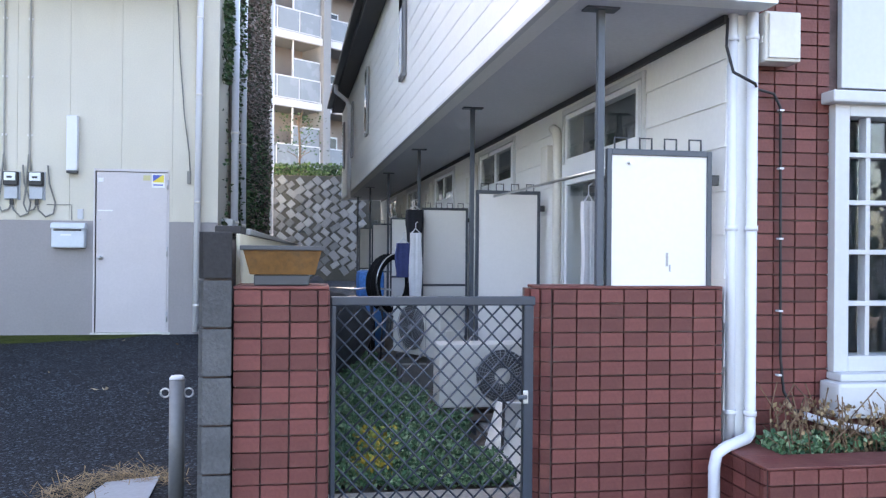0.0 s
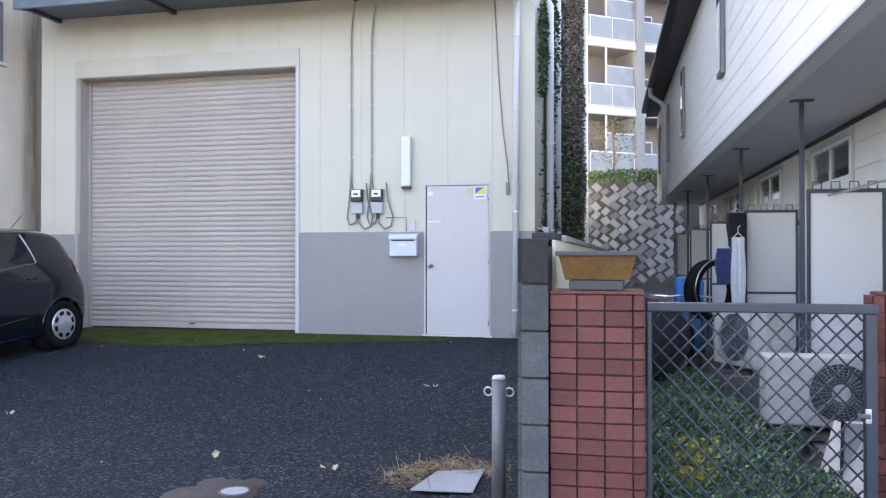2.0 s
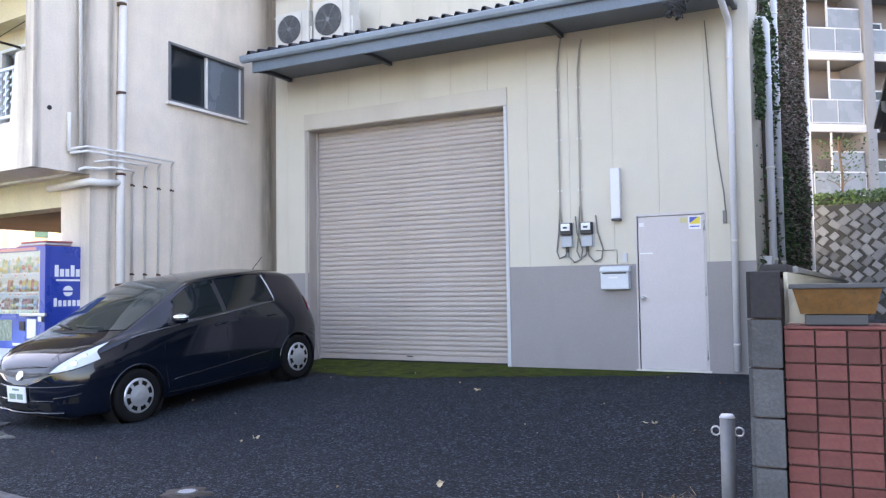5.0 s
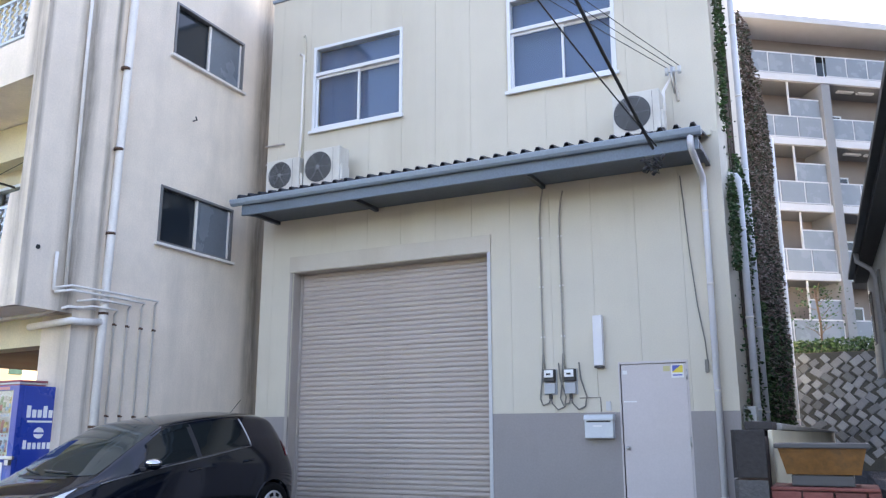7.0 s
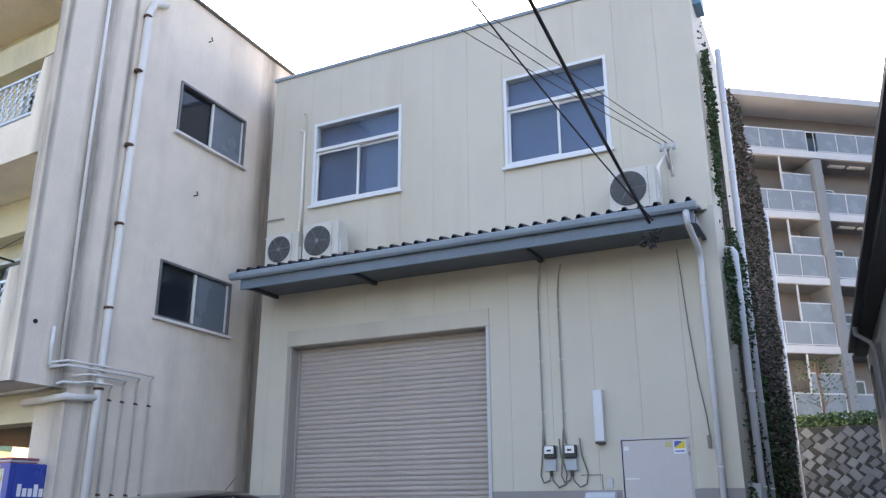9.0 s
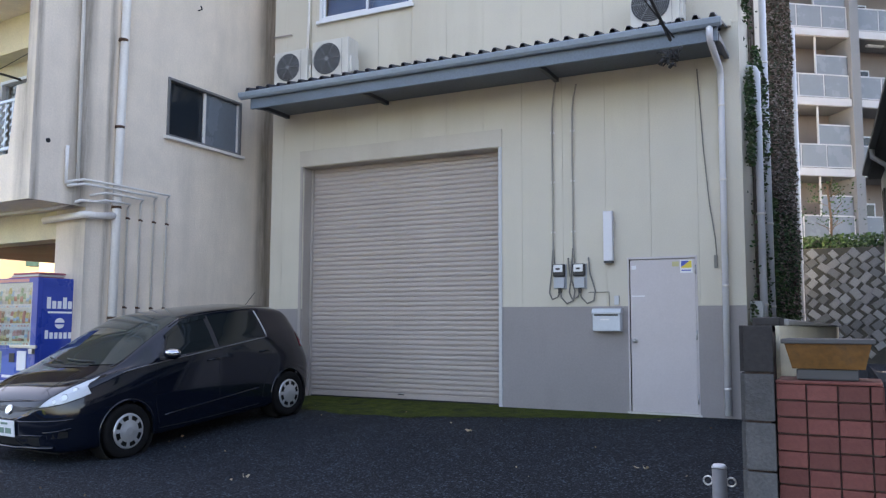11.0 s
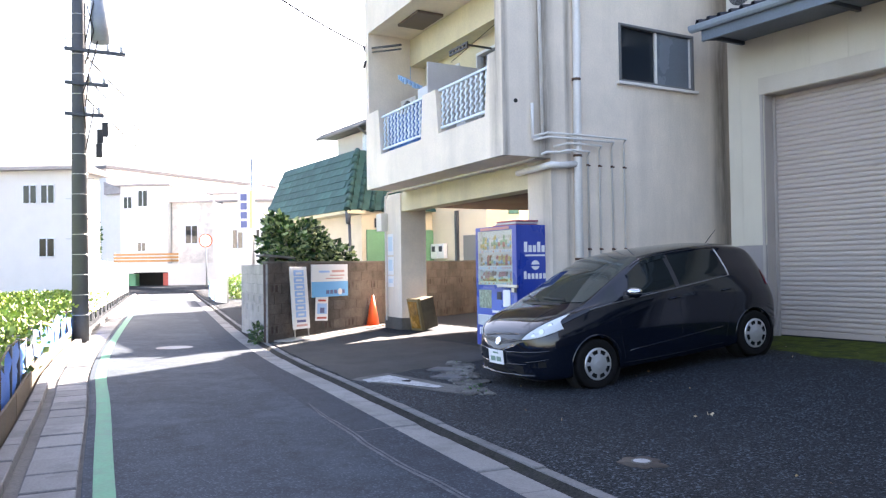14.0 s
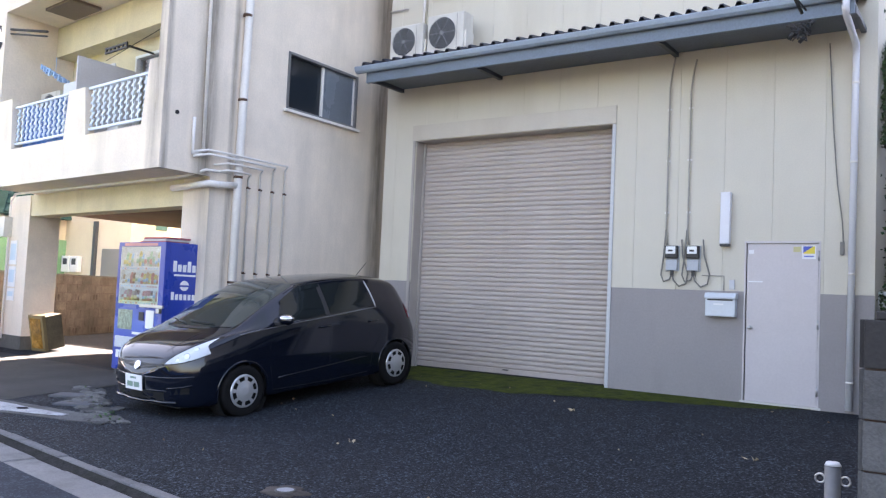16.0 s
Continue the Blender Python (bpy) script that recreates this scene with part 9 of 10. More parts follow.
for k in range(3):
    wire("wire along the far street", sag((-15.9, -8.3, 5.0 + 0.45 * k), (-70, 8.0 + k, 9.0 + 0.5 * k), 0.6, 16), 0.02)

# ---- far street end: garage wall, houses, sign, mirror ----
FAR = Matrix(((0.525, -0.851, 0, 2.75), (0.851, 0.525, 0, -10.65), (0, 0, 1, -0.3), (0, 0, 0, 1)))   # x across the view, y along the street
FAR_WHITE = mat("white_render", (0.72, 0.70, 0.67), 0.8, var=0.03, bump=0.05)
FAR_BROWN = mat("pale_stone_cladding", (0.70, 0.64, 0.58), 0.8, var=0.2, scale=2)
FAR_ROOF = mat("grey_brown_roof", (0.38, 0.35, 0.34), 0.8, var=0.15)


def fr(bm):
    bm.transform(FAR)
    return bm


def far_house(label, x0, x1, y0, depth, z0, z1, wins, wall, roof_h=1.1):
    g = thing("house", label, "house", group="far houses")
    part("wall", fr(boxes((x0, x1, y0, y0 + depth, z0, z1))), wall, g)
    bm = bmesh.new()
    e, ins = 0.5, min(depth, x1 - x0) * 0.42
    lo = [bm.verts.new(p) for p in ((x0 - e, y0 - e, z1), (x1 + e, y0 - e, z1), (x1 + e, y0 + depth + e, z1), (x0 - e, y0 + depth + e, z1))]
    mi = [bm.verts.new((v.co.x, v.co.y, z1 + 0.16)) for v in lo]
    hi = [bm.verts.new(p) for p in ((x0 + ins, y0 + ins, z1 + roof_h), (x1 - ins, y0 + ins, z1 + roof_h), (x1 - ins, y0 + depth - ins, z1 + roof_h), (x0 + ins, y0 + depth - ins, z1 + roof_h))]
    bm.faces.new(lo[::-1])
    bm.faces.new(hi)
    for p, q in ((lo, mi), (mi, hi)):
        for i in range(4):
            bm.faces.new((p[i], p[(i + 1) % 4], q[(i + 1) % 4], q[i]))
    part("roof", fr(bm), FAR_ROOF, g)
    for wx, wz, ww, wh in wins:
        w = part("window", fr(boxes((wx, wx + ww, y0 - 0.06, y0 - 0.005, wz, wz + wh))), ALU_WHITE, g)
        for q in (0, 1):
            part("pane", fr(boxes((wx + 0.06 + q * ww / 2, wx + ww / 2 - 0.03 + q * ww / 2, y0 - 0.09, y0 - 0.061, wz + 0.06, wz + wh - 0.06))), CAR_GLASS_DARK, w)
    return g


gw = thing("garage_wall", "white street-end wall with a dark garage opening and orange slats above", "garage")
part("wall", fr(boxes((-33, -28.7, 70, 72, 0, 2.05), (-24.2, -16, 70, 72, 0, 2.05), (-28.7, -24.2, 70, 72, 1.3, 2.05))), FAR_WHITE, gw)
part("garage_back", fr(boxes((-28.7, -24.2, 74, 74.1, 0, 1.4))), DARK_ROOM, gw)
part("garage_roof", fr(boxes((-33, -16, 72, 76, 1.8, 2.05))), FAR_WHITE, gw)
for k in range(3):
    part("slat", fr(boxes((-28.9, -23.3, 70.0, 70.06, 2.2 + 0.28 * k, 2.38 + 0.28 * k))), mat("orange_slat_%d" % k, (0.55, 0.27, 0.09), 0.6), gw, "orange-brown slat")
for x in (-28.9, -26.1, -23.4):
    part("slat_post", fr(boxes((x, x + 0.1, 70.07, 70.15, 2.05, 3.05))), FAR_WHITE, gw)
bn = thing("garage_bin", "green bin standing in the garage opening", "bin")
part("bin", fr(bbox(0.05, (-28.1, -27.2, 70.6, 71.4, 0, 1.2))), mat("bin_green", (0.08, 0.28, 0.16), 0.6), bn)
bn = thing("garage_sign", "red panel standing in the garage opening", "panel")
part("panel", fr(bbox(0.03, (-24.75, -24.3, 70.3, 70.5, 0, 1.25))), SIGN_RED, bn)
far_house("white two-storey house with a brown stone corner", -31.5, -27.0, 78, 9, 2.0, 9.6, [(-29.8, 7.6, 0.9, 1.6), (-29.9, 3.3, 0.8, 0.9), (-31.2, 7.4, 0.8, 1.2)], FAR_WHITE)
far_house("pale stone-clad house with a porch", -26.9, -22.5, 79, 9, 2.0, 8.0, [(-25.6, 4.0, 1.2, 1.8)], FAR_BROWN, 1.0)
far_house("white house at the street end", -22.3, -16.0, 77, 9, 2.0, 8.6, [(-20.0, 4.2, 0.9, 1.2), (-18.0, 4.0, 0.9, 1.4)], FAR_WHITE)
far_house("white house with small dark windows", -17.2, -11.8, 62, 9, 0.0, 6.6, [(-16.5, 3.0, 0.8, 1.5), (-15.0, 3.2, 0.6, 1.3), (-13.8, 5.0, 0.8, 1.2)], FAR_WHITE)
far_house("tall white house beside the field", -29.5, -19.0, 41, 3.2, 0.0, 6.6, [(-20.6, 4.9, 0.7, 1.0), (-21.5, 4.9, 0.7, 1.0), (-20.7, 2.2, 0.8, 1.0), (-25.2, 4.6, 1.5, 1.2)], FAR_WHITE)
far_house("pale house further along the field", -40, -32.5, 52, 9, 0.0, 6.4, [(-36, 4.5, 1.4, 1.2), (-39, 4.5, 1.4, 1.2)], FAR_WHITE)
blk = thing("apartment_block", "long pale apartment block with flat grey eaves", "apartment block", group="far houses")
BLK = FAR @ Matrix(((0.45, -0.893, 0, -40.0), (0.893, 0.45, 0, 95.0), (0, 0, 1, 0), (0, 0, 0, 1)))


def block_part(name, bm, material):
    bm.transform(BLK)
    part(name, bm, material, blk)


FAR_EAVE = mat("grey_eave", (0.17, 0.165, 0.17), 0.8, var=0.1)
block_part("upper_wall", boxes((0, 30, 0, 4, -0.1, 13.5)), FAR_WHITE)
block_part("upper_roof", boxes((-0.5, 30.5, -0.6, 4.6, 13.5, 13.85)), FAR_EAVE)
block_part("lower_wall", boxes((0, 30, -5, -0.01, -0.1, 10.4)), FAR_WHITE)
bm = bmesh.new()
prism(bm, [(-5.6, 10.4), (-5.6, 10.6), (-0.02, 11.9), (-0.02, 10.4)], -0.4, 30.4, swap=True)
block_part("lower_roof", bm, FAR_ROOF)
block_part("gutter", boxes((-0.4, 30.4, -5.75, -5.61, 10.36, 10.62)), FAR_EAVE)
vs_ = thing("tower_sign", "tall white sign board with dark vertical lettering bars on a post", "sign")
part("board", fr(bbox(0.02, (-11.65, -11.0, 45, 45.2, 3.5, 5.9))), PAPER, vs_)
for k in range(4):
    part("text_bar", fr(boxes((-11.5, -11.15, 44.96, 44.99, 3.75 + 0.5 * k, 4.12 + 0.5 * k))), SIGN_INK, vs_)
part("text_bar", fr(boxes((-10.98, -10.86, 45.0, 45.2, 3.7, 5.8))), plain("sign_lime", (0.6, 0.65, 0.25), 0.5), vs_)
bm = bmesh.new()
rod(bm, FAR @ Vector((-10.9, 45.3, 0)), FAR @ Vector((-10.9, 45.3, 7.6)), 0.09, 8)
part("post", bm, STEEL, vs_)
tm = thing("traffic_mirror", "round orange-rimmed traffic mirror on a post", "mirror")
bm = bmesh.new()
rod(bm, FAR @ Vector((-17.9, 60, 0)), FAR @ Vector((-17.9, 60, 4.2)), 0.06, 8)
part("post", bm, STEEL, tm)
bm = bmesh.new()
rod(bm, FAR @ Vector((-17.9, 59.85, 3.6)), FAR @ Vector((-17.9, 59.9, 3.6)), 0.5, 20)
part("rim", bm, ORANGE, tm)
bm = bmesh.new()
rod(bm, FAR @ Vector((-17.9, 59.82, 3.6)), FAR @ Vector((-17.9, 59.84, 3.6)), 0.4, 20)
part("mirror_face", bm, CHROME, tm)
gd = thing("guard_panel", "low blue and white panel fence at the roadside", "fence")
for k in range(4):
    a = beside(-30 - 1.6 * k, -0.5)
    part("panel", boxes((a.x - 1.5, a.x, a.y, a.y + 0.05, -0.2, 0.65)), SIGN_SKY if k % 2 else PAPER, gd)
    part("post", boxes((a.x - 0.05, a.x + 0.02, a.y + 0.05, a.y + 0.11, -0.3, 0.75)), STEEL, gd)
fb = thing("roadside_bush", "yellow-green bush at the roadside", "bush")
o = new("leaves", leaf_mesh("leaves", 700, clump(-33, 0.6, 0.3, 1.4, 0.6, 0.6), 0.16, CROP, 91))
o.parent = fb
ct = thing("garden_conifer", "small green tree beside the far house", "tree")
bm = bmesh.new()
c = FAR @ Vector((-25.0, 56, 0))
tube(bm, [c, c + Vector((0, 0, 4))], 0.1, 6)
part("trunk", bm, TIMBER, ct)
o = new("crown", leaf_mesh("crown", 1200, clump(c.x, c.y, 3.2, 0.9, 0.9, 1.7), 0.25, LEAF, 92))
o.parent = ct

# ---- forecourt details ----
MOSS = mat("moss_on_asphalt", (0.070, 0.092, 0.010), 0.95, var=0.45, scale=5, fine=75, bump=0.8, spec=0.15, stain=(0.010, 0.012, 0.012), amount=0.9, stain_scale=2.2, second=(0.025, 0.034, 0.008), mix=0.8)
bm = bmesh.new()
rnd = random.Random(8)
ups, dns = [], []
for i in range(65):
    x = -5.6 + 6.4 * i / 64
    wid = 1.15 * math.exp(-((x + 3.2) / 2.4) ** 2) + 0.36
    ya = -0.035 if x > SH1 or x < SH0 else 0.2
    yb = -wid - 0.16 * noise.noise(Vector((x * 2.2, 0, 4))) - 0.08 * rnd.random()
    if i > 58:
        yb *= (64 - i) / 6 + 0.05
    ups.append((x, ya))
    dns.append((x, min(ya - 0.02, yb)))
rows = []
for j in range(9):
    t = j / 8
    rows.append([bm.verts.new((a[0], a[1] * (1 - t) + b[1] * t, ground_z(a[0], a[1] * (1 - t) + b[1] * t) + 0.005)) for a, b in zip(ups, dns)])
for a, b in zip(rows, rows[1:]):
    for i in range(64):
        bm.faces.new((a[i], a[i + 1], b[i + 1], b[i])).smooth = True
tagged(new("moss_strip", mesh_of("moss_strip", bm, MOSS)), "green moss strip along the foot of the warehouse", "moss", kind="stuff")


def lie(x, y, up=0.004):
    return Vector((x, y, ground_z(x, y) + up))


def patch(name, label, category, cx, cy, rx, ry, material, seed, up=0.005, thick=0.012):
    """An uneven flat patch lying on the sloping ground."""
    bm = bmesh.new()
    ring = []
    n = 44
    for k in range(n):
        a = k * math.tau / n
        r = 1 + 0.4 * noise.noise(Vector((math.cos(a) * 1.6, math.sin(a) * 1.6, seed))) + 0.16 * noise.noise(Vector((math.cos(a) * 5, math.sin(a) * 5, seed)))
        x, y = cx + rx * r * math.cos(a), cy + ry * r * math.sin(a)
        ring.append((bm.verts.new(lie(x, y, up)), bm.verts.new(lie(x, y, up - thick))))
    c = bm.verts.new(lie(cx, cy, up + 0.004))
    for k in range(n):
        a, b = ring[k], ring[(k + 1) % n]
        bm.faces.new((c, a[0], b[0])).smooth = True
        bm.faces.new((a[0], a[1], b[1], b[0]))
    return tagged(new(name, mesh_of(name, bm, material)), label, category, kind="structure")


PATCH = mat("brown_mortar_patch", (0.055, 0.045, 0.038), 0.95, var=0.25, bump=0.5, stain=(0.04, 0.035, 0.03), amount=0.6, stain_scale=5)
patch("ground_patch", "brown mortar patch round a valve lid", "patch", 0.40, -6.42, 0.26, 0.36, PATCH, 1.0)
patch("ground_patch_2", "small brown mortar patch in the asphalt", "patch", -1.5, -6.45, 0.17, 0.14, PATCH, 2.0)
BROKEN = mat("dark_broken_concrete", (0.034, 0.033, 0.032), 0.95, var=0.3, scale=4, bump=0.8, stain=(0.022, 0.022, 0.022), amount=0.8, stain_scale=4)
CEMENT = mat("pale_cement", (0.36, 0.37, 0.38), 0.85, var=0.3, scale=5, bump=0.5, stain=(0.085, 0.085, 0.085), amount=0.85, stain_scale=4)
OLD_CEMENT = mat("grey_cement_smear", (0.085, 0.085, 0.083), 0.9, var=0.35, scale=4, bump=0.5, stain=(0.028, 0.028, 0.028), amount=0.85, stain_scale=5)


def ragged(name, label, a, b, half0, half1, material, seed, up=0.012, thick=0.04):
    """A ragged strip of concrete between two points, following the slope."""
    a, b = Vector(a), Vector(b)
    d = b - a
    side = Vector((-d.y, d.x)).normalized()
    bm = bmesh.new()
    n, rows = max(6, int(d.length / 0.12)), []
    for i in range(n + 1):
        t = i / n
        c = a + d * t
        h = half0 + (half1 - half0) * t
        l = c + side * h * (1 + 0.3 * noise.noise(Vector((t * 3, seed, 0))) + 0.06 * noise.noise(Vector((t * 19, seed, 3))))
        r = c - side * h * (1 + 0.3 * noise.noise(Vector((t * 3, seed, 9))) + 0.06 * noise.noise(Vector((t * 19, seed, 5))))
        rows.append([bm.verts.new(lie(l.x, l.y, up - thick)), bm.verts.new(lie(l.x, l.y, up)), bm.verts.new(lie(c.x, c.y, up + 0.006)), bm.verts.new(lie(r.x, r.y, up)), bm.verts.new(lie(r.x, r.y, up - thick))])
    for p, q in zip(rows, rows[1:]):
        for k in range(4):
            bm.faces.new((p[k], q[k], q[k + 1], p[k + 1]))
    bm.faces.new(rows[0][::-1])
    bm.faces.new(rows[-1])
    return tagged(new(name, mesh_of(name, bm, material)), label, "patch", kind="structure")


ragged("ground_slab", "pale smeared cement slab by the kerb", (-6.55, -6.03), (-5.40, -5.76), 0.22, 0.05, CEMENT, 3.0, 0.016, 0.05)
ragged("ground_slab_2", "grey worn cement smear round the pale slab", (-6.75, -6.02), (-4.85, -5.62), 0.30, 0.16, OLD_CEMENT, 7.0, 0.009, 0.05)
patch("ground_hole", "dark hole broken in the cement slab", "hole", -6.02, -5.88, 0.075, 0.05, WELL, 5.0, 0.026, 0.004)
WORN_RAMP = mat("worn_ramp", (0.034, 0.034, 0.033), 0.95, var=0.35, scale=2.2, bump=0.7, stain=(0.062, 0.058, 0.048), amount=0.6, stain_scale=1.4, second=(0.020, 0.021, 0.019), mix=0.6)
bm = bmesh.new()
rows = []
for i in range(41):
    f = i / 40
    row = []
    for j in range(13):
        g = j / 12
        # from the kerb up to the carport; the east edge wanders
        x = (-12.1 - 1.3 * g) * (1 - f) + (-6.75 - 0.25 * g + 0.10 * noise.noise(Vector((g * 7, 2, 0)))) * f
        y0, y1 = kerb_y(x) + 0.02, -3.35 + 0.35 * (1 - f)
        row.append(bm.verts.new(lie(x, y0 + (y1 - y0) * g, 0.010 + 0.012 * noise.noise(Vector((x * 1.7, g * 3, 5))))))
    rows.append(row)
for a, b in zip(rows, rows[1:]):
    for j in range(12):
        bm.faces.new((a[j], a[j + 1], b[j + 1], b[j])).smooth = True
tagged(new("ground_ramp", mesh_of("ground_ramp", bm, WORN_RAMP)), "worn dark asphalt ramp of the carport, mossy at its edges", "ramp", kind="structure")
# broken edge between ramp and forecourt: loose stones and crumbs
rnd = random.Random(17)
RUBBLE = mat("rubble_stone", (0.085, 0.085, 0.08), 0.95, var=0.3, bump=0.6, island=0.5)
bm = bmesh.new()
for k in range(130):
    f = rnd.random()
    c = Vector((-7.0 + 2.2 * f + rnd.gauss(0, 0.08), -4.55 - 1.15 * f + rnd.gauss(0, 0.10)))
    n0 = len(bm.verts)
    bmesh.ops.create_icosphere(bm, subdivisions=1, radius=rnd.uniform(0.02, 0.075))
    bm.verts.ensure_lookup_table()
    for v in bm.verts[n0:]:
        q = v.co * (1 + 0.5 * noise.noise(v.co * 30 + Vector((k, 0, 0))))
        v.co = lie(c.x + q.x * 1.6, c.y + q.y, 0.0) + Vector((0, 0, 0.004 + q.z * 0.45))
tagged(new("rubble", mesh_of("rubble", bm, RUBBLE)), "loose grey stones along the broken asphalt edge", "rubble", kind="stuff")
ragged("ground_slab_2", "brownish broken concrete strip in the forecourt", (-7.2, -4.7), (-4.9, -5.62), 0.13, 0.10, BROKEN, 4.0, 0.008, 0.05)
ragged("ground_slab_4", "pale broken concrete strip along the sign wall", (-12.2, -5.25), (-13.75, -2.35), 0.30, 0.16, CONC, 6.0, 0.022, 0.05)
tagged(new("edge_weeds", leaf_mesh("edge_weeds", 150, lambda rnd: (lie(-7.0 + 2.2 * (f := rnd.random()) + rnd.gauss(0, 0.05), -4.5 - 1.15 * f + rnd.gauss(0, 0.05), 0.005), Vector((0, 0, 0.3))), 0.035, LEAF, 61)), "short weeds in the broken asphalt edge", "weeds", kind="stuff")
for (x, y, r) in ((0.50, -6.33, 0.075), (-1.5, -6.45, 0.06)):
    g = thing("valve_lid", "small round metal valve lid set in the ground", "valve lid", pose(x, y, ground_z(x, y) + 0.009))
    bm = bmesh.new()
    rod(bm, (0, 0, 0), (0, 0, 0.008), r, 18)
    part("lid", bm, mat("pale_lid", (0.35, 0.37, 0.4), 0.5, 0.4), g)
    bm = bmesh.new()
    tube(bm, [((r + 0.008) * math.cos(k * math.tau / 18), (r + 0.008) * math.sin(k * math.tau / 18), 0.003) for k in range(19)], 0.008, 5)
    part("ring", bm, CONC_DARK, g)
for x0, y0 in ((-6.55, -4.95), (-6.0, -5.22)):
    g = thing("drain_cover", "dark square drain cover in the forecourt", "drain cover", Matrix.Translation(lie(x0, y0, 0.008)) @ pose(0, 0, 0, 0, 0, 30))
    part("cover", bbox(0.006, (-0.25, 0.25, -0.15, 0.15, -0.03, 0.012)), mat("cover_iron", (0.07, 0.075, 0.085), 0.7, var=0.2), g)
g = thing("road_manhole", "round iron manhole cover in the road", "manhole cover", pose(-12.9, -7.05, -0.299))
bm = bmesh.new()
rod(bm, (0, 0, 0), (0, 0, 0.006), 0.33, 28)
part("lid", bm, mat("worn_iron", (0.16, 0.16, 0.16), 0.5, 0.6), g)
# bollard
z0 = ground_z(1.965, -6.16)
bl = thing("bollard", "stainless steel post with a ring on each side", "bollard", pose(1.965, -6.16, z0))
bm = bmesh.new()
rod(bm, (0, 0, -0.05), (0, 0, 0.655), 0.038, 22)
part("shaft", bm, mat("dull_steel_post", (0.19, 0.19, 0.19), 0.55, 0.3, var=0.08, bump=0.02), bl)
bm = bmesh.new()
rod(bm, (0, 0, 0.655), (0, 0, 0.672), 0.040, 22, 0.030)
part("cap", bm, PIPE_WHITE, bl)
for s in (-1, 1):
    bm = bmesh.new()
    tube(bm, [(s * (0.058 + 0.022 * math.cos(k * math.tau / 16)), 0, 0.585 + 0.022 * math.sin(k * math.tau / 16)) for k in range(17)], 0.005, 6)
    part("ring", bm, STEEL, bl)
# steel plate and straw
g = thing("steel_plate", "loose pale metal plate lying on the ground", "plate")
bm = bmesh.new()
cs = [lie(x, y, 0.02) for x, y in ((1.46, -6.13), (1.52, -5.72), (1.79, -5.63), (1.81, -6.10))]
lo = [bm.verts.new(c) for c in cs]
hi = [bm.verts.new(c + Vector((0, 0, 0.006))) for c in cs]
bm.faces.new(hi)
bm.faces.new(lo[::-1])
for i in range(4):
    bm.faces.new((lo[i], lo[(i + 1) % 4], hi[(i + 1) % 4], hi[i]))
part("plate", bm, mat("dull_zinc", (0.34, 0.37, 0.41), 0.45, 0.5, var=0.08), g)
bm = bmesh.new()
rnd = random.Random(14)
for k in range(620):
    a, r = rnd.uniform(0.35, math.tau * 0.62), 0.20 + 0.13 * rnd.gauss(0, 1)
    x, y = 1.60 + (0.24 + 0.08 * rnd.gauss(0, 1)) * math.cos(a), -5.84 + (0.26 + 0.08 * rnd.gauss(0, 1)) * math.sin(a)
    d = Vector((rnd.uniform(-1, 1), rnd.uniform(-1, 1), rnd.uniform(-0.15, 0.3))).normalized() * rnd.uniform(0.04, 0.13)
    p = lie(x, y, 0.005 + 0.05 * rnd.random() ** 2)
    q = p + d
    q.z = max(q.z, ground_z(q.x, q.y) + 0.004)
    s = d.cross(Vector((0, 0, 1))).normalized() * 0.0022
    vs = [bm.verts.new(v) for v in (p - s, p + s, q + s, q - s)]
    bm.faces.new(vs)
tagged(new("straw_pile", mesh_of("straw_pile", bm, mat("straw", (0.24, 0.17, 0.09), 0.9, var=0.2, island=0.4, bump=0))), "heap of dry straw round the plate", "straw", kind="stuff")


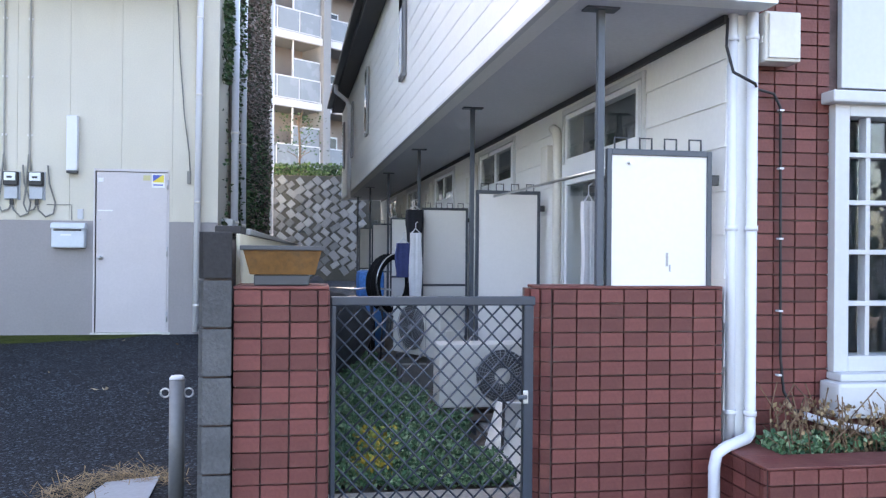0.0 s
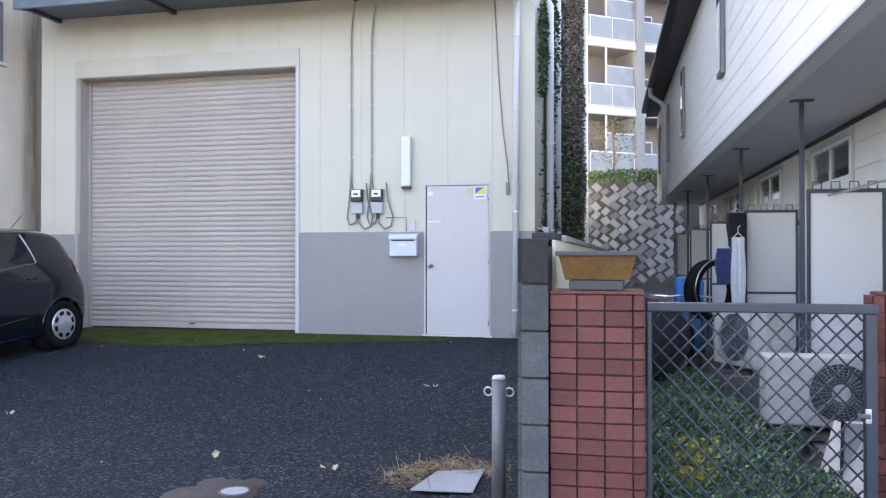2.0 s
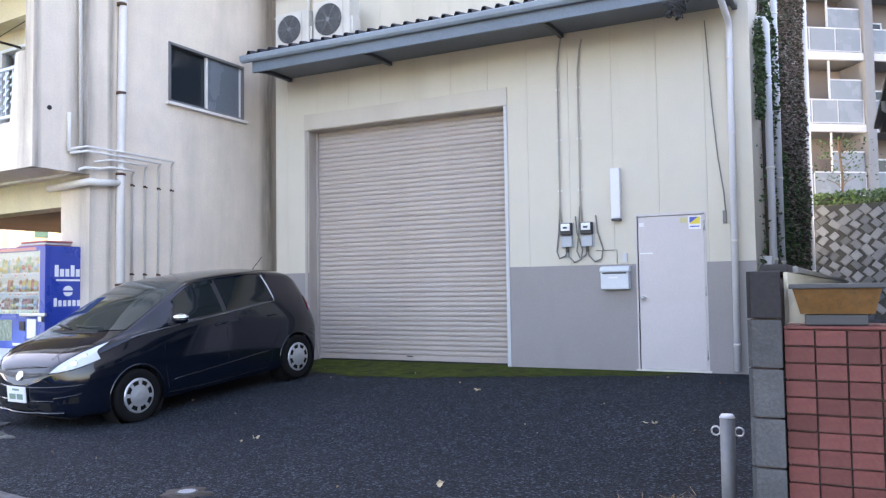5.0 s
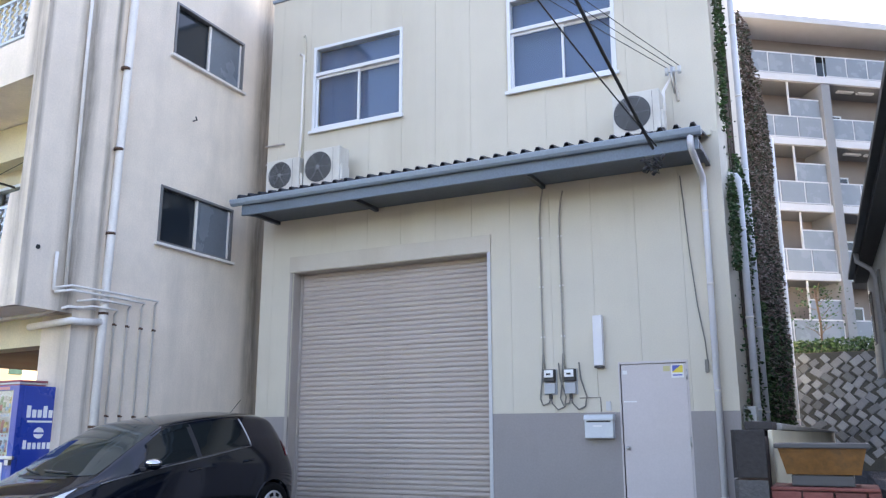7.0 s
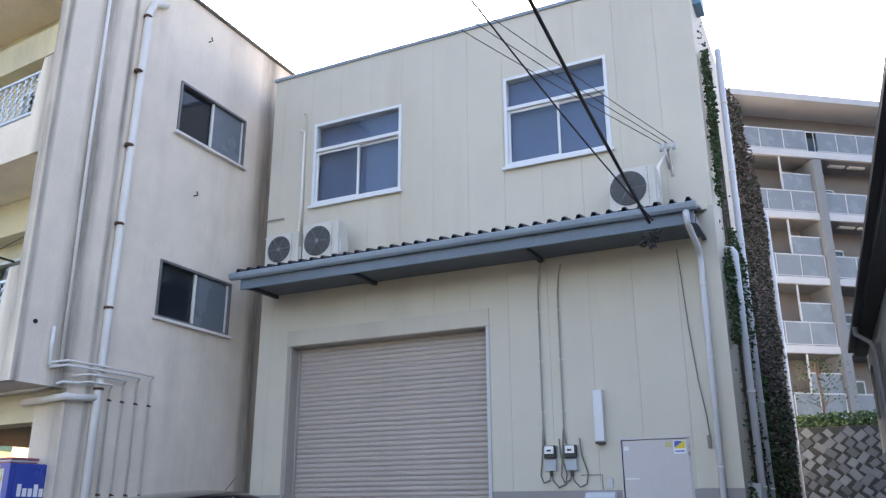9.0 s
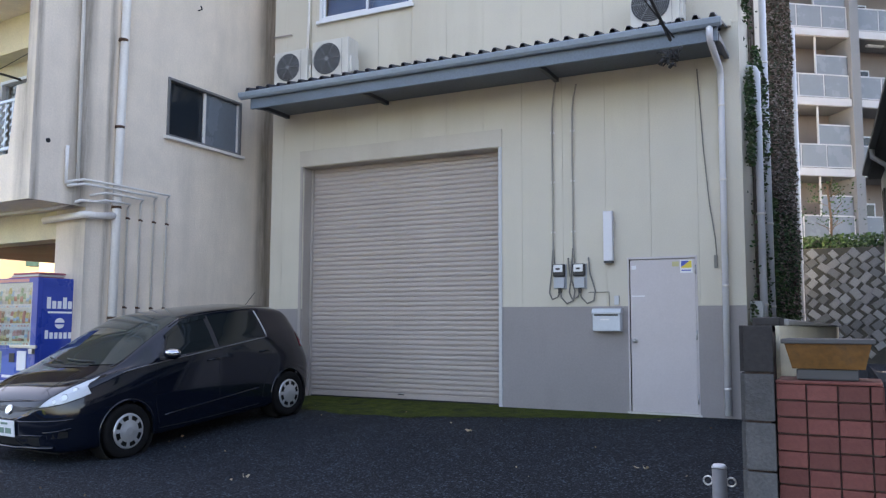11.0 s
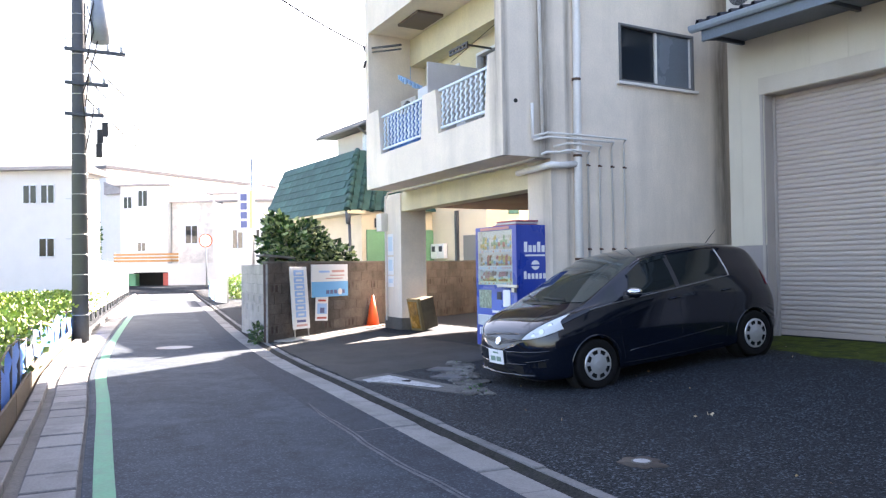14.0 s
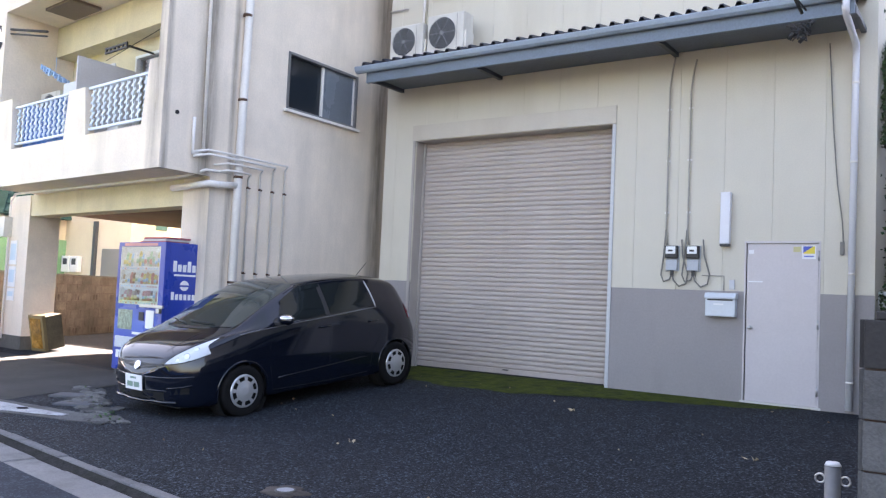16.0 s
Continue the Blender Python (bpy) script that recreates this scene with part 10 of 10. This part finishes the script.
def litter(rnd):
    x, y = rnd.uniform(-5.2, 2.0), rnd.uniform(-6.9, -0.6)
    return lie(x, y, 0.012), Vector((0, 0, 0))


tagged(new("leaf_litter", leaf_mesh("leaf_litter", 26, litter, 0.03, DRY, 51, 0.15)), "scattered dry leaves on the asphalt", "leaf litter", kind="stuff")
for (x, y) in ((0.9, -3.3), (-1.3, -2.2), (-0.05, -5.6), (-2.4, -4.7), (0.84, -5.75)):
    lf = thing("fallen_leaf", "curled dry leaf on the asphalt", "leaf", group="fallen leaves")
    o = new("blade", leaf_mesh("blade", 3, lambda rnd, x=x, y=y: (lie(x + rnd.uniform(-0.03, 0.03), y, 0.01), Vector((0, 0, 0.15))), 0.055, DRY[2:], int(100 + x * 10 + y), 0.1))
    o.parent = lf


# ---- brick tiles ----
tile_face(pil, (GX0, -6.989, 0), (1, 0, 0), GX1 - GX0, -0.3, 0.892, 300)
tile_face(pil, (GX1 - 0.011, -6.99, 0), (0, 1, 0), 0.27, -0.3, 0.892, 60)
tile_face(pier, (RX0 + 0.105, -6.789, 0), (1, 0, 0), RX1 - RX0 - 0.105, -0.3, 0.887, 300)
# rounded end: narrow tiles turned round the curve
for r in range(17):
    z = 0.887 - (r + 1) * (TH + JOINT) + JOINT / 2
    for k in range(3):
        a = (k + 0.5) * math.pi / 6
        c = Vector((RX0 + 0.012 + R - (R + 0.001) * math.cos(a), -6.788 + R - (R + 0.001) * math.sin(a), z))
        bm = bmesh.new()
        box(bm, -0.022, 0.022, -0.013, 0.002, 0, TH, Matrix.Translation(c) @ pose(0, 0, 0, 0, 0, math.degrees(a) - 90))
        part("brick", bm, BRICK, pier)
tile_face(shop, (BX0, SY + 0.013, 0), (1, 0, 0), SHOP_WIN[0] - 0.05 - BX0, -0.2, 3.2, 240)
tile_face(shop, (SHOP_WIN[0] - 0.05, SY + 0.013, 0), (1, 0, 0), 2.0, -0.2, 0.25, 40)
tile_face(plb, (4.592, -7.219, 0), (1, 0, 0), 1.6, -0.4, 0.126, 120)
tile_face(plb, (4.591, -6.72, 0), (0, -1, 0), 0.5, -0.4, 0.126, 60)
